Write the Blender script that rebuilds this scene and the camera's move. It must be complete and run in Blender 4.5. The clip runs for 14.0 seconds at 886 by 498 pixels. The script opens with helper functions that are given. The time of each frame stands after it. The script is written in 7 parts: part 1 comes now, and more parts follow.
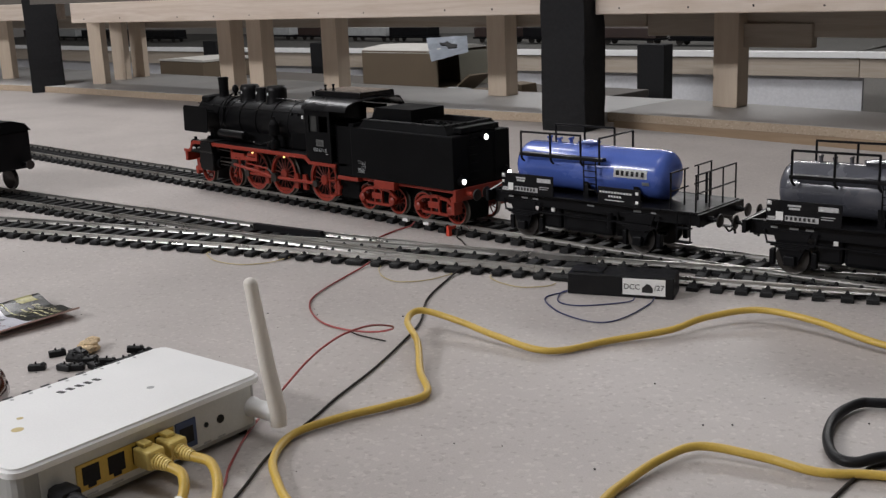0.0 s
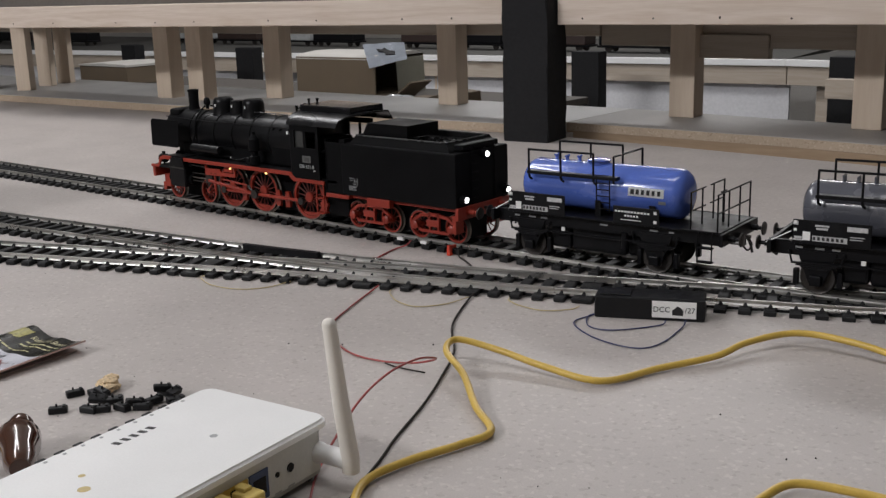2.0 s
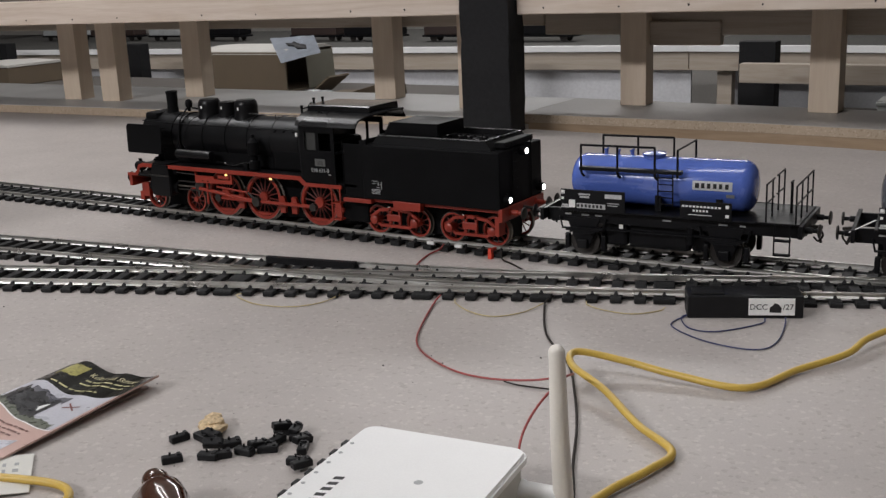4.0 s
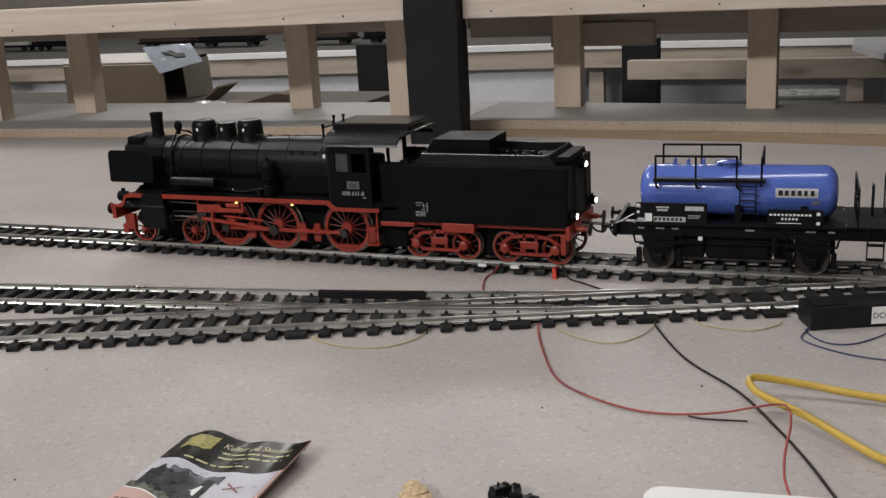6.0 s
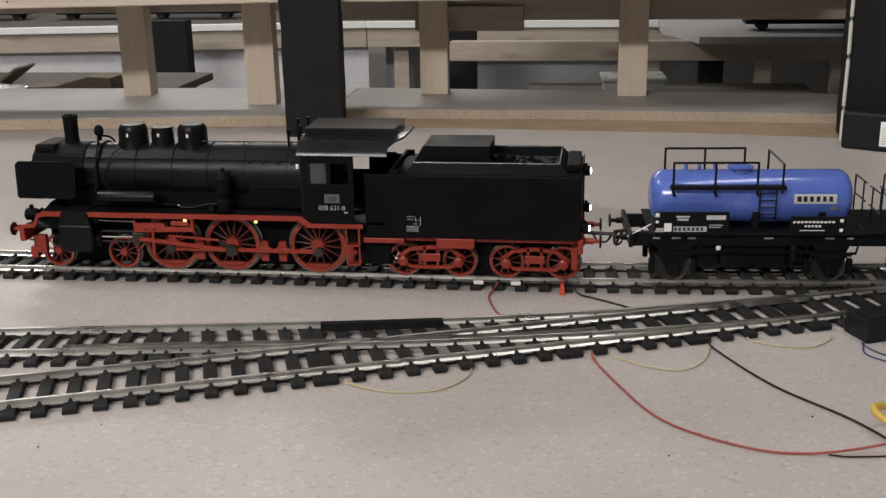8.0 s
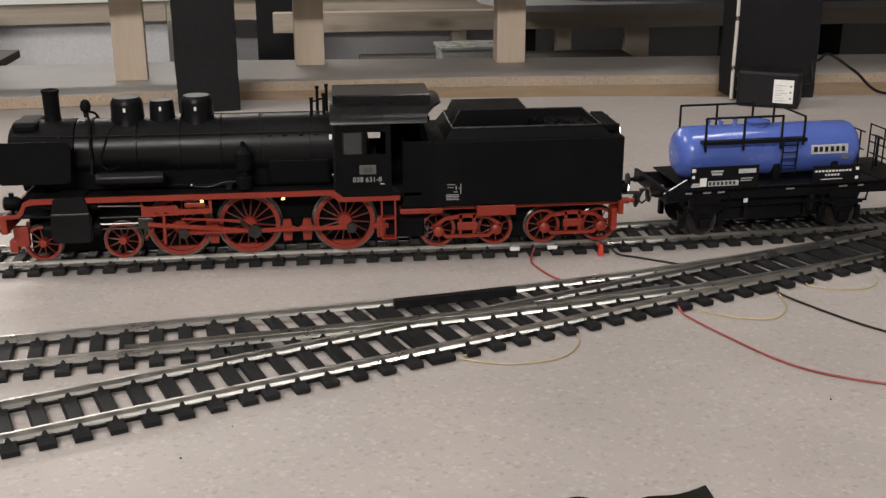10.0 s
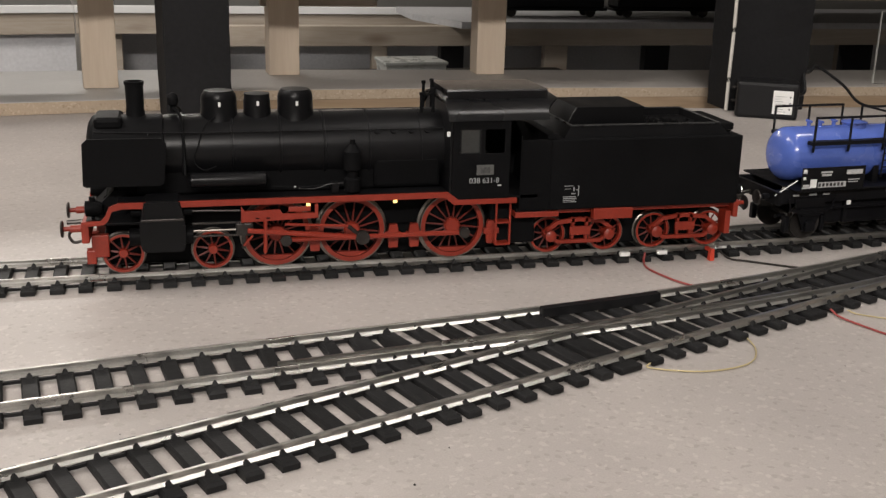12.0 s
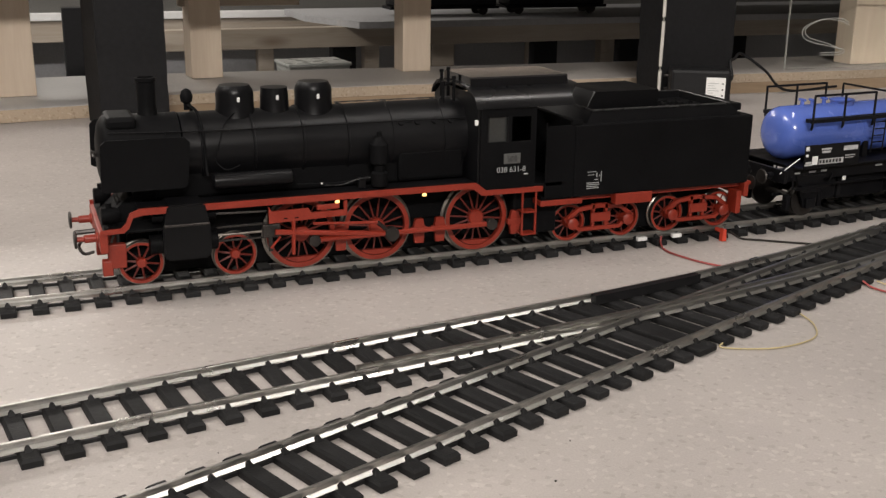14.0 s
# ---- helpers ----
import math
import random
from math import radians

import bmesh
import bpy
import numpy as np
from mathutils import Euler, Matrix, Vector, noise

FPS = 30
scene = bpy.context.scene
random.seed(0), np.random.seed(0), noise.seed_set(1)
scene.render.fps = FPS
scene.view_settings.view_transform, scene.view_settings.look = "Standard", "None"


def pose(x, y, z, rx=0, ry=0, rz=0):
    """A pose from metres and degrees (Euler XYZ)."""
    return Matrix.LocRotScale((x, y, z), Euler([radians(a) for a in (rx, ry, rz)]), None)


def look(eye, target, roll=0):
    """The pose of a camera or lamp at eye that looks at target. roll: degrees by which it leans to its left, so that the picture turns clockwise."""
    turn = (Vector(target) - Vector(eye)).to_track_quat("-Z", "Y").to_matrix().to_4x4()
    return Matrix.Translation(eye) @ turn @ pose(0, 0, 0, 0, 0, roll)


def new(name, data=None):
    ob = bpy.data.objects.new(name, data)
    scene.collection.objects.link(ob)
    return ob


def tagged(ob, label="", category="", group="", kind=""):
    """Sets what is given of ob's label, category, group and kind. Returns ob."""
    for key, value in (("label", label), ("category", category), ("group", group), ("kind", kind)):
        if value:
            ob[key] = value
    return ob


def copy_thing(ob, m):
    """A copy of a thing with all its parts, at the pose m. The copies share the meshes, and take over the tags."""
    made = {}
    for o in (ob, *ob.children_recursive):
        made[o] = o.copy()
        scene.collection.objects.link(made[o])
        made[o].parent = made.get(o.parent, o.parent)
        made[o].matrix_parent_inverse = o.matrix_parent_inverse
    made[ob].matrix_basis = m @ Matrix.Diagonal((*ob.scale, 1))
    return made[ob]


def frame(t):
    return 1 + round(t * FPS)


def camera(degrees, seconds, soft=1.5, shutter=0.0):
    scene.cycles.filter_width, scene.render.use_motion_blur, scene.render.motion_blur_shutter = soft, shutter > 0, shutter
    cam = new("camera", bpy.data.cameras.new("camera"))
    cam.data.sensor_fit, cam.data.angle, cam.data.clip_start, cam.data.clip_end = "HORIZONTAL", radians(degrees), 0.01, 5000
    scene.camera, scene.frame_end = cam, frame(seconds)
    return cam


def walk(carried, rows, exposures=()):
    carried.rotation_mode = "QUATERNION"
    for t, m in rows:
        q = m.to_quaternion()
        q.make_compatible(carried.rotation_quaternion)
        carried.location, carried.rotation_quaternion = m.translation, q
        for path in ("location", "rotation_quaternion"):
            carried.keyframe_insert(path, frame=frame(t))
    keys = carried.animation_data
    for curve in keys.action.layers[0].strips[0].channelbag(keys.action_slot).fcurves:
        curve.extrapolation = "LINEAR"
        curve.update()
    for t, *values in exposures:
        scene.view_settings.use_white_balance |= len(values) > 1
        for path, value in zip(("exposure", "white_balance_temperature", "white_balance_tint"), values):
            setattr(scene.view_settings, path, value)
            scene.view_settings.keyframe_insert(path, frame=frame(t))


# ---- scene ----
# ---- camera ----
cam = camera(44.37, 14.0, soft=1.4)
# seconds, eye x y z, yaw to the left, pitch, lean
PATH = [
    (0, 0.8160, -0.8209, 0.2684, 45.49, -13.81, -2.30),
    (0.5, 0.8036, -0.8264, 0.2671, 44.80, -13.64, -2.20),
    (1, 0.7832, -0.8359, 0.2686, 43.95, -13.64, -2.40),
    (1.5, 0.7552, -0.8480, 0.2761, 42.27, -13.84, -2.18),
    (2, 0.7189, -0.8640, 0.2828, 40.39, -13.87, -1.73),
    (4.5, 0.4856, -0.9444, 0.2880, 30.36, -14.82, -2.20),
    (5, 0.4389, -0.9629, 0.2878, 27.75, -14.95, -1.50),
    (5.5, 0.3740, -0.9697, 0.2943, 25.20, -15.05, -1.23),
    (6, 0.2864, -0.9740, 0.3055, 22.53, -15.11, -3.05),
    (6.5, 0.2252, -0.9621, 0.3154, 18.31, -15.34, -2.51),
    (7, 0.1713, -0.9423, 0.3234, 16.13, -15.65, -1.23),
    (7.5, 0.1041, -0.9410, 0.3197, 12.81, -15.81, -1.02),
    (8, 0.0285, -0.9343, 0.3278, 8.31, -17.10, -1.14),
    (10.5, -0.2987, -0.8903, 0.3056, -7.68, -18.49, -0.14),
    (11, -0.3574, -0.8654, 0.2958, -8.79, -17.85, -0.06),
    (11.5, -0.3991, -0.8434, 0.2862, -11.45, -17.86, 0.97),
    (12, -0.4362, -0.8174, 0.2763, -13.93, -17.02, 1.46),
    (12.5, -0.4719, -0.7969, 0.2704, -16.20, -16.78, 1.60),
    (13, -0.4975, -0.7811, 0.2626, -18.21, -16.54, 1.70),
    (13.5, -0.5340, -0.7670, 0.2563, -19.85, -16.64, 2.00),
    (14, -0.5560, -0.7545, 0.2575, -21.79, -16.62, 0.80),
]
walk(cam, [(t, pose(x, y, z, 90 + pitch, 0, yaw) @ pose(0, 0, 0, 0, 0, lean)) for t, x, y, z, yaw, pitch, lean in PATH],
     exposures=[(0, 0.15, 6250, 12), (5, 0.1, 6350, 12), (7.5, 0.3, 6560, 11), (10.5, 0.35, 6800, 12), (14, 0.48, 6850, 12)])

# ---- light ----
world = bpy.data.worlds.new("room_air")
scene.world = world
world.use_nodes = True
world.node_tree.nodes["Background"].inputs[0].default_value = (0.9, 0.95, 1.0, 1)
world.node_tree.nodes["Background"].inputs[1].default_value = 0.03


def tube_lamp(name, eye, target, length, width, watts, colour):
    data = bpy.data.lights.new(name, "AREA")
    data.shape, data.size, data.size_y, data.energy, data.color = "RECTANGLE", length, width, watts, colour
    ob = new(name, data)
    ob.matrix_world = look(eye, target)
    return ob


tube_lamp("ceiling_tube_front", (-1.1, -3.4, 1.93), (-0.4, 0.7, 0.1), 1.5, 0.14, 62, (1.0, 0.98, 0.96))
tube_lamp("ceiling_tube_right", (0.45, -0.25, 1.9), (0.15, 0.05, 0), 1.2, 0.16, 7.5, (1.0, 0.985, 0.97))
tube_lamp("ceiling_tube_left", (-1.70, -0.25, 1.9), (-1.2, 0.05, 0), 1.2, 0.16, 12, (1.0, 0.985, 0.97))
tube_lamp("ceiling_tube_back", (-1.6, 3.3, 1.6), (-1.5, 0.9, 0), 2.6, 0.16, 26, (1.0, 0.975, 0.94))
tube_lamp("ceiling_tube_far", (-2.1, 0.45, 1.85), (-1.7, 2.2, -0.2), 1.8, 0.16, 18, (1.0, 0.975, 0.94))
scene.view_settings.exposure = 0.0

# ---- materials ----


def nodes_of(name):
    m = bpy.data.materials.new(name)
    m.use_nodes = True
    return m, m.node_tree, m.node_tree.nodes["Principled BSDF"]


def material(name, colour, rough=0.5, metal=0.0, scale=60.0, vary=0.12, bump=0.1, fine=600.0, coat=0.0, piece=False, spec=0.5):
    """A surface with two scales of variation: soft blotches and fine grain, in object space."""
    m, tree, shader = nodes_of(name)
    link, add = tree.links.new, tree.nodes.new
    place = add("ShaderNodeTexCoord")
    big, small = add("ShaderNodeTexNoise"), add("ShaderNodeTexNoise")
    big.inputs["Scale"].default_value, small.inputs["Scale"].default_value = scale, fine
    big.inputs["Detail"].default_value, small.inputs["Detail"].default_value = 4, 3
    link(place.outputs["Object"], big.inputs["Vector"])
    link(place.outputs["Object"], small.inputs["Vector"])
    total = add("ShaderNodeMath")
    total.operation = "ADD"
    link(big.outputs["Fac"], total.inputs[0])
    link(small.outputs["Fac"], total.inputs[1])
    value = total.outputs[0]
    if piece:
        info, more = add("ShaderNodeObjectInfo"), add("ShaderNodeMath")
        more.operation = "MULTIPLY_ADD"
        link(info.outputs["Random"], more.inputs[0])
        more.inputs[1].default_value = 0.8
        link(value, more.inputs[2])
        shift = add("ShaderNodeMath")
        shift.operation = "SUBTRACT"
        link(more.outputs[0], shift.inputs[0])
        shift.inputs[1].default_value = 0.4
        value = shift.outputs[0]
    ramp = add("ShaderNodeMapRange")
    ramp.inputs["From Min"].default_value, ramp.inputs["From Max"].default_value = 0.6, 1.4
    ramp.inputs["To Min"].default_value, ramp.inputs["To Max"].default_value = 1 - vary, 1 + vary
    link(value, ramp.inputs["Value"])
    tint = add("ShaderNodeMix")
    tint.data_type, tint.blend_type = "RGBA", "MULTIPLY"
    tint.inputs["Factor"].default_value = 1.0
    tint.inputs["A"].default_value = (*colour, 1)
    link(ramp.outputs[0], tint.inputs["B"])
    link(tint.outputs["Result"], shader.inputs["Base Color"])
    gloss = add("ShaderNodeMapRange")
    gloss.inputs["From Min"].default_value, gloss.inputs["From Max"].default_value = 0.3, 0.7
    gloss.inputs["To Min"].default_value, gloss.inputs["To Max"].default_value = max(0.02, rough - 0.08), min(1, rough + 0.08)
    link(big.outputs["Fac"], gloss.inputs["Value"])
    link(gloss.outputs[0], shader.inputs["Roughness"])
    shader.inputs["Metallic"].default_value = metal
    shader.inputs["Specular IOR Level"].default_value = spec
    shader.inputs["Coat Weight"].default_value = coat
    if bump:
        relief = add("ShaderNodeBump")
        relief.inputs["Strength"].default_value, relief.inputs["Distance"].default_value = bump, 0.0006
        link(small.outputs["Fac"], relief.inputs["Height"])
        link(relief.outputs[0], shader.inputs["Normal"])
    return m


def pine(name, light, dark, axis=0, knots=True, rough=0.6):
    """Planed softwood: stretched growth rings, fine grain and a few knots."""
    m, tree, shader = nodes_of(name)
    link, add = tree.links.new, tree.nodes.new
    place, turn = add("ShaderNodeTexCoord"), add("ShaderNodeMapping")
    size = [14.0, 14.0, 14.0]
    size[axis] = 0.9
    turn.inputs["Scale"].default_value = size
    link(place.outputs["Object"], turn.inputs["Vector"])
    ring, grain, knot = add("ShaderNodeTexNoise"), add("ShaderNodeTexNoise"), add("ShaderNodeTexVoronoi")
    ring.inputs["Scale"].default_value, ring.inputs["Detail"].default_value, ring.inputs["Distortion"].default_value = 2.2, 5, 0.6
    link(turn.outputs[0], ring.inputs["Vector"])
    wave = add("ShaderNodeMath")
    wave.operation = "PINGPONG"
    wave.inputs[1].default_value = 0.11
    link(ring.outputs["Fac"], wave.inputs[0])
    grain.inputs["Scale"].default_value, grain.inputs["Detail"].default_value = 28, 3
    link(turn.outputs[0], grain.inputs["Vector"])
    span = add("ShaderNodeMapRange")
    span.inputs["From Max"].default_value = 0.11
    link(wave.outputs[0], span.inputs["Value"])
    mix = add("ShaderNodeMix")
    mix.data_type = "RGBA"
    mix.inputs["A"].default_value, mix.inputs["B"].default_value = (*light, 1), (*dark, 1)
    half = add("ShaderNodeMath")
    half.operation = "MULTIPLY_ADD"
    link(span.outputs[0], half.inputs[0])
    half.inputs[1].default_value = 0.45
    level = add("ShaderNodeMath")
    level.operation = "MULTIPLY_ADD"
    link(grain.outputs["Fac"], level.inputs[0])
    level.inputs[1].default_value, level.inputs[2].default_value = 0.7, -0.25
    link(level.outputs[0], half.inputs[2])
    link(half.outputs[0], mix.inputs["Factor"])
    out = mix.outputs["Result"]
    if knots:
        knotty = add("ShaderNodeMapping")
        wide = [16.0, 16.0, 16.0]
        wide[axis] = 5.0
        knotty.inputs["Scale"].default_value = wide
        link(place.outputs["Object"], knotty.inputs["Vector"])
        knot.inputs["Scale"].default_value = 0.55
        link(knotty.outputs[0], knot.inputs["Vector"])
        near = add("ShaderNodeMapRange")
        near.inputs["From Min"].default_value, near.inputs["From Max"].default_value = 0.05, 0.16
        near.inputs["To Min"].default_value, near.inputs["To Max"].default_value = 0.75, 0.0
        link(knot.outputs["Distance"], near.inputs["Value"])
        dot = add("ShaderNodeMix")
        dot.data_type = "RGBA"
        link(near.outputs[0], dot.inputs["Factor"])
        link(out, dot.inputs["A"])
        dot.inputs["B"].default_value = (dark[0] * 0.45, dark[1] * 0.35, dark[2] * 0.3, 1)
        out = dot.outputs["Result"]
    link(out, shader.inputs["Base Color"])
    shader.inputs["Roughness"].default_value = rough
    relief = add("ShaderNodeBump")
    relief.inputs["Strength"].default_value, relief.inputs["Distance"].default_value = 0.25, 0.0006
    link(grain.outputs["Fac"], relief.inputs["Height"])
    link(relief.outputs[0], shader.inputs["Normal"])
    return m


def chipboard(name, base, chip_light, chip_dark, scale, rough=0.7, amount=0.5, bump=0.2):
    """Pressed board: small chips of a lighter and a darker tone in a plain ground, with faint stains."""
    m, tree, shader = nodes_of(name)
    link, add = tree.links.new, tree.nodes.new
    place = add("ShaderNodeTexCoord")
    cells, stain, fine = add("ShaderNodeTexVoronoi"), add("ShaderNodeTexNoise"), add("ShaderNodeTexNoise")
    cells.inputs["Scale"].default_value = scale
    cells.inputs["Randomness"].default_value = 1.0
    stain.inputs["Scale"].default_value, stain.inputs["Detail"].default_value = 7, 5
    fine.inputs["Scale"].default_value, fine.inputs["Detail"].default_value = scale * 2.5, 4
    for n in (cells, stain, fine):
        link(place.outputs["Object"], n.inputs["Vector"])
    split = add("ShaderNodeSeparateColor")
    link(cells.outputs["Color"], split.inputs[0])
    ramp = add("ShaderNodeValToRGB")
    ramp.color_ramp.elements[0].color, ramp.color_ramp.elements[0].position = (*chip_dark, 1), 0.0
    ramp.color_ramp.elements[1].color, ramp.color_ramp.elements[1].position = (*chip_light, 1), 1.0
    for spot in (0.12, 0.85):
        step = ramp.color_ramp.elements.new(spot)
        step.color = (*base, 1)
    link(split.outputs[0], ramp.inputs["Fac"])
    soft = add("ShaderNodeMix")
    soft.data_type = "RGBA"
    soft.inputs["Factor"].default_value = amount
    soft.inputs["A"].default_value = (*base, 1)
    link(ramp.outputs[0], soft.inputs["B"])
    span = add("ShaderNodeMapRange")
    span.inputs["From Min"].default_value, span.inputs["From Max"].default_value = 0.3, 0.7
    span.inputs["To Min"].default_value, span.inputs["To Max"].default_value = 0.9, 1.07
    link(stain.outputs["Fac"], span.inputs["Value"])
    span2 = add("ShaderNodeMapRange")
    span2.inputs["From Min"].default_value, span2.inputs["From Max"].default_value = 0.3, 0.7
    span2.inputs["To Min"].default_value, span2.inputs["To Max"].default_value = 0.93, 1.06
    link(fine.outputs["Fac"], span2.inputs["Value"])
    both = add("ShaderNodeMath")
    both.operation = "MULTIPLY"
    link(span.outputs[0], both.inputs[0])
    link(span2.outputs[0], both.inputs[1])
    tint = add("ShaderNodeMix")
    tint.data_type, tint.blend_type = "RGBA", "MULTIPLY"
    tint.inputs["Factor"].default_value = 1.0
    link(soft.outputs["Result"], tint.inputs["A"])
    link(both.outputs[0], tint.inputs["B"])
    link(tint.outputs["Result"], shader.inputs["Base Color"])
    shader.inputs["Roughness"].default_value = rough
    relief = add("ShaderNodeBump")
    relief.inputs["Strength"].default_value, relief.inputs["Distance"].default_value = bump, 0.0004
    link(fine.outputs["Fac"], relief.inputs["Height"])
    link(relief.outputs[0], shader.inputs["Normal"])
    return m


def glowing(name, colour, strength):
    m, tree, shader = nodes_of(name)
    shader.inputs["Base Color"].default_value = (*colour, 1)
    shader.inputs["Emission Color"].default_value = (*colour, 1)
    shader.inputs["Emission Strength"].default_value = strength
    return m


TABLE = chipboard("table_board", (0.445, 0.407, 0.384), (0.56, 0.52, 0.485), (0.335, 0.30, 0.272), 360, rough=0.5, amount=0.62)
RAISED = chipboard("raised_board", (0.46, 0.43, 0.4), (0.55, 0.52, 0.48), (0.38, 0.34, 0.3), 300, rough=0.55, amount=0.4)
# the raised board again, lamp glare put into a lighter colour
RAISED_GLARE = chipboard("glare_lightened_board", (0.6, 0.59, 0.575), (0.68, 0.67, 0.65), (0.52, 0.5, 0.48), 300, rough=0.42, amount=0.4, bump=0.1)
EDGE = chipboard("raw_board_edge", (0.48, 0.38, 0.28), (0.64, 0.54, 0.42), (0.28, 0.2, 0.13), 420, rough=0.85, amount=0.6, bump=0.5)
PINE = pine("planed_pine", (0.6, 0.52, 0.45), (0.43, 0.335, 0.255), 0)
PINE_UP = pine("upright_pine", (0.74, 0.62, 0.49), (0.64, 0.51, 0.385), 2, knots=False)
EDGE_LOW = pine("brown_board_edge", (0.4, 0.29, 0.19), (0.27, 0.18, 0.11), 0, knots=False, rough=0.85)
# planed pine in a darker tone
PINE_DARK = pine("darker_pine", (0.47, 0.41, 0.34), (0.36, 0.29, 0.22), 0)
BLACK_WOOD = material("black_painted_wood", (0.011, 0.011, 0.012), 0.75, scale=12, vary=0.35, bump=0.5, fine=140, spec=0.22)
GREY_WALL = material("grey_panel", (0.46, 0.46, 0.47), 0.8, scale=3, vary=0.14, bump=0.1, fine=120)
BALLAST = material("dark_ballast_top", (0.07, 0.068, 0.062), 0.9, scale=40, vary=0.4, bump=0.4, fine=250)
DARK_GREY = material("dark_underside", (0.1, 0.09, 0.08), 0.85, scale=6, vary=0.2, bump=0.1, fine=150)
WHITE_EDGE = material("white_edging", (0.88, 0.88, 0.87), 0.2, scale=20, vary=0.05, bump=0.05)
CARD = material("brown_cardboard", (0.16, 0.122, 0.082), 0.8, scale=15, vary=0.12, bump=0.15, fine=300)
# card for box tops, made near white to carry the light on them
LIT_CARD = material("lit_card_top", (0.62, 0.6, 0.56), 0.6, scale=15, vary=0.1, bump=0.1, fine=300)
FLAP_CARD = material("olive_card", (0.3, 0.29, 0.235), 0.7, scale=15, vary=0.12, bump=0.1, fine=300)
LIT_PANEL = material("lit_grey_skirting", (0.66, 0.66, 0.68), 0.75, scale=3, vary=0.12, bump=0.1, fine=120)
RAIL = material("nickel_rail", (0.5, 0.49, 0.465), 0.33, metal=0.95, scale=25, vary=0.12, bump=0.0)
SLEEPER = material("black_plastic_sleeper", (0.014, 0.014, 0.0145), 0.6, scale=120, vary=0.3, bump=0.3, fine=900, piece=True, spec=0.22)
LOCO_BLACK = material("satin_black_paint", (0.0055, 0.0055, 0.0062), 0.36, scale=9, vary=0.25, bump=0.0, fine=700, spec=0.19)
LOCO_MATT = material("matt_black_paint", (0.006, 0.006, 0.0065), 0.5, scale=30, vary=0.3, bump=0.04, fine=700, spec=0.05)
LOCO_RED = material("signal_red_paint", (0.265, 0.026, 0.012), 0.45, scale=80, vary=0.18, bump=0.05)
# the wheel red darkened for spokes, so the shaded, blurred inside looks dim
SPOKE_RED = material("darkened_red_spokes", (0.13, 0.016, 0.010), 0.5, scale=80, vary=0.25, bump=0.0)
STEEL = material("bright_steel", (0.5, 0.49, 0.47), 0.25, metal=1.0, scale=100, vary=0.15, bump=0.05)
TYRE = material("worn_tyre_steel", (0.2, 0.18, 0.16), 0.35, metal=0.9, scale=100, vary=0.2, bump=0.05)
DARK_STEEL = material("browned_steel", (0.05, 0.045, 0.042), 0.4, metal=0.7, scale=100, vary=0.3, bump=0.1)
COAL = material("model_coal", (0.0025, 0.0025, 0.0027), 0.8, scale=200, vary=0.5, bump=1.0, fine=400, spec=0.05)
BLUE = material("blue_tank_lacquer", (0.085, 0.145, 0.49), 0.22, scale=40, vary=0.06, bump=0.02, coat=0.4)
GREY = material("grey_tank_lacquer", (0.085, 0.088, 0.105), 0.25, scale=40, vary=0.07, bump=0.02, coat=0.3)
CREAM = material("ivory_tank_lacquer", (0.6, 0.59, 0.53), 0.25, scale=40, vary=0.05, bump=0.02, coat=0.3)
WAGON_BLACK = material("wagon_black", (0.006, 0.006, 0.0072), 0.42, scale=60, vary=0.25, bump=0.05, spec=0.14)
WHITE_PRINT = material("white_print", (0.86, 0.86, 0.84), 0.5, scale=200, vary=0.06, bump=0.0)
GREY_PRINT = material("grey_print", (0.38, 0.39, 0.39), 0.5, scale=200, vary=0.1, bump=0.0)
PALE_PRINT = material("pale_print_paint", (0.5, 0.5, 0.5), 0.5, scale=400, vary=0.25, bump=0.0)
CREST_DARK = material("worn_crest_centre", (0.06, 0.06, 0.058), 0.5, scale=700, vary=0.7, bump=0.0)
DULL_PLATE = material("dull_crest_metal", (0.1, 0.1, 0.097), 0.5, scale=300, vary=0.25, bump=0.0)
LOCO_GLOSS = material("gloss_black_paint", (0.005, 0.005, 0.006), 0.14, scale=12, vary=0.2, bump=0.0, spec=0.5)
ROOF_BLACK = material("sheeny_black_roof", (0.006, 0.006, 0.0068), 0.27, scale=12, vary=0.2, bump=0.0, spec=0.4)
SMOKED = material("smoked_window", (0.035, 0.037, 0.036), 0.18, scale=60, vary=0.15, bump=0.0)
WORN_EDGE = material("worn_black_edge", (0.07, 0.07, 0.07), 0.28, metal=0.6, scale=90, vary=0.4, bump=0.0)
BLACK_PRINT = material("black_print", (0.015, 0.015, 0.016), 0.5, scale=200, vary=0.1, bump=0.0)
LAMP_GLOW = glowing("lit_lamp_lens", (1.0, 0.97, 0.9), 6.0)
LAMP_AMBER = glowing("amber_step_lamp", (1.0, 0.62, 0.2), 1.6)
YELLOW = material("yellow_cable_sheath", (0.58, 0.39, 0.07), 0.38, scale=60, vary=0.1, bump=0.05)
PALE_YELLOW = material("pale_yellow_plug", (0.68, 0.52, 0.16), 0.36, scale=60, vary=0.08, bump=0.04)
ROUTER = material("ivory_plastic", (0.85, 0.85, 0.84), 0.38, scale=25, vary=0.04, bump=0.06, fine=900)
ROUTER_GREY = material("grey_plastic_back", (0.36, 0.36, 0.34), 0.5, scale=30, vary=0.06, bump=0.05)
ANTENNA = material("cream_antenna_plastic", (0.8, 0.76, 0.69), 0.42, scale=40, vary=0.04, bump=0.03)
BLACK_PLASTIC = material("black_plastic", (0.011, 0.011, 0.012), 0.45, scale=80, vary=0.25, bump=0.15, spec=0.22)
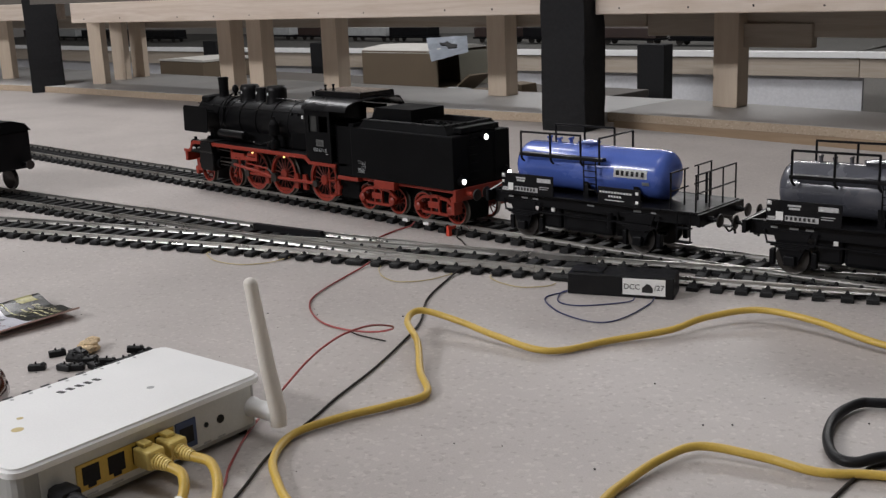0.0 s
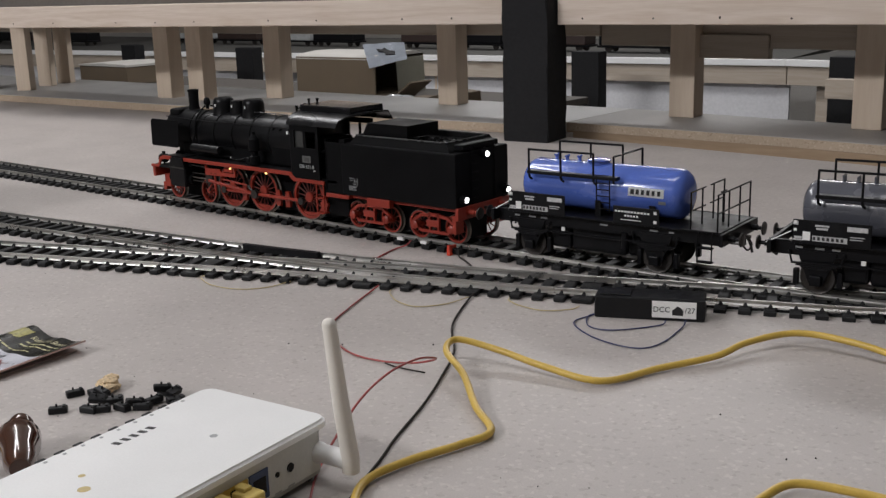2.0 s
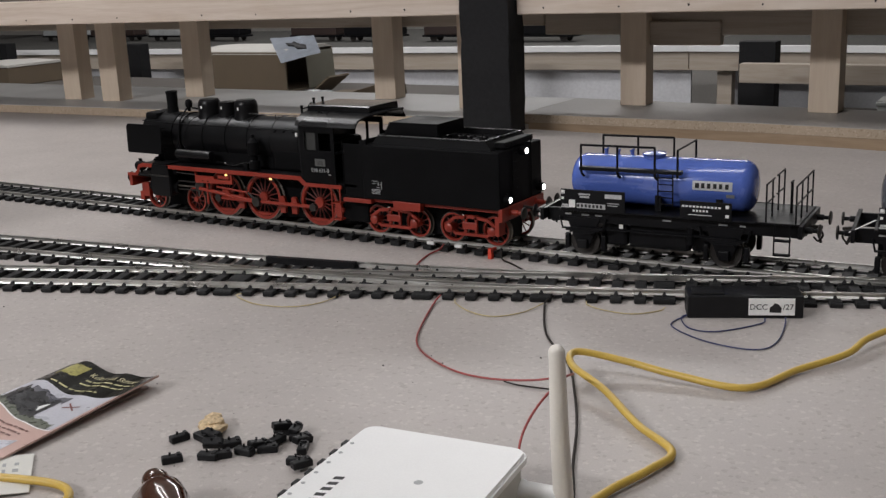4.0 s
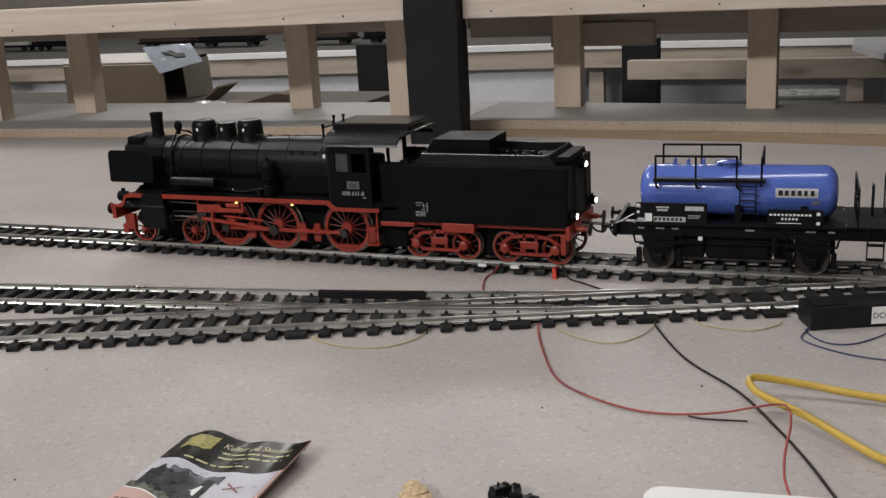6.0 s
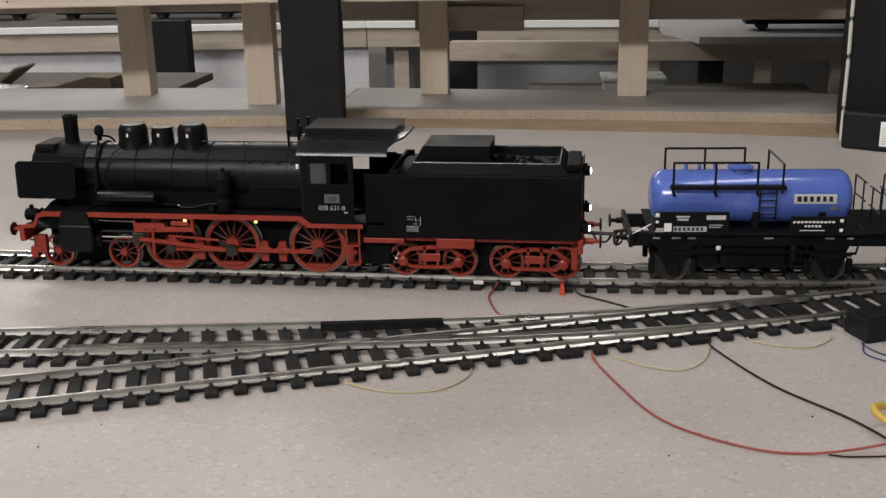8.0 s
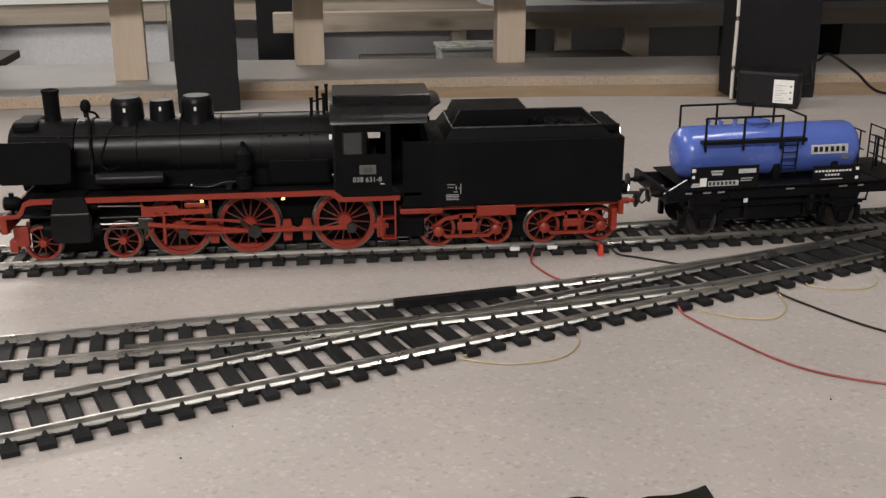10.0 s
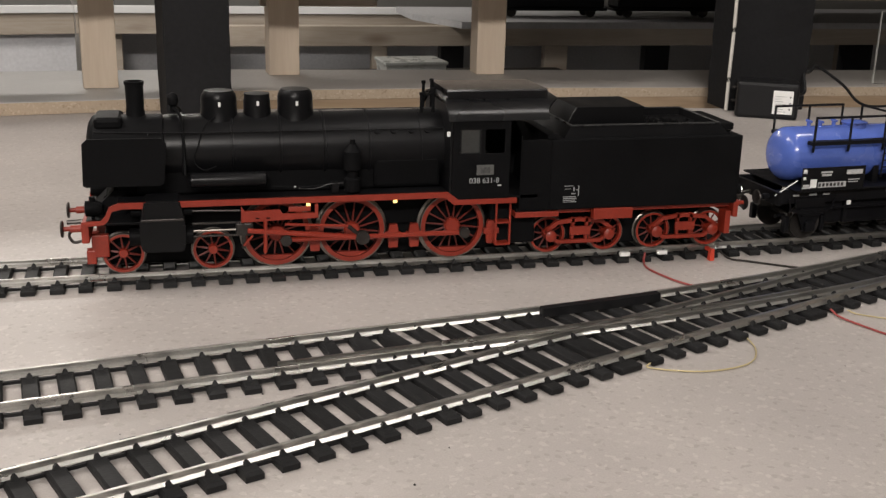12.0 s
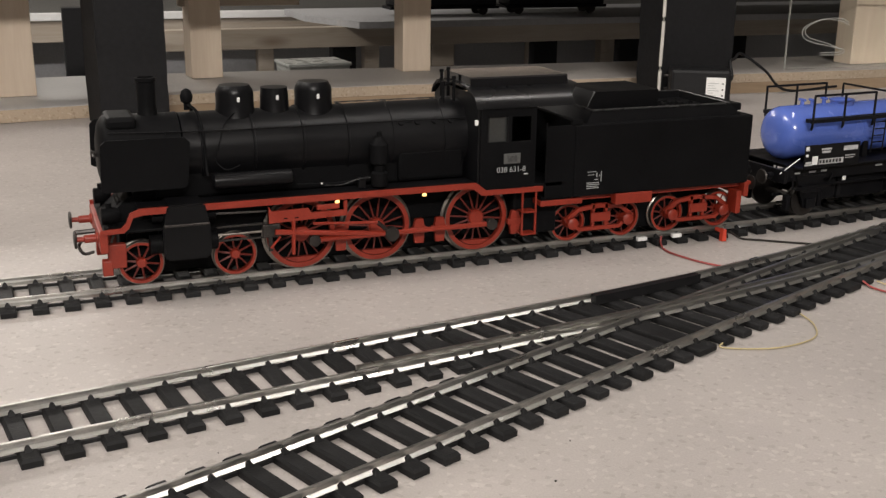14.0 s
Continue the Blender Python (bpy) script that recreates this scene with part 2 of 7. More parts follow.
RED_WIRE = material("red_wire", (0.33, 0.06, 0.055), 0.45, scale=14, vary=0.55, bump=0.0)
DARK_WIRE = material("dark_brown_wire", (0.026, 0.022, 0.019), 0.6, scale=80, vary=0.2, bump=0.0, spec=0.15)
YELLOW_WIRE = material("pale_yellow_wire", (0.5, 0.41, 0.22), 0.5, scale=80, vary=0.15, bump=0.0)
BLUE_WIRE = material("blue_wire", (0.035, 0.042, 0.12), 0.45, scale=80, vary=0.15, bump=0.0)

# ---- building helpers ----


def box(bm, x0, x1, y0, y1, z0, z1, bevel=0.0):
    """An axis-aligned block with chamfered edges, added to bm."""
    made = bmesh.ops.create_cube(bm, size=1)["verts"]
    bmesh.ops.scale(bm, verts=made, vec=(x1 - x0, y1 - y0, z1 - z0))
    bmesh.ops.translate(bm, verts=made, vec=((x0 + x1) / 2, (y0 + y1) / 2, (z0 + z1) / 2))
    if bevel:
        edges = {e for v in made for e in v.link_edges}
        bmesh.ops.bevel(bm, geom=list(edges), offset=bevel, segments=2, affect="EDGES", profile=0.5)
    return bm


def rod(bm, a, b, r, sides=8, r2=None, caps=True):
    """A round bar from a to b."""
    a, b = Vector(a), Vector(b)
    turn = (b - a).to_track_quat("Z", "Y").to_matrix().to_4x4()
    bmesh.ops.create_cone(bm, cap_ends=caps, segments=sides, radius1=r, radius2=r if r2 is None else r2, depth=(b - a).length,
                          matrix=Matrix.Translation((a + b) / 2) @ turn)
    return bm


def turned(bm, profile, centre, axis="z", sides=24):
    """A body of revolution: profile is (radius, height) pairs along the axis from centre."""
    rings = []
    for r, h in profile:
        ring = []
        for k in range(sides):
            a = 2 * math.pi * k / sides
            u, w = r * math.cos(a), r * math.sin(a)
            p = {"z": (u, w, h), "x": (h, u, w), "y": (u, h, -w)}[axis]
            ring.append(bm.verts.new(Vector(p) + Vector(centre)))
        rings.append(ring)
    for low, high in zip(rings, rings[1:]):
        for k in range(sides):
            bm.faces.new((low[k], low[(k + 1) % sides], high[(k + 1) % sides], high[k]))
    bm.faces.new(rings[0][::-1])
    bm.faces.new(rings[-1])
    return bm


def prism(bm, outline, y0, y1, plane="xz"):
    """A flat outline given thickness: plane xz is extruded along y, xy along z, yz along x."""
    def at(u, w, d):
        return {"xz": (u, d, w), "xy": (u, w, d), "yz": (d, u, w)}[plane]
    low = [bm.verts.new(at(u, w, y0)) for u, w in outline]
    high = [bm.verts.new(at(u, w, y1)) for u, w in outline]
    n = len(outline)
    bm.faces.new(low)
    bm.faces.new(high[::-1])
    for k in range(n):
        bm.faces.new((low[k], high[k], high[(k + 1) % n], low[(k + 1) % n]))
    return bm


def smooth_line(points, steps=8):
    """A Catmull-Rom line through points."""
    pts = [Vector(p) for p in points]
    pts = [2 * pts[0] - pts[1], *pts, 2 * pts[-1] - pts[-2]]
    out = []
    for a, b, c, d in zip(pts, pts[1:], pts[2:], pts[3:]):
        for k in range(steps):
            t = k / steps
            out.append(0.5 * (2 * b + (c - a) * t + (2 * a - 5 * b + 4 * c - d) * t * t + (3 * b - a - 3 * c + d) * t ** 3))
    return out + [pts[-2]]


def sweep(bm, line, section, up=Vector((0, 0, 1)), closed=True):
    """Carry a section of (sideways, up) pairs along a line."""
    rings = []
    for k, p in enumerate(line):
        ahead = (line[min(k + 1, len(line) - 1)] - line[max(k - 1, 0)]).normalized()
        side = ahead.cross(up)
        side = side.normalized() if side.length > 1e-6 else Vector((1, 0, 0))
        top = side.cross(ahead)
        rings.append([bm.verts.new(p + side * u + top * w) for u, w in section])
    n = len(section)
    for low, high in zip(rings, rings[1:]):
        for k in range(n):
            bm.faces.new((low[k], low[(k + 1) % n], high[(k + 1) % n], high[k]))
    bm.faces.new(rings[0][::-1])
    bm.faces.new(rings[-1])
    return bm


def round_section(r, sides=8, flat=1.0):
    return [(r * math.cos(2 * math.pi * k / sides), r * flat * math.sin(2 * math.pi * k / sides)) for k in range(sides)]


def mesh_of(bm, mat, smooth=False):
    bmesh.ops.recalc_face_normals(bm, faces=bm.faces)
    data = bpy.data.meshes.new("mesh")
    bm.to_mesh(data)
    bm.free()
    for m in mat if isinstance(mat, (list, tuple)) else (mat,):
        data.materials.append(m)
    if smooth:
        data.polygons.foreach_set("use_smooth", [True] * len(data.polygons))
        data.set_sharp_from_angle(angle=radians(40))
    return data


def part(name, bm, mat, parent=None, label="", smooth=False):
    """One mesh object, under a thing or a part."""
    ob = new(name, mesh_of(bm, mat, smooth))
    ob.parent = parent
    return tagged(ob, label)


def thing(name, label, category, at=None, group="", kind=""):
    ob = new(name)
    ob.empty_display_size = 0.02
    ob.matrix_basis = at or Matrix()
    return tagged(ob, label, category, group, kind)


def solid(name, bm, mat, label, category, kind="", group="", smooth=False, at=None):
    ob = new(name, mesh_of(bm, mat, smooth))
    ob.matrix_basis = at or Matrix()
    return tagged(ob, label, category, group, kind)


def bm_new():
    return bmesh.new()

# ---- the place: boards, beams, posts ----
bm = bm_new()
prism(bm, [(-3.4, -1.7), (2.4, -1.7), (2.4, 0.62), (0.38, 0.722), (0.18, 0.750), (-0.065, 0.766), (-0.40, 0.786), (-0.42, 1.10), (-3.4, 1.10)], -0.022, 0.0, "xy")
solid("table_top", bm, TABLE, "grey-beige chipboard layout table with faint stains", "table", "structure")

# raised board behind the main line, in two lengths that meet at the black post; the left is coloured lighter for glare
LEFT_EDGE = [(-3.3, 0.47), (-2.09, 0.634), (-1.71, 0.662), (-1.09, 0.707), (-0.963, 0.722), (-0.65, 0.760), (-0.42, 0.786)]
bm = bm_new()
prism(bm, LEFT_EDGE + [(-0.42, 1.08), (-3.3, 0.98)], 0.0004, 0.018, "xy")
raised = solid("raised_board", bm, RAISED_GLARE, "raised chipboard strip behind the tracks, lightened for lamp glare", "board", "structure")
bm = bm_new()
prism(bm, [(x, y - 0.003) for x, y in LEFT_EDGE] + [(x, y - 0.0004) for x, y in LEFT_EDGE[::-1]], 0.0008, 0.0172, "xy")
part("edge_strip", bm, EDGE, raised, "raw chipboard edge")
RIGHT_EDGE = [(-0.418, 0.8445), (0.0, 0.8445), (0.5, 0.8145), (2.2, 0.7195)]
bm = bm_new()
prism(bm, RIGHT_EDGE + [(2.2, 0.92), (0.3, 1.03), (-0.418, 1.08)], -0.030, 0.018, "xy")
raised = solid("raised_board", bm, RAISED, "raised grey chipboard strip beyond the black post", "board", "structure")
for z0, z1, mat, label in ((0.0030, 0.0172, EDGE, "pale raw chipboard edge with coarse flakes"), (-0.029, 0.0026, EDGE_LOW, "brown lower layer of the board edge")):
    bm = bm_new()
    prism(bm, [(x, y - 0.0035) for x, y in RIGHT_EDGE] + [(x, y - 0.0004) for x, y in RIGHT_EDGE[::-1]], z0, z1, "xy")
    part("edge_strip", bm, mat, raised, label)


def beam(name, a, b, z0, z1, depth, mat, label):
    """A planed timber between two plan points of its front face."""
    (ax, ay), (bx, by) = a, b
    length, turn = math.hypot(bx - ax, by - ay), math.degrees(math.atan2(by - ay, bx - ax))
    bm = bm_new()
    box(bm, 0, length, 0, depth, z0, z1, 0.002)
    timber = solid(name, bm, mat, label, "beam", "structure", at=pose(ax, ay, 0, 0, 0, turn))
    if mat is PINE:
        # sunk screw heads along the face
        rng = random.Random(int(length * 1000))
        x = 0.05
        while x < length - 0.03:
            head = part("screw_head", rod(bm_new(), (x, -0.0006, z0 + rng.uniform(0.008, 0.014)), (x, 0.001, z0 + 0.010), 0.0016, 8), DARK_STEEL, timber)
            x += rng.uniform(0.09, 0.2)
    return timber


beam("beam_left", (-1.75, 0.457), (-0.44, 0.70), 0.205, 0.252, 0.045, PINE, "planed pine beam carrying the upper deck")
beam("beam_right", (-0.366, 0.735), (0.345, 0.765), 0.2025, 0.252, 0.045, PINE, "planed pine beam with knots and nail heads")
beam("beam_far_left", (-3.2, 0.36), (-2.26, 0.66), 0.205, 0.252, 0.045, PINE, "planed pine beam beyond the far black post")
beam("beam_far_right", (0.47, 0.76), (2.0, 0.70), 0.2025, 0.252, 0.045, PINE, "planed pine beam behind the second black post")
# cross timber behind the posts and the short hanger below it, shade put in as darker pine
beam("rear_beam_left", (-3.2, 0.92), (-0.47, 1.04), 0.165, 0.205, 0.03, PINE_DARK, "timber behind the posts in a darker pine tone for shade")
beam("rear_beam_right", (-0.47, 1.045), (2.0, 0.92), 0.147, 0.205, 0.03, PINE_DARK, "timber behind the posts in a darker pine tone for shade")
beam("hanger_board", (-0.30, 1.02), (-0.105, 1.02), 0.1285, 0.172, 0.02, PINE_DARK, "short timber offcut under the deck")
# right of x 0.1 the deck is extended out of view to shade the far shelf
bm = bm_new()
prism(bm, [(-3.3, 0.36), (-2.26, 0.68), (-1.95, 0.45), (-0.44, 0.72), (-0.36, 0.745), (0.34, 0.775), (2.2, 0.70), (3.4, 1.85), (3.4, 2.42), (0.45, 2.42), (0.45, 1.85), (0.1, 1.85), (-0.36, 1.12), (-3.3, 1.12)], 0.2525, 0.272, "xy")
solid("upper_deck", bm, DARK_GREY, "dark board deck above the beams, extended unseen to shade the far shelf", "deck", "structure")


def black_post(x, y, turn, wide, deep, z0, z1, label):
    bm = bm_new()
    rows = 14
    grid = []
    for k in range(rows + 1):
        z = z0 + (z1 - z0) * k / rows
        ring = []
        for u, w in ((0, 0), (0.5, -0.004), (1, 0), (1, 1), (0, 1)):
            off = 0.0018 * noise.noise(Vector((x * 9 + u * 3, y * 9 + w * 5, z * 22)))
            ring.append(bm.verts.new((u * wide + off, w * deep + off * (w < 0.5), z)))
        grid.append(ring)
    for low, high in zip(grid, grid[1:]):
        for k in range(5):
            bm.faces.new((low[k], low[(k + 1) % 5], high[(k + 1) % 5], high[k]))
    bm.faces.new(grid[0][::-1])
    bm.faces.new(grid[-1])
    bmesh.ops.bevel(bm, geom=[e for e in bm.edges if abs(e.verts[0].co.z - e.verts[1].co.z) > 1e-4], offset=0.002, segments=2, affect="EDGES")
    return solid("black_post", bm, BLACK_WOOD, label, "post", at=pose(x, y, 0, 0, 0, turn), group="black layout posts")


black_post(-0.452, 0.69, 8, 0.088, 0.075, 0.0003, 0.251, "matt black painted timber post between two beams")
black_post(0.386, 0.700, -2, 0.128, 0.075, 0.0003, 0.251, "matt black painted timber post with a white cable along its edge")
black_post(-2.28, 0.577, 62, 0.09, 0.075, 0.0003, 0.30, "matt black painted timber post at the far beam joint")


def pine_post(x, y, turn, wide=0.05, deep=0.045, z0=0.0183, z1=0.25):
    """A short planed post from the raised board to the deck."""
    bm = box(bm_new(), -wide / 2, wide / 2, -deep / 2, deep / 2, z0, z1, 0.0012)
    return solid("pine_post", bm, PINE_UP, "short pale pine post standing on the raised board", "post", at=pose(x, y, 0, 0, 0, turn), group="pine posts under the deck")


for x, y, turn in ((-0.815, 0.990, 6), (-0.550, 0.900, 6), (-0.265, 1.020, 4), (0.087, 1.008, 0), (-1.300, 0.915, 8), (-1.580, 0.800, 8), (-1.450, 0.800, 8)):
    pine_post(x, y, turn)
for x, y in ((-2.16, 0.735), (-2.235, 0.845), (-2.275, 0.93), (-2.70, 0.70)):
    pine_post(x, y, 30, 0.042, 0.030)

# ---- the far layout and the room ----
bm = bm_new()
box(bm, -7.2, 4.2, -4.6, 5.2, -0.95, -0.9)
solid("floor", bm, GREY_WALL, "grey concrete cellar floor", "floor", "structure")
bm = bm_new()
box(bm, -7.2, 4.2, -4.6, 5.2, 2.0, 2.05)
solid("ceiling", bm, material("white_ceiling", (0.7, 0.69, 0.66), 0.9, scale=3, vary=0.06), "plain white ceiling", "ceiling", "structure")
WALL = material("pale_wall", (0.5, 0.48, 0.45), 0.85, scale=2, vary=0.08, bump=0.1, fine=90)
for name, b in (("wall_back", (-7.2, 4.2, 5.1, 5.2)), ("wall_front", (-7.2, 4.2, -4.7, -4.6)), ("wall_left", (-7.3, -7.2, -4.7, 5.2)), ("wall_right", (4.2, 4.3, -4.7, 5.2))):
    bm = bm_new()
    box(bm, *b, -0.9, 2.0)
    solid(name, bm, WALL, "plain pale wall", "wall", "structure")

# far table: white edging, pine fascia, black posts, grey panel
def far_line(a, b):
    return math.hypot(b[0] - a[0], b[1] - a[1]), math.degrees(math.atan2(b[1] - a[1], b[0] - a[0]))


for a, b in (((-6.9, 1.96), (-4.603, 2.05)), ((-4.6, 2.05), (-0.72, 2.56)), ((-0.72, 2.56), (3.6, 2.50))):
    length, turn = far_line(a, b)
    far = thing("far_table", "far layout table with bright white edging and pine fascia", "table", pose(*a, 0, 0, 0, turn), kind="structure")
    bm = bm_new()
    box(bm, 0, length, 0.016, 1.1, -0.012, 0.003)
    part("top", bm, BALLAST, far, "dark ballasted top")
    bm = bm_new()
    box(bm, 0, length, 0, 0.0155, -0.018, 0.004, 0.002)
    part("white_edge", bm, WHITE_EDGE, far, "bright white edging strip")
    bm = bm_new()
    box(bm, 0, length, 0.017, 0.06, -0.080, -0.0125, 0.002)
    part("fascia", bm, PINE_DARK, far, "pine fascia board")
    bm = bm_new()
    # left lengths get a paler grey for the light there, the right stays dim
    box(bm, 0, length, *((0.062, 0.077) if a[0] < -1 else (0.30, 0.32)), -0.9, -0.0125)
    part("skirting_panel", bm, LIT_PANEL if a[0] < -1 else GREY_WALL, far, "plain grey panel")
for x in (-1.22, -0.37, -2.71, -3.50):
    bm = bm_new()
    box(bm, x - 0.052, x + 0.052, 2.15 if x > -2 else 1.98, 2.20 if x > -2 else 2.03, -0.9, 0.047, 0.002)
    solid("black_post", bm, BLACK_WOOD, "black painted timber post of the far layout", "post", group="far black posts")
for x, w, y in ((-1.05, 0.035, 2.582), (-0.62, 0.05, 2.64), (-0.88, 0.045, 2.605), (-1.75, 0.045, 2.49), (-2.12, 0.045, 2.44), (-2.6, 0.05, 2.378), (0.2, 0.05, 2.66), (0.55, 0.05, 2.66), (0.8, 0.08, 2.66), (1.15, 0.06, 2.66), (1.45, 0.1, 2.66), (1.9, 0.06, 2.66)):
    bm = bm_new()
    box(bm, x - w / 2, x + w / 2, y, y + 0.04, -0.9, -0.0125, 0.0015)
    solid("pine_post", bm, PINE_UP if w < 0.05 else PINE_DARK, "thin timber post under the far table", "post", group="thin far posts")
for x, w in ((0.35, 0.07), (1.0, 0.08), (1.3, 0.07), (1.7, 0.1)):
    bm = bm_new()
    box(bm, x - w / 2, x + w / 2, 2.30, 2.34, -0.9, -0.05, 0.002)
    solid("black_post", bm, BLACK_WOOD, "black painted timber post below the shelf", "post", group="far black posts")
# nearer shelf with a pale top edge
bm = bm_new()
box(bm, -0.37, 3.4, 1.99, 2.03, -0.05, 0.001, 0.0015)
solid("shelf_front", bm, PINE_DARK, "pine shelf beam with a pale top edge", "shelf", "structure")
bm = bm_new()
prism(bm, [(0.20, 2.17), (0.28, 1.93), (3.4, 1.93), (3.4, 2.40), (0.20, 2.40)], 0.0012, 0.0180, "xy")
solid("shelf_board", bm, GREY_WALL, "pale grey board on the shelf beam", "shelf", "structure")
pine_post(0.956, 0.8825, 0, 0.112, 0.045, 0.0183)

# ---- tracks ----
GAUGE, FOOT = 0.0465, 0.0053          # rail to rail, height of the rail's foot
RAIL_TOP = FOOT + 0.0050
RIDE = 0.0158                         # height of the rail in the vehicles' own coordinates


def main_line(x):
    """The main line's centre: straight, then bending away to the right."""
    y = 0.0302 + (0.125 * (x + 0.1) ** 2 if x > -0.1 else 0.0) + (0.02 * (x + 0.3) if x < -0.3 else 0.0)
    return Vector((x, y, 0))


SIDE = Vector((math.cos(radians(21)), math.sin(radians(21)), 0))
SIDE_AT = Vector((-0.0252, -0.1330, 0))


def siding(s):
    return SIDE_AT + SIDE * s


def branch(s):
    """The branch: leaves the siding to the left on a wide curve, then runs straight."""
    start, arc, swing = siding(0.30), 0.48, radians(12.5)
    heading = math.pi + radians(21)
    p, done, step = start.copy(), 0.0, 0.01
    while done < s - 1e-9:
        move = min(step, s - done)
        a = heading - swing * min(1.0, (done + move / 2) / arc)
        p = p + Vector((math.cos(a), math.sin(a), 0)) * move
        done += move
    return p


RAIL_SECTION = [(-0.0029, 0), (0.0029, 0), (0.0029, 0.0003), (0.0008, 0.00165), (0.0005, 0.0030), (0.0011, 0.0035), (0.0011, 0.0047), (0.0008, 0.0050),
                (-0.0008, 0.0050), (-0.0011, 0.0047), (-0.0011, 0.0035), (-0.0005, 0.0030), (-0.0008, 0.00165), (-0.0029, 0.0003)]


def offset_line(line, d):
    out = []
    for k, p in enumerate(line):
        ahead = (line[min(k + 1, len(line) - 1)] - line[max(k - 1, 0)]).normalized()
        out.append(p + ahead.cross(Vector((0, 0, 1))) * d + Vector((0, 0, FOOT)))
    return out


def chair(bm, y, edge):
    """A small pointed rail chair on one side of a rail."""
    made = bmesh.ops.create_cone(bm, cap_ends=True, segments=4, radius1=0.0032, radius2=0.0007, depth=0.0032, matrix=Matrix.Translation((0, y + edge * 0.0028, 0.0066)) @ Matrix.Rotation(math.pi / 4, 4, "Z"))
    return made


def sleeper_mesh(length, width=0.0104):
    """A moulded sleeper with sloping flanks, rounded ends and rail chairs."""
    bm = bm_new()
    w, d = width / 2, length / 2
    low = [bm.verts.new((x, y, 0.0004)) for x, y in ((-w, -d), (w, -d), (w, d), (-w, d))]
    mid = [bm.verts.new((x, y, 0.0036)) for x, y in ((-w, -d), (w, -d), (w, d), (-w, d))]
    top = [bm.verts.new((x * 0.80, y - math.copysign(0.0016, y), 0.0052)) for x, y in ((-w, -d), (w, -d), (w, d), (-w, d))]
    for a, b in ((low, mid), (mid, top)):
        for k in range(4):
            bm.faces.new((a[k], a[(k + 1) % 4], b[(k + 1) % 4], b[k]))
    bm.faces.new(low[::-1])
    bm.faces.new(top)
    for side in (-1, 1):
        for edge in (-1, 1):
            chair(bm, side * GAUGE / 2, edge)
    return mesh_of(bm, SLEEPER)


SLEEPER_MESH = sleeper_mesh(0.0725)


def lay(name, line, label, spacing=0.0206, gaps=(), sink=0.0):
    track = thing(name, label, "model track")
    for d in (-GAUGE / 2, GAUGE / 2):
        bm = bm_new()
        sweep(bm, offset_line(line, d), RAIL_SECTION)
        part("rail", bm, RAIL, track)
        # plastic strips that tie the sleepers together below the rail
        bm = bm_new()
        sweep(bm, [p - Vector((0, 0, FOOT)) for p in offset_line([p for p in line if not any(lo < p.x < hi for lo, hi in gaps)], d)], [(-0.0010, 0.0010), (0.0010, 0.0010), (0.0010, 0.0030), (-0.0010, 0.0030)])
        part("webbing", bm, SLEEPER, track)
    run = 0.0
    for a, b in zip(line, line[1:]):
        span = (b - a).length
        while run < span:
            p = a.lerp(b, run / span)
            if not any(lo < p.x < hi for lo, hi in gaps):
                ob = new("sleeper", SLEEPER_MESH)
                turn = math.atan2(b.y - a.y, b.x - a.x) + random.uniform(-0.012, 0.012)
                ob.matrix_basis = Matrix.Translation(p - Vector((0, 0, sink))) @ Matrix.Rotation(turn, 4, "Z")
                ob.parent = track
            run += spacing
        run -= span
    return track


lay("main_track", [main_line(x / 50) for x in range(-110, 62)], "metal-railed model track on black plastic sleepers under the train")
JOIN = smooth_line([siding(0.46), siding(0.56), main_line(0.72) + Vector((0, -0.006, 0)), main_line(0.9)], 10)
lay("siding_track", [siding(s / 50) for s in range(-50, 24)] + JOIN, "model track crossing in front of the train towards the turnout", gaps=((-0.30, 0.30), (0.45, 2)))
BRANCH = [branch(s / 50) for s in range(0, 62)]
lay("branch_track", BRANCH, "model track branching off and curving away", gaps=((-0.30, 0.40),), sink=0.0003)
# long turnout sleepers, square to the siding
turnout = thing("turnout", "turnout with long black sleepers, switch blades and check rails", "model turnout")
s = -0.285
while s < 0.33:
    c = siding(s)
    other = min(BRANCH, key=lambda p: abs((p - c).dot(SIDE)))
    reach = max(0.0, (other - c).dot(Vector((-SIDE.y, SIDE.x, 0))))
    low, high = -0.0365, reach + 0.0365
    wide = 0.019 if min(abs(s - q) for q in (-0.17, 0.02, 0.14, 0.24)) < 0.0101 else 0.0104
    bm = box(bm_new(), -wide / 2, wide / 2, low, high, 0.0004, 0.00495, 0.0012)
    for rail in {round(v, 4) for v in (-GAUGE / 2, GAUGE / 2, reach - GAUGE / 2, reach + GAUGE / 2)}:
        for edge in (-1, 1):
            chair(bm, rail, edge)
    ob = part("sleeper", bm, SLEEPER, turnout)
    ob.matrix_basis = Matrix.Translation(c) @ Matrix.Rotation(radians(21), 4, "Z")
    s += 0.0206 if wide < 0.015 else 0.024
for line, d in ((BRANCH[12:34], -0.0165), (BRANCH[2:9], 0.018)):
    bm = bm_new()
    sweep(bm, [p + Vector((0, 0, 0.0002)) for p in offset_line(line, d)], [(-0.0010, 0), (0.0010, 0), (0.0010, 0.0048), (-0.0010, 0.0048)])
    part("blade", bm, RAIL, turnout, "polished switch blade")
bm = bm_new()
sweep(bm, offset_line([p for p in BRANCH if -0.20 < p.x < -0.08], GAUGE / 2 - 0.006), [(-0.003, -0.0004), (0.003, -0.0004), (0.003, 0.0062), (-0.003, 0.0062)])
part("check_rail", bm, BLACK_PLASTIC, turnout, "black plastic check rail insert")

# ---- locomotive ----
LOCO_Y = 0.0302          # track centre under the locomotive


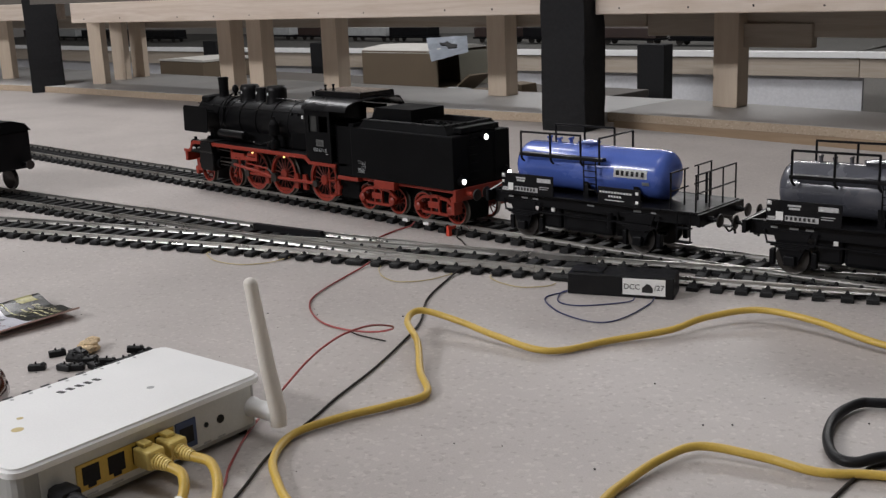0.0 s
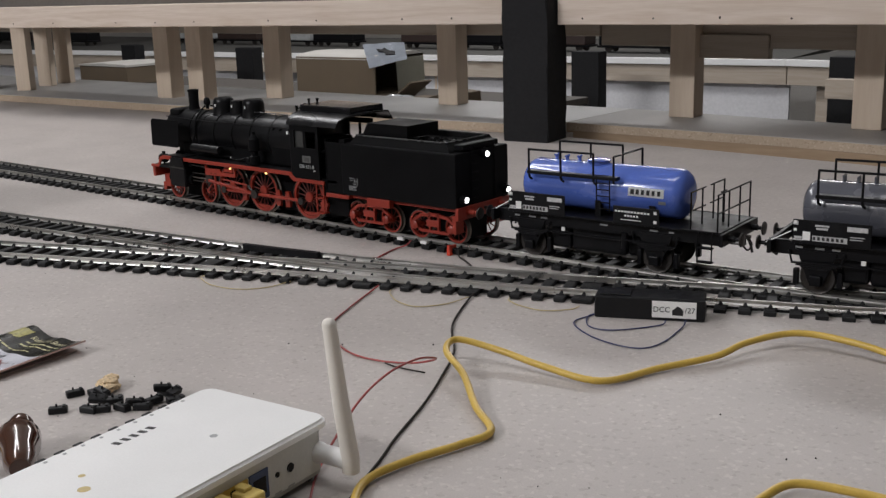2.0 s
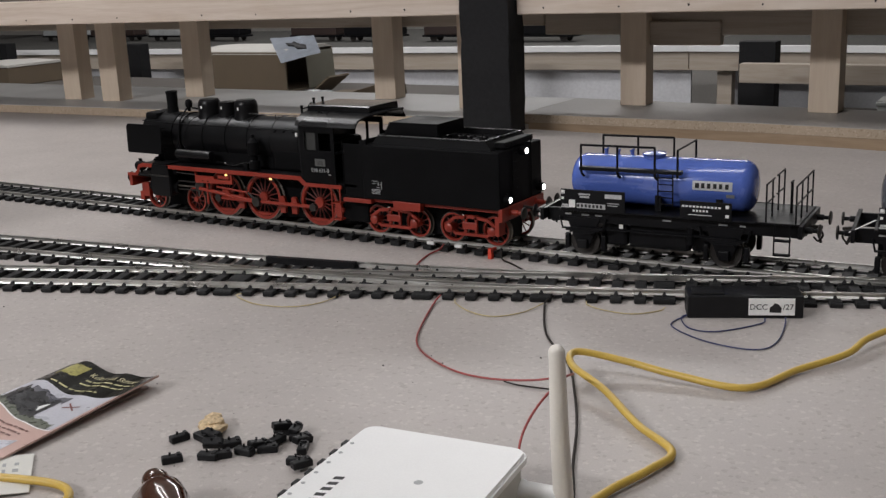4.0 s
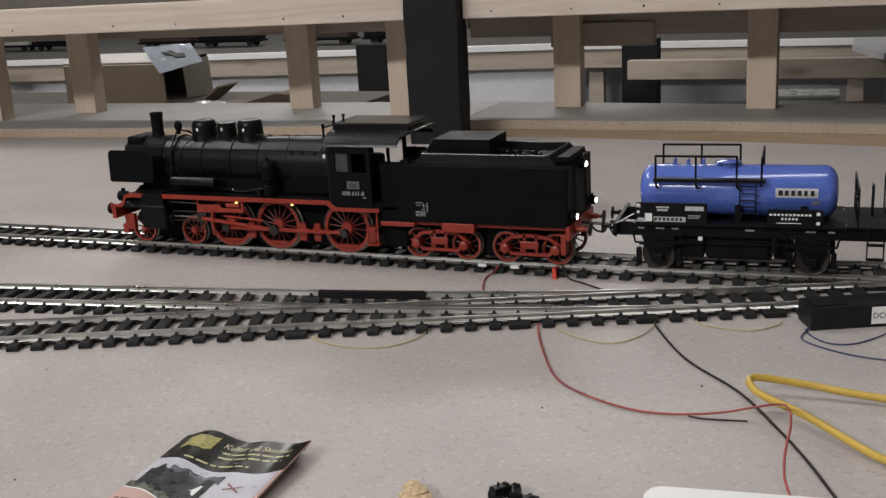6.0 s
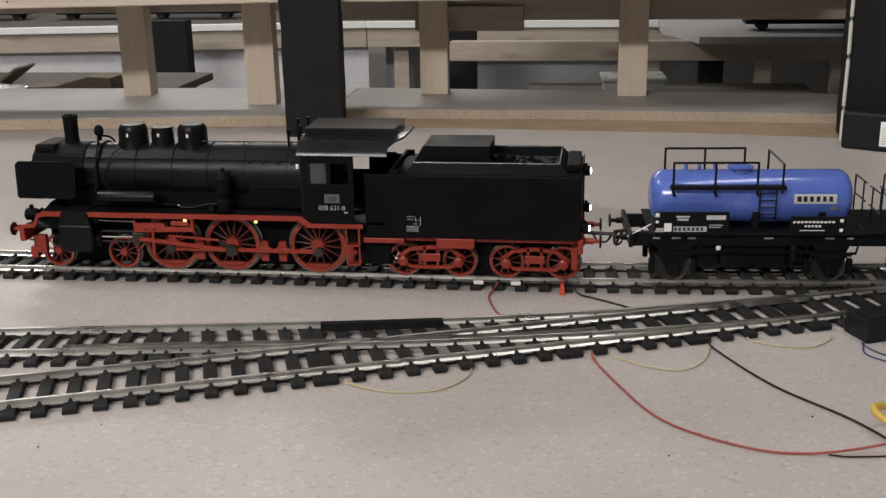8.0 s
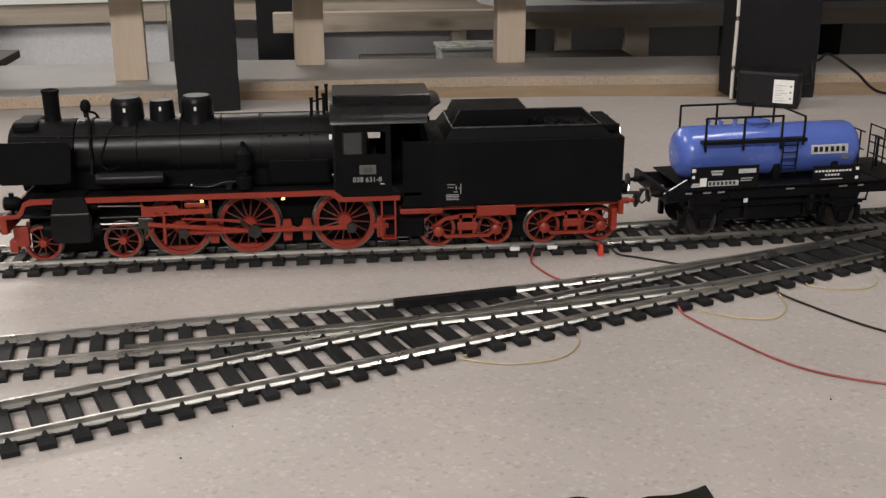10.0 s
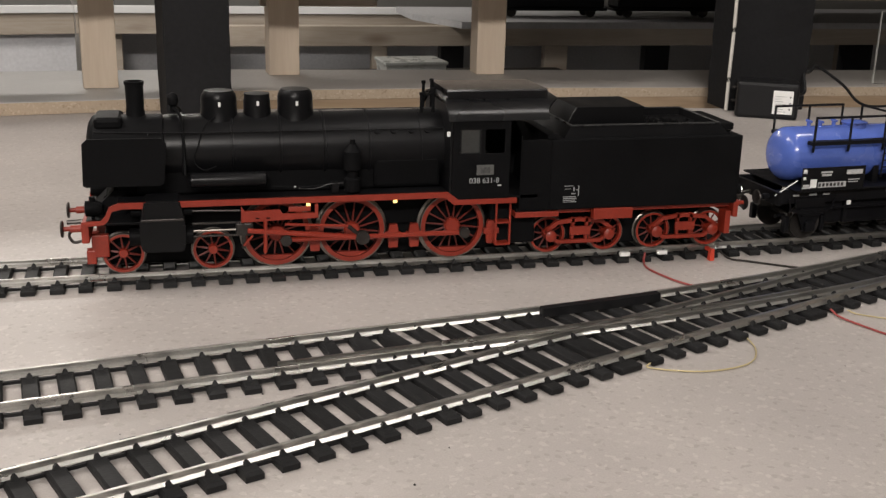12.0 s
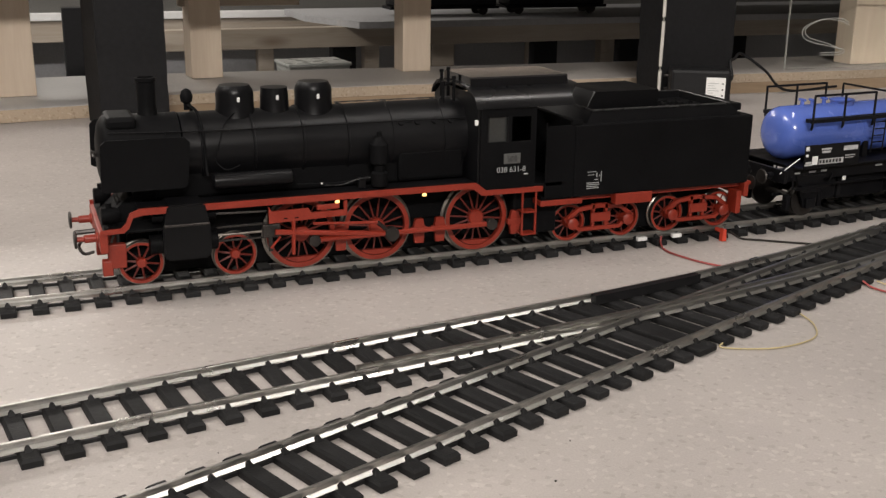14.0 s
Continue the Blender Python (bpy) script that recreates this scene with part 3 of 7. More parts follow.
def words(name, text, size, m, mat, parent, label=""):
    data = bpy.data.curves.new("text", "FONT")
    data.body, data.size, data.align_x, data.align_y, data.extrude = text, size, "CENTER", "CENTER", 0.00008
    data.materials.append(mat)
    ob = new(name, data)
    ob.parent = parent
    ob.matrix_basis = m
    return tagged(ob, label)


def spoked_wheel(name, parent, x, y, z, r, spokes, mat, weight=False, outward=-1, label="red spoked wheel"):
    """Rim with flange, hub, spokes and, where it has one, a balance weight; a bright tyre as a sub-part."""
    bm = bm_new()
    prof = [(r * 0.84, -0.0022), (r * 0.97, -0.0022), (r * 0.97, 0.0022), (r * 0.84, 0.0022)]
    rings = []
    for pr, py in prof:
        rings.append([bm.verts.new((pr * math.cos(2 * math.pi * k / 36), py, pr * math.sin(2 * math.pi * k / 36))) for k in range(36)])
    for a, b in zip(rings, rings[1:] + rings[:1]):
        for k in range(36):
            bm.faces.new((a[k], a[(k + 1) % 36], b[(k + 1) % 36], b[k]))
    turned(bm, [(r * 0.2, -0.0032), (r * 0.24, -0.002), (r * 0.24, 0.003)], (0, 0, 0), "y", 16)
    if weight:
        pts = [(r * 0.82 * math.cos(a), r * 0.82 * math.sin(a)) for a in [radians(d) for d in range(-125, -54, 10)]]
        prism(bm, pts, -0.002, 0.001)
    wheel = part(name, bm, mat, parent, label, smooth=True)
    wheel.matrix_basis = pose(x, y, z)
    bm = bm_new()
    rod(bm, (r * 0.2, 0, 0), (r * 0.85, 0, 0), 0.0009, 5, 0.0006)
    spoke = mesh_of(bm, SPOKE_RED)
    for k in range(spokes):
        ob = new("spoke", spoke)
        ob.parent = wheel
        ob.matrix_basis = Matrix.Rotation(2 * math.pi * (k + 0.3) / spokes, 4, "Y")
    bm = bm_new()
    ring = []
    for pr, py in ((r * 0.972, -0.0026), (r, -0.0026), (r, 0.0016), (r * 1.07, 0.0022), (r * 1.07, 0.003), (r * 0.972, 0.003)):
        ring.append([bm.verts.new((pr * math.cos(2 * math.pi * k / 36), py, pr * math.sin(2 * math.pi * k / 36))) for k in range(36)])
    for a, b in zip(ring, ring[1:] + ring[:1]):
        for k in range(36):
            bm.faces.new((a[k], a[(k + 1) % 36], b[(k + 1) % 36], b[k]))
    part("tyre", bm, TYRE, wheel, "worn steel tyre", smooth=True)
    if outward > 0:
        wheel.matrix_basis = pose(x, y, z, 0, 0, 180)
    return wheel


def buffer(parent, x, y, z, facing, mat=None):
    bm = bm_new()
    turned(bm, [(0.0042, 0), (0.0042, 0.001), (0.0028, 0.0015), (0.0028, 0.009), (0.0018, 0.0095), (0.0018, 0.014)], (0, 0, 0), "x", 14)
    b = part("buffer", bm, mat or LOCO_RED, parent, smooth=True)
    b.matrix_basis = Matrix.Translation((x, y, z)) @ (Matrix() if facing > 0 else Matrix.Rotation(math.pi, 4, "Z"))
    bm = bm_new()
    turned(bm, [(0.0056, 0.014), (0.0066, 0.0146), (0.006, 0.0158), (0.003, 0.0163)], (0, 0, 0), "x", 16)
    part("buffer_head", bm, DARK_STEEL, b, "dark steel buffer head", smooth=True)


def build_locomotive():
    loco = thing("locomotive", "black and red model steam locomotive standing on the main track", "locomotive",
                 pose(0.010, LOCO_Y, RAIL_TOP - RIDE))
    # boiler, smokebox, firebox
    bm = bm_new()
    turned(bm, [(0.0262, -0.458), (0.0266, -0.40), (0.0268, -0.33), (0.0272, -0.30), (0.0272, -0.243)], (0, 0, 0.1060), "x", 40)
    boiler = part("boiler", bm, LOCO_BLACK, loco, "satin black boiler", smooth=True)
    for x in (-0.445, -0.408, -0.372, -0.338, -0.303, -0.262):
        bm = bm_new()
        turned(bm, [(0.0268, x - 0.0009), (0.0277, x - 0.0006), (0.0277, x + 0.0006), (0.0268, x + 0.0009)], (0, 0, 0.1060), "x", 40)
        part("boiler_band", bm, LOCO_BLACK, boiler, smooth=True)
    bm = bm_new()
    turned(bm, [(0.012, -0.5150), (0.021, -0.5132), (0.0255, -0.5105), (0.0268, -0.5085), (0.0268, -0.459)], (0, 0, 0.1060), "x", 40)
    box(bm, -0.494, -0.456, -0.019, 0.019, 0.074, 0.094, 0.002)
    smokebox = part("smokebox", bm, LOCO_MATT, loco, "matt black smokebox with a dished door", smooth=True)
    bm = bm_new()
    rod(bm, (-0.519, 0, 0.1060), (-0.513, 0, 0.1060), 0.0022, 10)
    rod(bm, (-0.5175, -0.012, 0.1060), (-0.5175, 0.012, 0.1060), 0.0008, 6)
    part("door_dart", bm, DARK_STEEL, smokebox)
    bm = bm_new()
    turned(bm, [(0.0088, 0.128), (0.0070, 0.133), (0.0065, 0.139), (0.0068, 0.1550), (0.0074, 0.1556), (0.0074, 0.1580), (0.0060, 0.1582), (0.0056, 0.15)], (-0.4785, 0, 0), "z", 28)
    part("chimney", bm, LOCO_MATT, loco, "matt black tapered chimney", smooth=True)
    # front of the smokebox top: feed heater box
    bm = bm_new()
    box(bm, -0.5085, -0.488, -0.019, 0.019, 0.124, 0.1335, 0.003)
    part("feedwater_box", bm, LOCO_MATT, loco)
    for x, r, h, flat in ((-0.4165, 0.0136, 0.1505, 0.80), (-0.3875, 0.0104, 0.1478, 0.95), (-0.3580, 0.0138, 0.1510, 0.80)):
        bm = bm_new()
        turned(bm, [(r * 1.12, 0.128), (r * 1.02, 0.134), (r, 0.138), (r, h - 0.006), (r * 0.95, h - 0.003), (r * flat, h), (r * 0.3, h + 0.0004)], (x, 0, 0), "z", 30)
        dome = part("dome", bm, LOCO_BLACK, loco, "rounded black boiler dome", smooth=True)
        for s in (-1, 1):
            bm = bm_new()
            box(bm, x - 0.0010, x + 0.0010, s * (r + 0.0004) - 0.0004, s * (r + 0.0004) + 0.0004, 0.1398, 0.1432, 0.0003)
            part("pad", bm, WHITE_PRINT, dome, "small white marking")
    bm = bm_new()
    turned(bm, [(0.0022, 0.134), (0.0022, 0.1385), (0.0040, 0.140), (0.0046, 0.1435), (0.0034, 0.1475), (0.0012, 0.149)], (-0.4508, 0, 0), "z", 16)
    part("bell", bm, LOCO_MATT, loco, smooth=True)
    # smoke deflectors
    for s in (-1, 1):
        bm = bm_new()
        prism(bm, [(-0.5165, 0.0890), (-0.514, 0.0875), (-0.462, 0.0875), (-0.459, 0.0900), (-0.4565, 0.1190), (-0.4600, 0.1228), (-0.512, 0.1228), (-0.5155, 0.1195)], s * 0.0435, s * 0.0447)
        plate = part("smoke_deflector", bm, LOCO_MATT, loco, "flat black smoke deflector plate")
        bm = bm_new()
        for x, z in ((-0.507, 0.118), (-0.471, 0.118), (-0.49, 0.097)):
            rod(bm, (x, s * 0.0435, z), (x, s * 0.026, z - 0.002), 0.0007, 6)
        part("stay", bm, LOCO_MATT, plate)
    # handrails along the boiler, pipes
    bm = bm_new()
    for s in (-1, 1):
        line = smooth_line([(-0.508, s * 0.024, 0.124), (-0.44, s * 0.0255, 0.1225), (-0.33, s * 0.0262, 0.1225), (-0.246, s * 0.027, 0.1225)], 6)
        sweep(bm, line, round_section(0.0006, 6))
        for x in (-0.47, -0.425, -0.38, -0.335, -0.29):
            rod(bm, (x, s * 0.0225, 0.1215), (x, s * 0.0262, 0.1226), 0.0005, 5)
    part("handrail", bm, LOCO_BLACK, loco)
    bm = rod(bm_new(), (-0.345, -0.010, 0.1362), (-0.249, -0.010, 0.1362), 0.0005, 6)
    for x in (-0.305, -0.262):
        rod(bm, (x, -0.010, 0.129), (x, -0.010, 0.1362), 0.0005, 6)
    part("control_rod", bm, WORN_EDGE, loco, "thin worn rod along the boiler top")
    for s in (-1, 1):
        for line, r in (([(-0.4505, s * 0.004, 0.138), (-0.446, s * 0.014, 0.134), (-0.4445, s * 0.025, 0.122), (-0.444, s * 0.029, 0.103), (-0.444, s * 0.034, 0.092)], 0.0011),
                        ([(-0.418, s * 0.012, 0.133), (-0.428, s * 0.021, 0.127), (-0.433, s * 0.027, 0.115), (-0.437, s * 0.030, 0.102), (-0.430, s * 0.033, 0.0955), (-0.421, s * 0.034, 0.0985)], 0.0005),
                        ([(-0.38, s * 0.034, 0.0815), (-0.35, s * 0.034, 0.0805), (-0.325, s * 0.036, 0.084)], 0.0007)):
            part("pipe", sweep(bm_new(), smooth_line(line, 6), round_section(r, 6)), LOCO_MATT, loco, smooth=True)
    for s in (-1, 1):
        bm = box(bm_new(), -0.3635, -0.3622, *sorted((s * 0.0375, s * 0.0383)), 0.0812, 0.0824)
        part("tap", bm, WHITE_PRINT, loco, "tiny white tap")
        bm = bm_new()
        sweep(bm, smooth_line([(-0.361, s * 0.0385, 0.0805), (-0.348, s * 0.0385, 0.0800), (-0.336, s * 0.0385, 0.0832), (-0.326, s * 0.0385, 0.0838)], 6), round_section(0.0004, 6))
        part("feed_pipe", bm, WORN_EDGE, loco, "thin bare metal pipe", smooth=True)
    for s in (-1, 1):
        bm = bm_new()
        turned(bm, [(0.002, -0.4415), (0.0052, -0.440), (0.0056, -0.437), (0.0056, -0.388), (0.0052, -0.385), (0.002, -0.3835)], (0, s * 0.0365, 0.0885), "x", 18)
        part("air_reservoir", bm, LOCO_BLACK, loco, "long cylindrical air reservoir", smooth=True)
        bm = bm_new()
        turned(bm, [(0.004, 0.0755), (0.0064, 0.077), (0.0064, 0.0865), (0.004, 0.088), (0.004, 0.0925), (0.0068, 0.094), (0.0068, 0.108), (0.005, 0.110), (0.0035, 0.1125), (0.002, 0.1135), (0.002, 0.117)], (-0.3185, s * 0.0365, 0), "z", 16)
        part("air_pump", bm, LOCO_MATT, loco, "upright black air pump", smooth=True)
        bm = bm_new()
        box(bm, -0.335, -0.329, s * 0.035 - 0.003, s * 0.035 + 0.003, 0.0755, 0.084, 0.0008)
        part("oil_can_box", bm, LOCO_BLACK, loco)
        bm = bm_new()
        box(bm, -0.300, -0.246, min(s * 0.020, s * 0.0262), max(s * 0.020, s * 0.0262), 0.0755, 0.100, 0.003)
        part("firebox_side", bm, LOCO_MATT, loco)
        for x in (-0.297, -0.284, -0.27, -0.257):
            bm = bm_new()
            d = Vector((0, s * math.cos(radians(32)), math.sin(radians(32))))
            base = Vector((x, 0, 0.1060)) + d * 0.0268
            rod(bm, base, base + d * 0.0022, 0.0025, 12)
            part("wash_out_plug", bm, LOCO_BLACK, loco, smooth=True)
    # running boards with red valance
    for s in (-1, 1):
        y0, y1 = sorted((s * 0.0255, s * 0.0462))
        bm = bm_new()
        prism(bm, [(-0.4935, 0.0735), (-0.2445, 0.0735), (-0.2445, 0.0752), (-0.4935, 0.0752)], y0, y1)
        board = part("running_board", bm, LOCO_BLACK, loco)
        bm = bm_new()
        y0, y1 = sorted((s * 0.0452, s * 0.0470))
        outline = [(-0.4930, 0.0755), (-0.2445, 0.0755), (-0.236, 0.0690), (-0.188, 0.0690), (-0.188, 0.0650), (-0.2395, 0.0650), (-0.247, 0.0710), (-0.4905, 0.0710), (-0.4975, 0.0695), (-0.5005, 0.0625), (-0.504, 0.0595), (-0.5195, 0.0590), (-0.5195, 0.0622), (-0.506, 0.0626), (-0.5025, 0.066), (-0.4995, 0.0728)]
        prism(bm, outline, y0, y1)
        part("valance", bm, LOCO_RED, board, "red valance strip below the running board")
        for x in (-0.3541, -0.2868):
            bm = bm_new()
            box(bm, x - 0.0015, x + 0.0015, s * 0.0475 - 0.0008, s * 0.0475 + 0.0008, 0.0688, 0.0709, 0.0005)
            part("step_lamp", bm, LAMP_AMBER, board, "small amber lit running-board lamp")
        bm = bm_new()
        y0, y1 = sorted((s * 0.0445, s * 0.0470))
        prism(bm, [(-0.4045, 0.0575), (-0.3465, 0.0590), (-0.3465, 0.0700), (-0.3490, 0.0700), (-0.3490, 0.0632), (-0.3735, 0.0630), (-0.3755, 0.0665), (-0.4020, 0.0662), (-0.4045, 0.0700)], y0, y1)
        bracket = part("valve_gear_bracket", bm, LOCO_RED, loco, "red valve gear bracket")
        for x in (-0.3925, -0.3845):
            bm = bm_new()
            box(bm, x - 0.0014, x + 0.0014, min(s * 0.0464, s * 0.0473), max(s * 0.0464, s * 0.0473), 0.0600, 0.0608)
            part("slot", bm, LOCO_MATT, bracket, "dark oil slot")
        bm = bm_new()
        box(bm, -0.3690, -0.3520, min(s * 0.0440, s * 0.0462), max(s * 0.0440, s * 0.0462), 0.0642, 0.0682, 0.0006)
        part("link_block", bm, LOCO_RED, bracket)
    # front platform, buffer beam, front lamps
    bm = bm_new()
    box(bm, -0.517, -0.478, -0.045, 0.045, 0.0585, 0.0605, 0.0006)
    prism(bm, [(-0.516, 0.0605), (-0.488, 0.0605), (-0.488, 0.078), (-0.497, 0.0785)], -0.020, 0.020)
    part("front_platform", bm, LOCO_MATT, loco)
    bm = bm_new()
    box(bm, -0.520, -0.5145, -0.045, 0.045, 0.0455, 0.0595, 0.0008)
    for s in (-1, 1):
        box(bm, -0.5145, -0.502, s * 0.028 - 0.003, s * 0.028 + 0.003, 0.030, 0.0475, 0.0008)
        box(bm, -0.5185, -0.5115, s * 0.027 - 0.0042, s * 0.027 + 0.0042, 0.0250, 0.036, 0.0008)
    part("buffer_beam", bm, LOCO_RED, loco, "red buffer beam with rail guards")
    for s in (-1, 1):
        buffer(loco, -0.520, s * 0.0275, 0.0525, -1)
        bm = bm_new()
        turned(bm, [(0.0040, -0.5175), (0.0058, -0.517), (0.0060, -0.508), (0.0042, -0.505)], (0, s * 0.031, 0.0685), "x", 16)
        rod(bm, (-0.512, s * 0.031, 0.0605), (-0.512, s * 0.031, 0.0645), 0.0014, 8)
        rod(bm, (-0.512, s * 0.031, 0.0735), (-0.512, s * 0.031, 0.0775), 0.0022, 8)
        part("front_lamp", bm, LOCO_MATT, loco, "unlit black front lamp", smooth=True)
    bm = bm_new()
    rod(bm, (-0.520, 0, 0.0505), (-0.534, 0, 0.0500), 0.0018, 8)
    sweep(bm, smooth_line([(-0.526, -0.006, 0.049), (-0.532, -0.009, 0.043), (-0.529, -0.010, 0.037), (-0.522, -0.009, 0.0375)], 6), round_section(0.0012, 6))
    part("coupling_hook", bm, DARK_STEEL, loco)
    # cylinders
    for s in (-1, 1):
        bm = bm_new()
        prism(bm, [(-0.4765, 0.037), (-0.4475, 0.037), (-0.4455, 0.042), (-0.4455, 0.060), (-0.4465, 0.0635), (-0.449, 0.0765), (-0.4745, 0.0765), (-0.4775, 0.0635), (-0.4785, 0.060), (-0.4785, 0.042)], *sorted((s * 0.022, s * 0.0485)))
        bmesh.ops.bevel(bm, geom=bm.edges[:], offset=0.0012, segments=2, affect="EDGES")
        cyl = part("cylinder_block", bm, LOCO_BLACK, loco, "black cylinder block")
        bm = bm_new()
        box(bm, -0.4775, -0.4465, min(s * 0.0480, s * 0.0492), max(s * 0.0480, s * 0.0492), 0.0612, 0.0630, 0.0005)
        part("edge_trim", bm, DARK_STEEL, cyl)
        bm = bm_new()
        rod(bm, (-0.4865, s * 0.037, 0.047), (-0.440, s * 0.037, 0.047), 0.0068, 16)
        rod(bm, (-0.4845, s * 0.037, 0.0665), (-0.4405, s * 0.037, 0.0665), 0.0042, 14)
        part("cylinder_head", bm, LOCO_MATT, cyl, smooth=True)
        # rods and slide bars
        bm = bm_new()
        rod(bm, (-0.4405, s * 0.040, 0.0505), (-0.402, s * 0.040, 0.0505), 0.0010, 8)
        part("piston_rod", bm, TYRE, loco, "bright steel piston rod")
        bm = bm_new()
        box(bm, -0.4405, -0.398, s * 0.040 - 0.001, s * 0.040 + 0.001, 0.0555, 0.0568, 0.0003)
        box(bm, -0.4405, -0.398, s * 0.040 - 0.001, s * 0.040 + 0.001, 0.0455, 0.0468, 0.0003)
        rod(bm, (-0.4405, s * 0.041, 0.0665), (-0.405, s * 0.041, 0.0655), 0.0008, 8)
        part("slide_bar", bm, DARK_STEEL, loco, "dark steel slide bars")
        bm = bm_new()
        box(bm, -0.4085, -0.3955, s * 0.0425 - 0.0018, s * 0.0425 + 0.0018, 0.0462, 0.0562, 0.001)
        box(bm, -0.4045, -0.4015, s * 0.0432 - 0.001, s * 0.0432 + 0.001, 0.036, 0.066, 0.0004)
        part("crosshead", bm, DARK_STEEL, loco, "dark steel crosshead")
        bm = bm_new()
        pin = Vector((-0.3120, s * 0.0455, 0.0415))
        for a, b, r in (((-0.400, s * 0.0455, 0.0505), pin, 0.0021), ((-0.3710, s * 0.0438, 0.0415), (-0.2300, s * 0.0438, 0.0415), 0.0020)):
            rod(bm, a, b, r, 6)
        part("connecting_rod", bm, LOCO_RED, loco, "red side and connecting rods")
        for q in (pin, Vector((-0.3710, s * 0.0445, 0.0415)), Vector((-0.2300, s * 0.0445, 0.0415))):
            bm = bm_new()
            rod(bm, q + Vector((0, -0.0022, 0)), q + Vector((0, 0.0022, 0)), 0.0056 if q is pin else 0.0044, 14)
            part("crank_pin", bm, DARK_STEEL, loco, "dark steel rod bearing", smooth=True)
        bm = bm_new()
        rod(bm, pin, (-0.3235, s * 0.047, 0.0515), 0.0016, 6)
        part("return_crank", bm, DARK_STEEL, loco)
        bm = bm_new()
        rod(bm, (-0.3235, s * 0.047, 0.0515), (-0.372, s * 0.0455, 0.0545), 0.0011, 6)
        rod(bm, (-0.387, s * 0.0462, 0.0330), (-0.3865, s * 0.0462, 0.0580), 0.0015, 6)
        rod(bm, (-0.403, s * 0.0455, 0.0632), (-0.372, s * 0.0455, 0.0595), 0.0010, 6)
        rod(bm, (-0.403, s * 0.0445, 0.0385), (-0.396, s * 0.0445, 0.0465), 0.0009, 6)
        part("valve_gear", bm, LOCO_RED, loco, "red valve gear linkage")
    # frames with sand pipes and brake hangers between the wheels
    bm = bm_new()
    for s in (-1, 1):
        y = s * 0.0165
        prism(bm, [(-0.50, 0.044), (-0.20, 0.044), (-0.19, 0.052), (-0.19, 0.0665), (-0.50, 0.0665)], y - 0.0012, y + 0.0012)
    part("main_frame", bm, LOCO_MATT, loco, "black plate frame")
    # inner frame; its black boxes also fill gaps that lie in shade
    bm = bm_new()
    box(bm, -0.505, -0.195, -0.0145, 0.0145, 0.0185, 0.0735, 0.002)
    box(bm, -0.205, -0.166, -0.030, 0.030, 0.0260, 0.0675, 0.002)
    box(bm, -0.455, -0.245, -0.030, 0.030, 0.0690, 0.0738, 0.001)
    box(bm, -0.480, -0.250, -0.022, 0.022, 0.0745, 0.094, 0.002)
    part("inner_frame", bm, LOCO_MATT, loco, "black ashpan and inner frame, filled out for shade in the gaps")
    for s in (-1, 1):
        for x in (-0.3475, -0.285, -0.268, -0.204):
            bm = bm_new()
            prism(bm, [(x - 0.0035, 0.028), (x + 0.0035, 0.028), (x + 0.0045, 0.040), (x + 0.003, 0.047), (x - 0.003, 0.047), (x - 0.0045, 0.040)], *sorted((s * 0.029, s * 0.0325)))
            box(bm, x - 0.0065, x + 0.0065, min(s * 0.029, s * 0.033), max(s * 0.029, s * 0.033), 0.036, 0.0405, 0.0006)
            part("brake_hanger", bm, LOCO_RED, loco)
    for x, r, spokes, weight, name in ((-0.492, 0.0156, 10, False, "bogie_wheel"), (-0.4255, 0.0156, 10, False, "bogie_wheel"), (-0.3765, 0.0268, 16, True, "driving_wheel"),
                                       (-0.3175, 0.0268, 16, True, "driving_wheel"), (-0.2355, 0.0268, 16, True, "driving_wheel")):
        for s in (-1, 1):
            spoked_wheel(name, loco, x, s * 0.0250, RIDE + r, r, spokes, LOCO_RED, weight, s)
        bm = bm_new()
        rod(bm, (x, -0.0245, RIDE + r), (x, 0.0245, RIDE + r), 0.003, 8)
        part("axle", bm, DARK_STEEL, loco)
    # cab
    for s in (-1, 1):
        bm = bm_new()
        y0, y1 = sorted((s * 0.0445, s * 0.0462))
        sill = 0.1055 if s < 0 else 0.0990
        for x0, x1, z0, z1 in ((-0.2415, -0.195, 0.0665, sill), (-0.2415, -0.2360, sill, 0.131), (-0.2185, -0.2155, sill, 0.131), (-0.1995, -0.195, sill, 0.131),
                               (-0.2360, -0.2185, 0.1245, 0.131), (-0.2155, -0.1995, 0.1245, 0.131)):
            box(bm, x0, x1, y0, y1, z0, z1)
        if s > 0:
            box(bm, -0.195, -0.172, y0, y1, 0.0665, 0.116)
        side = part("cab_side", bm, LOCO_MATT, loco, "matt black cab side with two windows")
        if s < 0:
            bm = box(bm_new(), -0.2364, -0.2181, -0.0444, -0.0440, 0.1050, 0.1250)
            part("window_pane", bm, SMOKED, side, "smoked grey cab window")
        bm = bm_new()
        for x0, x1 in ((-0.2360, -0.2348), (-0.2197, -0.2185)):
            box(bm, x0, x1, *sorted((s * 0.0462, s * 0.0466)), 0.1055, 0.1245)
        part("window_frame", bm, LOCO_BLACK, side)
        bm = bm_new()
        y0, y1 = sorted((s * 0.0462, s * 0.0468))
        box(bm, -0.2220, -0.2080, y0, y1, 0.0885, 0.0965, 0.0004)
        plate = part("crest_plate", bm, DULL_PLATE, side, "small grey crest plate")
        bm = box(bm_new(), -0.2190, -0.2110, *sorted((s * 0.0468, s * 0.0472)), 0.0902, 0.0948)
        part("crest", bm, CREST_DARK, side, "darker worn centre of the crest plate")
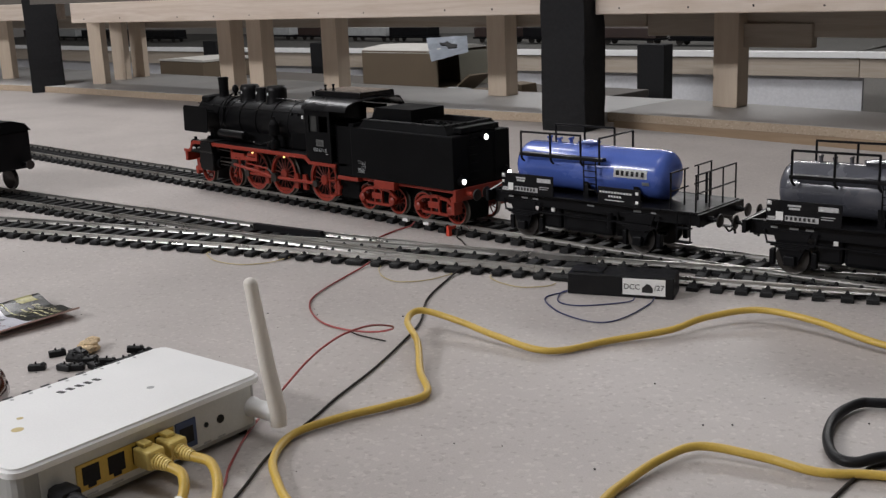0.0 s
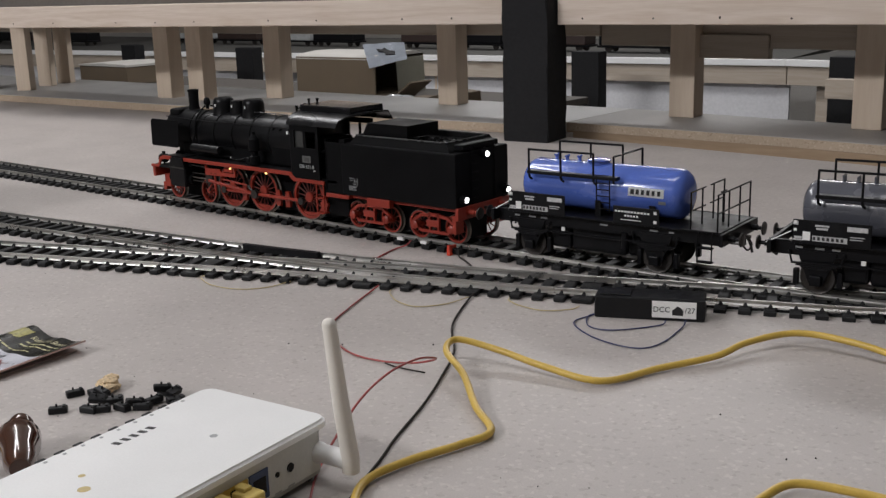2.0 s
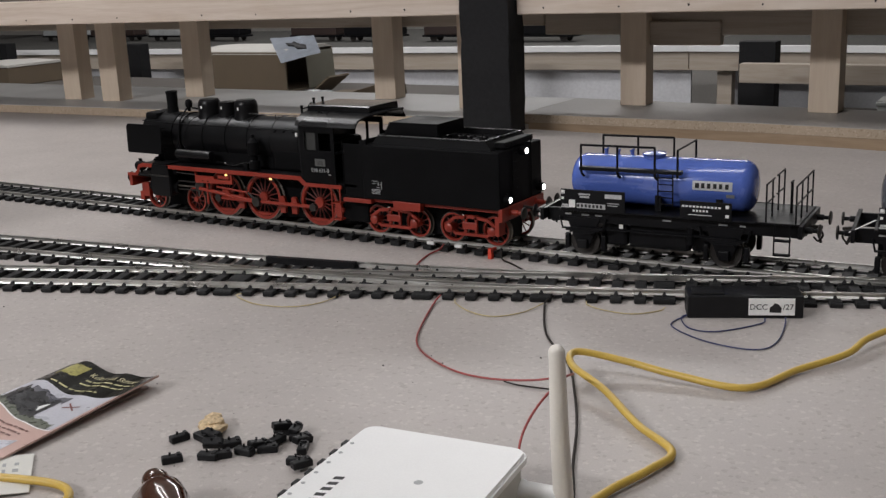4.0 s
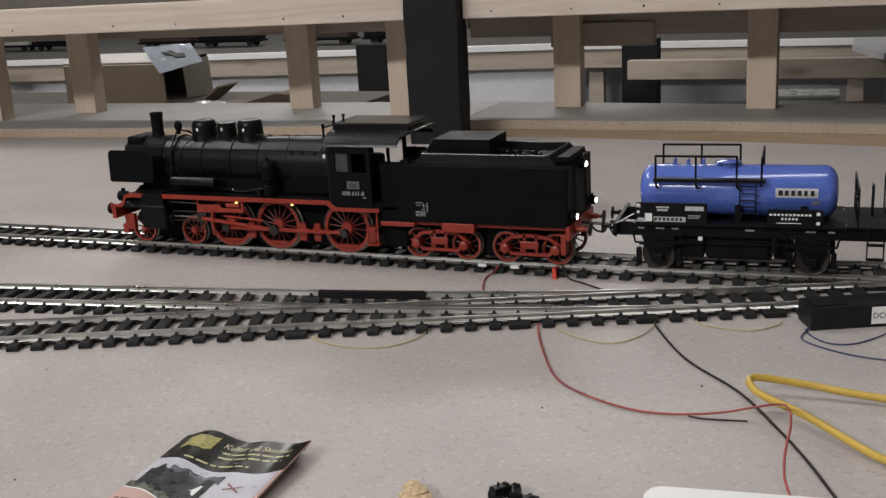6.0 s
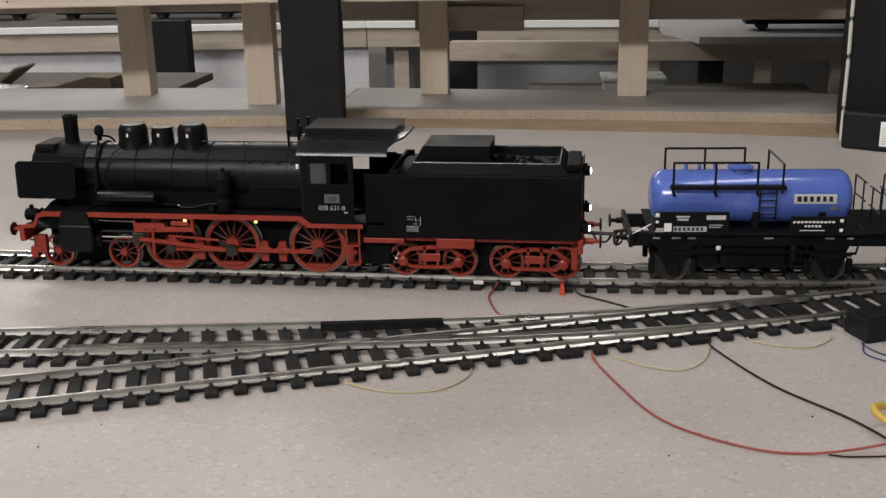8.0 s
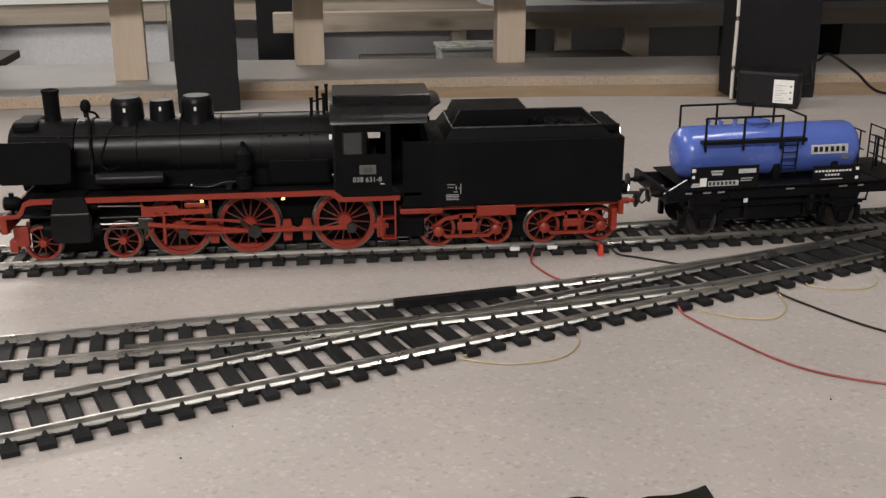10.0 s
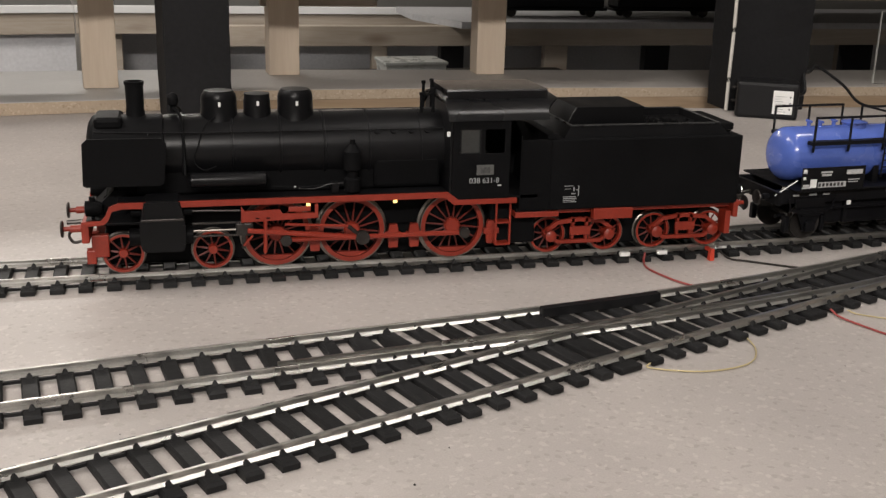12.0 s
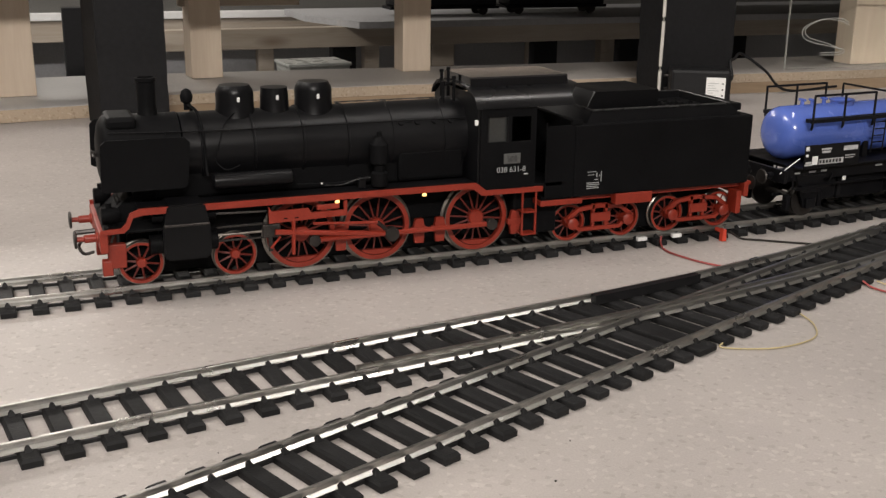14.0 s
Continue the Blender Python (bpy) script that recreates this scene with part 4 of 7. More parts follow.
        bm = box(bm_new(), -0.2045, -0.2012, *sorted((s * 0.0462, s * 0.0466)), 0.0795, 0.0801)
        part("dash", bm, WHITE_PRINT, side, "short white dash")
        turn = pose(-0.2155, s * 0.0466, 0.0838, 90, 0, 0 if s < 0 else 180)
        words("running_number", "038 631-8", 0.0060, turn, GREY_PRINT, side, "white running number")
        bm = bm_new()
        box(bm, -0.2465, -0.2440, *sorted((s * 0.0455, s * 0.0475)), 0.1195, 0.1235, 0.0004)
        part("marker_pad", bm, WHITE_PRINT, side, "small pale marking")
    bm = bm_new()
    prism(bm, [(-0.0455, 0.0705), (0.0455, 0.0705), (0.0455, 0.131), (0.030, 0.141), (-0.030, 0.141), (-0.0455, 0.131)], -0.2435, -0.2418, "yz")
    part("cab_front", bm, LOCO_BLACK, loco)
    bm = bm_new()
    box(bm, -0.2418, -0.17, -0.044, 0.044, 0.0680, 0.0705)
    box(bm, -0.240, -0.212, -0.030, 0.030, 0.0705, 0.1130, 0.004)
    for k in range(7):
        rod(bm, (-0.2130, -0.024 + k * 0.008, 0.098), (-0.206, -0.024 + k * 0.008, 0.1005), 0.0016, 8)
    part("cab_floor", bm, LOCO_MATT, loco, "dark cab floor and boiler backhead")
    bm = bm_new()
    arch = [(-0.0478, 0.1315), (-0.0470, 0.1345), (-0.0430, 0.1392), (-0.036, 0.1432), (-0.026, 0.1455), (0, 0.1462), (0.026, 0.1455), (0.036, 0.1432), (0.0430, 0.1392), (0.0470, 0.1345), (0.0478, 0.1315),
            (0.0468, 0.1315), (0.0455, 0.1340), (0.042, 0.1380), (0.035, 0.1418), (0.025, 0.1440), (0, 0.1446), (-0.025, 0.1440), (-0.035, 0.1418), (-0.042, 0.1380), (-0.0455, 0.1340), (-0.0468, 0.1315)]
    prism(bm, arch, -0.2455, -0.150, "yz")
    for vert in bm.verts:
        if vert.co.x > -0.2:
            vert.co.x -= 0.014 * min(1.0, max(0.0, (abs(vert.co.y) - 0.024) / 0.019))
    roof = part("cab_roof", bm, ROOF_BLACK, loco, "curved black cab roof", smooth=True)
    bm = bm_new()
    prism(bm, [(-0.0275, 0.1440), (-0.0268, 0.1512), (-0.0258, 0.1524), (0.0258, 0.1524), (0.0268, 0.1512), (0.0275, 0.1440)], -0.2425, -0.160, "yz")
    part("roof_vent", bm, LOCO_GLOSS, roof, "raised roof vent")
    bm = bm_new()
    for x, y, h in ((-0.250, -0.012, 0.150), (-0.2555, 0.0, 0.154), (-0.2475, 0.006, 0.1545), (-0.2605, -0.016, 0.147)):
        rod(bm, (x, y, 0.133), (x, y, h), 0.0013, 8)
        rod(bm, (x, y, h), (x, y, h + 0.0022), 0.0018, 8)
    rod(bm, (-0.2605, -0.016, 0.1455), (-0.250, -0.012, 0.148), 0.0008, 6)
    part("safety_valve", bm, LOCO_MATT, loco, "cluster of safety valves and a whistle")
    for s in (-1, 1):
        bm = bm_new()
        for z in (0.030, 0.048):
            box(bm, -0.204, -0.192, min(s * 0.036, s * 0.046), max(s * 0.036, s * 0.046), z, z + 0.0012)
        box(bm, -0.2045, -0.2030, s * 0.044 - 0.0006, s * 0.044 + 0.0006, 0.030, 0.067)
        box(bm, -0.193, -0.1915, s * 0.044 - 0.0006, s * 0.044 + 0.0006, 0.030, 0.067)
        part("cab_step", bm, LOCO_RED, loco, "red cab steps")
    return loco


def build_tender():
    tender = thing("tender", "matt black coal tender coupled behind the locomotive", "tender", pose(0.009, LOCO_Y, RAIL_TOP - RIDE))
    bm = bm_new()
    box(bm, -0.159, 0.0075, -0.0452, 0.0452, 0.0570, 0.1150, 0.0014)
    body = part("tank_body", bm, LOCO_MATT, tender, "matt black tender tank")
    bm = bm_new()
    for s in (-1, 1):
        box(bm, -0.184, -0.154, min(s * 0.0425, s * 0.044), max(s * 0.0425, s * 0.044), 0.0575, 0.1150, 0.0005)
        box(bm, -0.162, -0.153, min(s * 0.0415, s * 0.0445), max(s * 0.0415, s * 0.0445), 0.1151, 0.1190, 0.0005)
        rod(bm, (-0.184, s * 0.0445, 0.060), (-0.184, s * 0.0445, 0.118), 0.0006, 6)
    box(bm, -0.186, -0.159, -0.043, 0.043, 0.0560, 0.0590)
    box(bm, -0.1625, -0.1592, -0.0435, 0.0435, 0.0592, 0.1185, 0.0006)
    part("tender_front", bm, LOCO_MATT, tender, "low tender front with side doors")
    # bunker
    bm = bm_new()
    low = [(-0.148, -0.0415), (-0.003, -0.0415), (-0.003, 0.0415), (-0.148, 0.0415)]
    high = [(-0.141, -0.0375), (-0.012, -0.0375), (-0.012, 0.0375), (-0.141, 0.0375)]
    heights = [0.1245, 0.1245, 0.1245, 0.1245]
    lv = [bm.verts.new((x, y, 0.1148)) for x, y in low]
    hv = [bm.verts.new((x, y, z)) for (x, y), z in zip(high, heights)]
    iv = [bm.verts.new((x * 0.985 - 0.001, y * 0.95, z)) for (x, y), z in zip(high, heights)]
    bv = [bm.verts.new((x * 0.985 - 0.001, y * 0.93, z - 0.006)) for (x, y), z in zip(high, heights)]
    for a, b in ((lv, hv), (hv, iv), (iv, bv)):
        for k in range(4):
            bm.faces.new((a[k], a[(k + 1) % 4], b[(k + 1) % 4], b[k]))
    bm.faces.new(bv)
    prism(bm, [(-0.1405, 0.1235), (-0.0745, 0.1235), (-0.0745, 0.1370), (-0.1335, 0.1370)], -0.026, 0.026)
    part("coal_bunker", bm, LOCO_MATT, tender, "sloped black coal bunker")
    bm = bm_new()
    rng = random.Random(5)
    for k in range(170):
        x, y = rng.uniform(-0.078, -0.017), rng.uniform(-0.030, 0.030)
        h = 0.1158 + 0.0050 * max(0, 1 - abs(y) / 0.03) * max(0.2, 1 - (x + 0.085) / 0.09) + rng.uniform(-0.001, 0.001)
        made = bmesh.ops.create_icosphere(bm, subdivisions=1, radius=rng.uniform(0.0016, 0.0032))["verts"]
        for vert in made:
            vert.co *= rng.uniform(0.75, 1.2)
        bmesh.ops.translate(bm, verts=made, vec=(x, y, h))
    part("coal", bm, COAL, tender, "heap of small coal lumps")
    bm = bm_new()
    for k in range(4):
        rod(bm, (*high[k], heights[k]), (*high[(k + 1) % 4], heights[(k + 1) % 4]), 0.0008, 8)
    for y in (-0.026, 0.026):
        rod(bm, (-0.1405, y, 0.1238), (-0.1335, y, 0.1370), 0.0007, 8)
    part("bunker_rim", bm, WORN_EDGE, tender, "polished rim of the coal bunker")
    # rear: lamps, ladder, filler
    bm = bm_new()
    box(bm, -0.006, 0.006, -0.030, 0.030, 0.1165, 0.1225, 0.001)
    for s in (-1, 1):
        rod(bm, (0.0085, s * 0.020, 0.060), (0.0085, s * 0.020, 0.121), 0.0006, 6)
    for k in range(6):
        rod(bm, (0.0088, -0.020, 0.066 + k * 0.009), (0.0088, -0.008, 0.066 + k * 0.009), 0.0005, 6)
    part("rear_ladder", bm, LOCO_MATT, tender, "black ladder and filler at the rear")
    for y, z in ((0.0, 0.1105), (-0.036, 0.0668), (0.036, 0.0668)):
        bm = bm_new()
        turned(bm, [(0.0042, 0.0075), (0.0046, 0.009), (0.0046, 0.0135), (0.0036, 0.0142)], (0, y, z), "x", 18)
        rod(bm, (0.0105, y, z + 0.004), (0.0105, y, z + 0.0068), 0.0014, 8)
        lamp = part("rear_lamp", bm, LOCO_MATT, tender, "black lamp housing", smooth=True)
        bm = bm_new()
        turned(bm, [(0.0029, 0.0142), (0.0026, 0.0150), (0.0013, 0.0155)], (0, y, z), "x", 18)
        part("lens", bm, LAMP_GLOW, lamp, "lit white lamp lens", smooth=True)
    # underframe
    bm = bm_new()
    box(bm, -0.152, 0.0060, -0.038, 0.038, 0.0525, 0.0575, 0.0006)
    box(bm, 0.0050, 0.0095, -0.045, 0.045, 0.0450, 0.0585, 0.0006)
    for s in (-1, 1):
        box(bm, -0.187, -0.150, min(s * 0.030, s * 0.0445), max(s * 0.030, s * 0.0445), 0.0515, 0.0560, 0.0006)
        box(bm, -0.0005, 0.0045, min(s * 0.030, s * 0.043), max(s * 0.030, s * 0.043), 0.0300, 0.050, 0.0006)
    part("underframe", bm, LOCO_RED, tender, "red tender underframe and buffer beam")
    # inner frame, lengthened in black to close the shaded gap in front
    bm = bm_new()
    box(bm, -0.160, -0.002, -0.019, 0.019, 0.0185, 0.0525, 0.002)
    part("inner_frame", bm, LOCO_MATT, tender, "black inner frame, lengthened for shade in the gap")
    for s in (-1, 1):
        bm = bm_new()
        box(bm, -0.1205, -0.0865, min(s * 0.0385, s * 0.0462), max(s * 0.0385, s * 0.0462), 0.0482, 0.0572, 0.0006)
        part("tool_box", bm, LOCO_RED, tender, "red tool box")
        buffer(tender, 0.0095, s * 0.0275, 0.0525, 1)
        for cx in (-0.1275, -0.0335):
            bm = bm_new()
            y0, y1 = sorted((s * 0.0315, s * 0.0345))
            top = [(-0.032, 0.0), (-0.020, 0.0085), (0, 0.011), (0.020, 0.0085), (0.032, 0.0), (0.030, -0.0035), (0.019, 0.0055), (0, 0.0075), (-0.019, 0.0055), (-0.030, -0.0035)]
            prism(bm, [(cx + u, 0.0362 + w) for u, w in top], y0, y1)
            bottom = [(-0.030, 0.002), (-0.018, -0.0075), (0.018, -0.0075), (0.030, 0.002), (0.030, -0.0015), (0.019, -0.0105), (-0.019, -0.0105), (-0.030, -0.0015)]
            prism(bm, [(cx + u, 0.0357 + w) for u, w in bottom], y0, y1)
            for u in (-0.006, 0.006):
                box(bm, cx + u - 0.0012, cx + u + 0.0012, y0, y1, 0.0285, 0.0470)
            box(bm, cx - 0.009, cx + 0.009, min(s * 0.034, s * 0.0365), max(s * 0.034, s * 0.0365), 0.0325, 0.0400, 0.0008)
            bogie = part("bogie_frame", bm, LOCO_RED, tender, "red arch-bar bogie frame")
            for u in (-0.0255, 0.0255):
                bm = bm_new()
                turned(bm, [(0.0048, 0.0310), (0.0048, 0.0372), (0.0030, 0.0384)], (cx + u, 0, 0.0325), "y", 14)
                if s < 0:
                    bmesh.ops.scale(bm, verts=bm.verts, vec=(1, -1, 1))
                part("axle_box", bm, LOCO_RED, bogie, smooth=True)
    for cx in (-0.1275, -0.0335):
        for u in (-0.0255, 0.0255):
            for s in (-1, 1):
                spoked_wheel("tender_wheel", tender, cx + u, s * 0.0250, RIDE + 0.0156, 0.0156, 10, LOCO_RED, False, s)
    bm = rod(bm_new(), (0.0095, 0, 0.0525), (0.036, 0, 0.0515), 0.0017, 8)
    sweep(bm, smooth_line([(0.018, 0.0, 0.051), (0.022, 0.004, 0.044), (0.030, 0.004, 0.043), (0.034, 0.0, 0.050)], 5), round_section(0.0011, 6))
    part("coupling", bm, DARK_STEEL, tender, "dark screw coupling")
    # stencilled panel on the flank
    for s in (-1, 1):
        bm = bm_new()
        y0, y1 = sorted((s * 0.0453, s * 0.0456))
        for x0, x1, z0, z1 in ((-0.1470, -0.1395, 0.0766, 0.0771), (-0.1465, -0.1410, 0.0742, 0.0746), (-0.1350, -0.1344, 0.0685, 0.0770), (-0.1392, -0.1382, 0.0725, 0.0758), (-0.1408, -0.1372, 0.0700, 0.0707),
                               (-0.1475, -0.1366, 0.0676, 0.0682), (-0.1475, -0.1362, 0.0662, 0.0668), (-0.1475, -0.1372, 0.0648, 0.0653), (-0.1475, -0.1362, 0.0634, 0.0639), (-0.1366, -0.1356, 0.0732, 0.0740)):
            box(bm, x0, x1, y0, y1, z0, z1)
        part("stencil", bm, GREY_PRINT, body, "small pale stencilled panel")
    return tender


build_locomotive()
build_tender()

# ---- tank wagons ----


def build_wagon(x, lacquer, label, style):
    """A two-axle tank wagon with a brake platform; its own x runs along the tank from 0 to 0.186."""
    a, b = main_line(x + 0.022), main_line(x + 0.165)
    turn = math.degrees(math.atan2(b.y - a.y, b.x - a.x))
    mid = (a + b) / 2
    w = thing("tank_wagon", label, "tank wagon", pose(mid.x, mid.y, RAIL_TOP - RIDE, 0, 0, turn) @ pose(-0.0935, 0, 0), group="tank wagons in the train")
    # tank
    bm = bm_new()
    R, zc = 0.0240, 0.0872
    turned(bm, [(0.008, 0.0022), (0.0150, 0.0036), (0.0196, 0.0060), (0.0225, 0.0092), (R, 0.0135), (R, 0.1680), (0.0225, 0.1722), (0.0196, 0.1754), (0.0150, 0.1778), (0.008, 0.1790)], (0, 0, zc), "x", 48)
    tank = part("tank", bm, lacquer, w, "glossy cylindrical tank", smooth=True)
    for cx in (0.030, 0.093, 0.150):
        bm = bm_new()
        prism(bm, [(-0.024, 0.0634), (-0.024, 0.0785), (-0.0195, 0.0710), (-0.010, 0.0645), (0.010, 0.0645), (0.0195, 0.0710), (0.024, 0.0785), (0.024, 0.0634)], cx - 0.003, cx + 0.003, "yz")
        part("saddle", bm, WAGON_BLACK, w, "black tank saddle")
    bm = bm_new()
    turned(bm, [(0.0105, 0.1075), (0.0105, 0.1125), (0.0115, 0.1130), (0.0115, 0.1144), (0.006, 0.1156), (0.002, 0.1160)], (0.082, 0, 0), "z", 22)
    manhole = part("manhole", bm, lacquer, w, "domed manhole lid", smooth=True)
    bm = bm_new()
    for px, h in ((0.034, 0.1158), (0.046, 0.1150), (0.060, 0.1158)):
        rod(bm, (px, 0, 0.1095), (px, 0, h), 0.0018, 8)
        rod(bm, (px, -0.004, h), (px, 0.004, h), 0.0012, 6)
    part("valve", bm, lacquer, w, "small valves on the tank top")
    # walkway and railings
    for s in (-1, 1):
        part("walkway", box(bm_new(), 0.0175, 0.1165, s * 0.0275 - 0.0040, s * 0.0275 + 0.0040, 0.1000, 0.1034, 0.0004), WAGON_BLACK, w, "narrow black walkway along the tank")
    for s in (-1, 1):
        bm = bm_new()
        y = s * 0.0305
        for px in (0.0195, 0.0555, 0.0915):
            rod(bm, (px, y, 0.0980), (px, y, 0.1242), 0.0011, 6)
            sweep(bm, smooth_line([(px, y, 0.1010), (px + 0.0005, y - s * 0.0008, 0.0965), (px + 0.002, y - s * 0.003, 0.0940)], 4), round_section(0.0012, 6))
        rod(bm, (0.1130, y, 0.0970), (0.1130, y, 0.1228), 0.0011, 6)
        rod(bm, (0.0190, y, 0.1242), (0.0920, y, 0.1242), 0.0011, 6)
        part("railing", bm, WAGON_BLACK, w, "thin black safety railing")
    bm = bm_new()
    rod(bm, (0.1130, -0.0305, 0.1228), (0.1130, 0.0305, 0.1228), 0.0010, 6)
    part("end_rail", bm, WAGON_BLACK, w)
    bm = bm_new()
    for px in (0.0945, 0.1085):
        rod(bm, (px, -0.0300, 0.1005), (px, -0.0290, 0.0690), 0.0007, 6)
    for k in range(5):
        rod(bm, (0.0945, -0.0300 + k * 0.0002, 0.0965 - k * 0.0062), (0.1085, -0.0300 + k * 0.0002, 0.0965 - k * 0.0062), 0.0006, 5)
    part("ladder", bm, WAGON_BLACK, w, "small side ladder")
    # frame
    for s in (-1, 1):
        part("side_sill", box(bm_new(), -0.0155, 0.2245, s * 0.0300 - 0.0018, s * 0.0300 + 0.0018, 0.0495, 0.0622, 0.0004), WAGON_BLACK, w, "black steel side sill")
        part("side_rail", rod(bm_new(), (0.0, s * 0.0415, 0.0632), (0.186, s * 0.0415, 0.0632), 0.0007, 6), WAGON_BLACK, w)
    for px in (0.028, 0.093, 0.158):
        part("cross_member", box(bm_new(), px - 0.002, px + 0.002, -0.028, 0.028, 0.0525, 0.0623, 0.0004), WAGON_BLACK, w)
    for px in (-0.0165, 0.2255):
        part("buffer_beam", box(bm_new(), px - 0.0018, px + 0.0018, -0.043, 0.043, 0.0515, 0.0630, 0.0004), WAGON_BLACK, w)
    part("frame_deck", box(bm_new(), 0.0, 0.1855, -0.0405, 0.0405, 0.0624, 0.0634), WAGON_BLACK, w, "black deck plate under the tank")
    part("platform", box(bm_new(), 0.186, 0.2240, -0.040, 0.040, 0.0624, 0.0640, 0.0004), WAGON_BLACK, w, "brake platform plate")
    part("brake_rod", rod(bm_new(), (0.01, -0.034, 0.045), (0.17, -0.034, 0.045), 0.001, 6), WAGON_BLACK, w)
    part("brake_rod", rod(bm_new(), (0.01, 0.0, 0.030), (0.17, 0.0, 0.030), 0.0016, 6), WAGON_BLACK, w)
    # three added black blocks stand for the shadow under the wagon
    part("shade_block_mid", box(bm_new(), 0.064, 0.124, -0.024, 0.024, 0.026, 0.0524, 0.004), WAGON_BLACK, w)
    part("shade_block_left", box(bm_new(), 0.040, 0.0635, -0.024, 0.024, 0.027, 0.0524, 0.003), WAGON_BLACK, w)
    part("shade_block_right", box(bm_new(), 0.1245, 0.140, -0.022, 0.022, 0.027, 0.0524, 0.003), WAGON_BLACK, w)
    part("outlet_valve", rod(bm_new(), (0.126, -0.031, 0.036), (0.126, -0.031, 0.052), 0.0035, 10), WAGON_BLACK, w)
    # lettering boards
    for s in (-1,):
        y0, y1 = sorted((s * 0.0415, s * 0.0425))
        bm = bm_new()
        box(bm, 0.003, 0.067, y0, y1, 0.0625, 0.0835, 0.0004)
        left = part("lettering_board", bm, WAGON_BLACK, w, "black lettering board with pale stencilled lines")
        bm = bm_new()
        box(bm, 0.119, 0.166, y0, y1, 0.0625, 0.0795, 0.0004)
        right = part("lettering_board", bm, WAGON_BLACK, w, "black lettering board with pale stencilled lines")
        y0, y1 = sorted((s * 0.0425, s * 0.0428))
        bm = bm_new()
        for x0, x1, z0, z1 in ((0.0215, 0.0330, 0.0785, 0.0800), (0.0225, 0.0320, 0.0758, 0.0776), (0.0195, 0.0480, 0.0658, 0.0705), (0.0475, 0.0640, 0.0765, 0.0805), (0.0500, 0.0615, 0.0715, 0.0722), (0.0500, 0.0600, 0.0695, 0.0702),
                               (0.0035, 0.0120, 0.0655, 0.0668), (0.0045, 0.0110, 0.0672, 0.0690), (0.0035, 0.0075, 0.0788, 0.0820)):
            box(bm, x0, x1, y0, y1, z0, z1)
        part("stencil", bm, PALE_PRINT, left, "pale stencilled bars")
        bm = bm_new()
        for x0, x1, z0, z1 in ((0.0115, 0.0178, 0.0660, 0.0735), (0.0040, 0.0065, 0.0800, 0.0825), (0.0040, 0.0065, 0.0735, 0.0758)):
            box(bm, x0, x1, y0 + s * 0.0002, y1 + s * 0.0002, z0, z1)
        part("stencil", bm, WHITE_PRINT, left, "white stencilled squares")
        bm = bm_new()
        for k in range(7):
            box(bm, 0.0200 + k * 0.0038, 0.0222 + k * 0.0038, y0 + s * 0.0003, y1 + s * 0.0003, 0.0668, 0.0697)
        part("stencil", bm, BLACK_PRINT, left)
        bm = bm_new()
        for k in range(11):
            box(bm, 0.1210 + k * 0.0033, 0.1232 + k * 0.0033, y0, y1, 0.0738, 0.0755)
        for k in range(5):
            box(bm, 0.1310 + k * 0.0030, 0.1328 + k * 0.0030, y0, y1, 0.0700, 0.0718)
        box(bm, 0.1270, 0.1480, y0, y1, 0.0668, 0.0674)
        for z in (0.0660, 0.0745):
            box(bm, 0.1605, 0.1635, y0, y1, z, z + 0.0028)
        part("stencil", bm, WHITE_PRINT, right, "white stencilled bars")
    rng = random.Random(3)
    for px in (0.0035, 0.020, 0.034, 0.100, 0.152, 0.171):
        bm = bm_new()
        box(bm, px, px + rng.uniform(0.005, 0.010), -0.0322, -0.0319, 0.0562, 0.0578)
        part("frame_mark", bm, GREY_PRINT, w, "small pale mark on the frame")
    bm = bm_new()
    box(bm, 0.0585, 0.0625, -0.0345, -0.0335, 0.0465, 0.0505, 0.0003)
    part("hand_plate", bm, WHITE_PRINT, w, "small white square plate")
    # company plates
    def skin(z):
        return math.sqrt(max(0.0, (R + 0.0004) ** 2 - (z - zc) ** 2))
    for s in (-1, 1):
        if style == "blue":
            plate = part("name_plate", curved_patch(0.1250, 0.1615, 0.0860, 0.0945, s, R + 0.0003, zc), WHITE_PRINT, w, "white company plate with dark block marks")
            for k, wd in enumerate((0.0044, 0.0038, 0.0037, 0.0038, 0.0034, 0.0037)):
                x0 = 0.1276 + k * 0.0055
                part("block", curved_patch(x0, x0 + wd - 0.0006, 0.0880, 0.0926, s, R + 0.0006, zc), BLACK_PRINT, plate)
        if style == "grey":
            for k, wd in enumerate((0.0095, 0.0100, 0.0088, 0.0085)):
                x0 = 0.111 + k * 0.0108
                part("block_mark", curved_patch(x0, x0 + wd, 0.0855, 0.0955, s, R + 0.0004, zc), WHITE_PRINT, w, "white block mark")
        part("small_mark", curved_patch(0.1560, 0.1635, 0.0800, 0.0832, s, R + 0.0004, zc), GREY_PRINT, w)
    # wheels, guards, springs
    for cx in (0.022, 0.158):
        for s in (-1, 1):
            bm = bm_new()
            turned(bm, [(0.004, -0.0035), (0.0135, -0.0018), (0.0148, -0.0024), (0.0148, 0.0020), (0.0160, 0.0024), (0.0160, 0.0032), (0.003, 0.0034)], (0, 0, 0), "y", 28)
            wheel = part("wheel", bm, DARK_STEEL, w, "dark disc wheel", smooth=True)
            wheel.matrix_basis = pose(cx, s * 0.0250, RIDE + 0.0148, 0, 0, 0 if s < 0 else 180)
            bm = bm_new()
            y0, y1 = sorted((s * 0.0308, s * 0.0330))
            prism(bm, [(cx - 0.017, 0.0545), (cx + 0.017, 0.0545), (cx + 0.0052, 0.024), (cx - 0.0052, 0.024)], y0, y1)
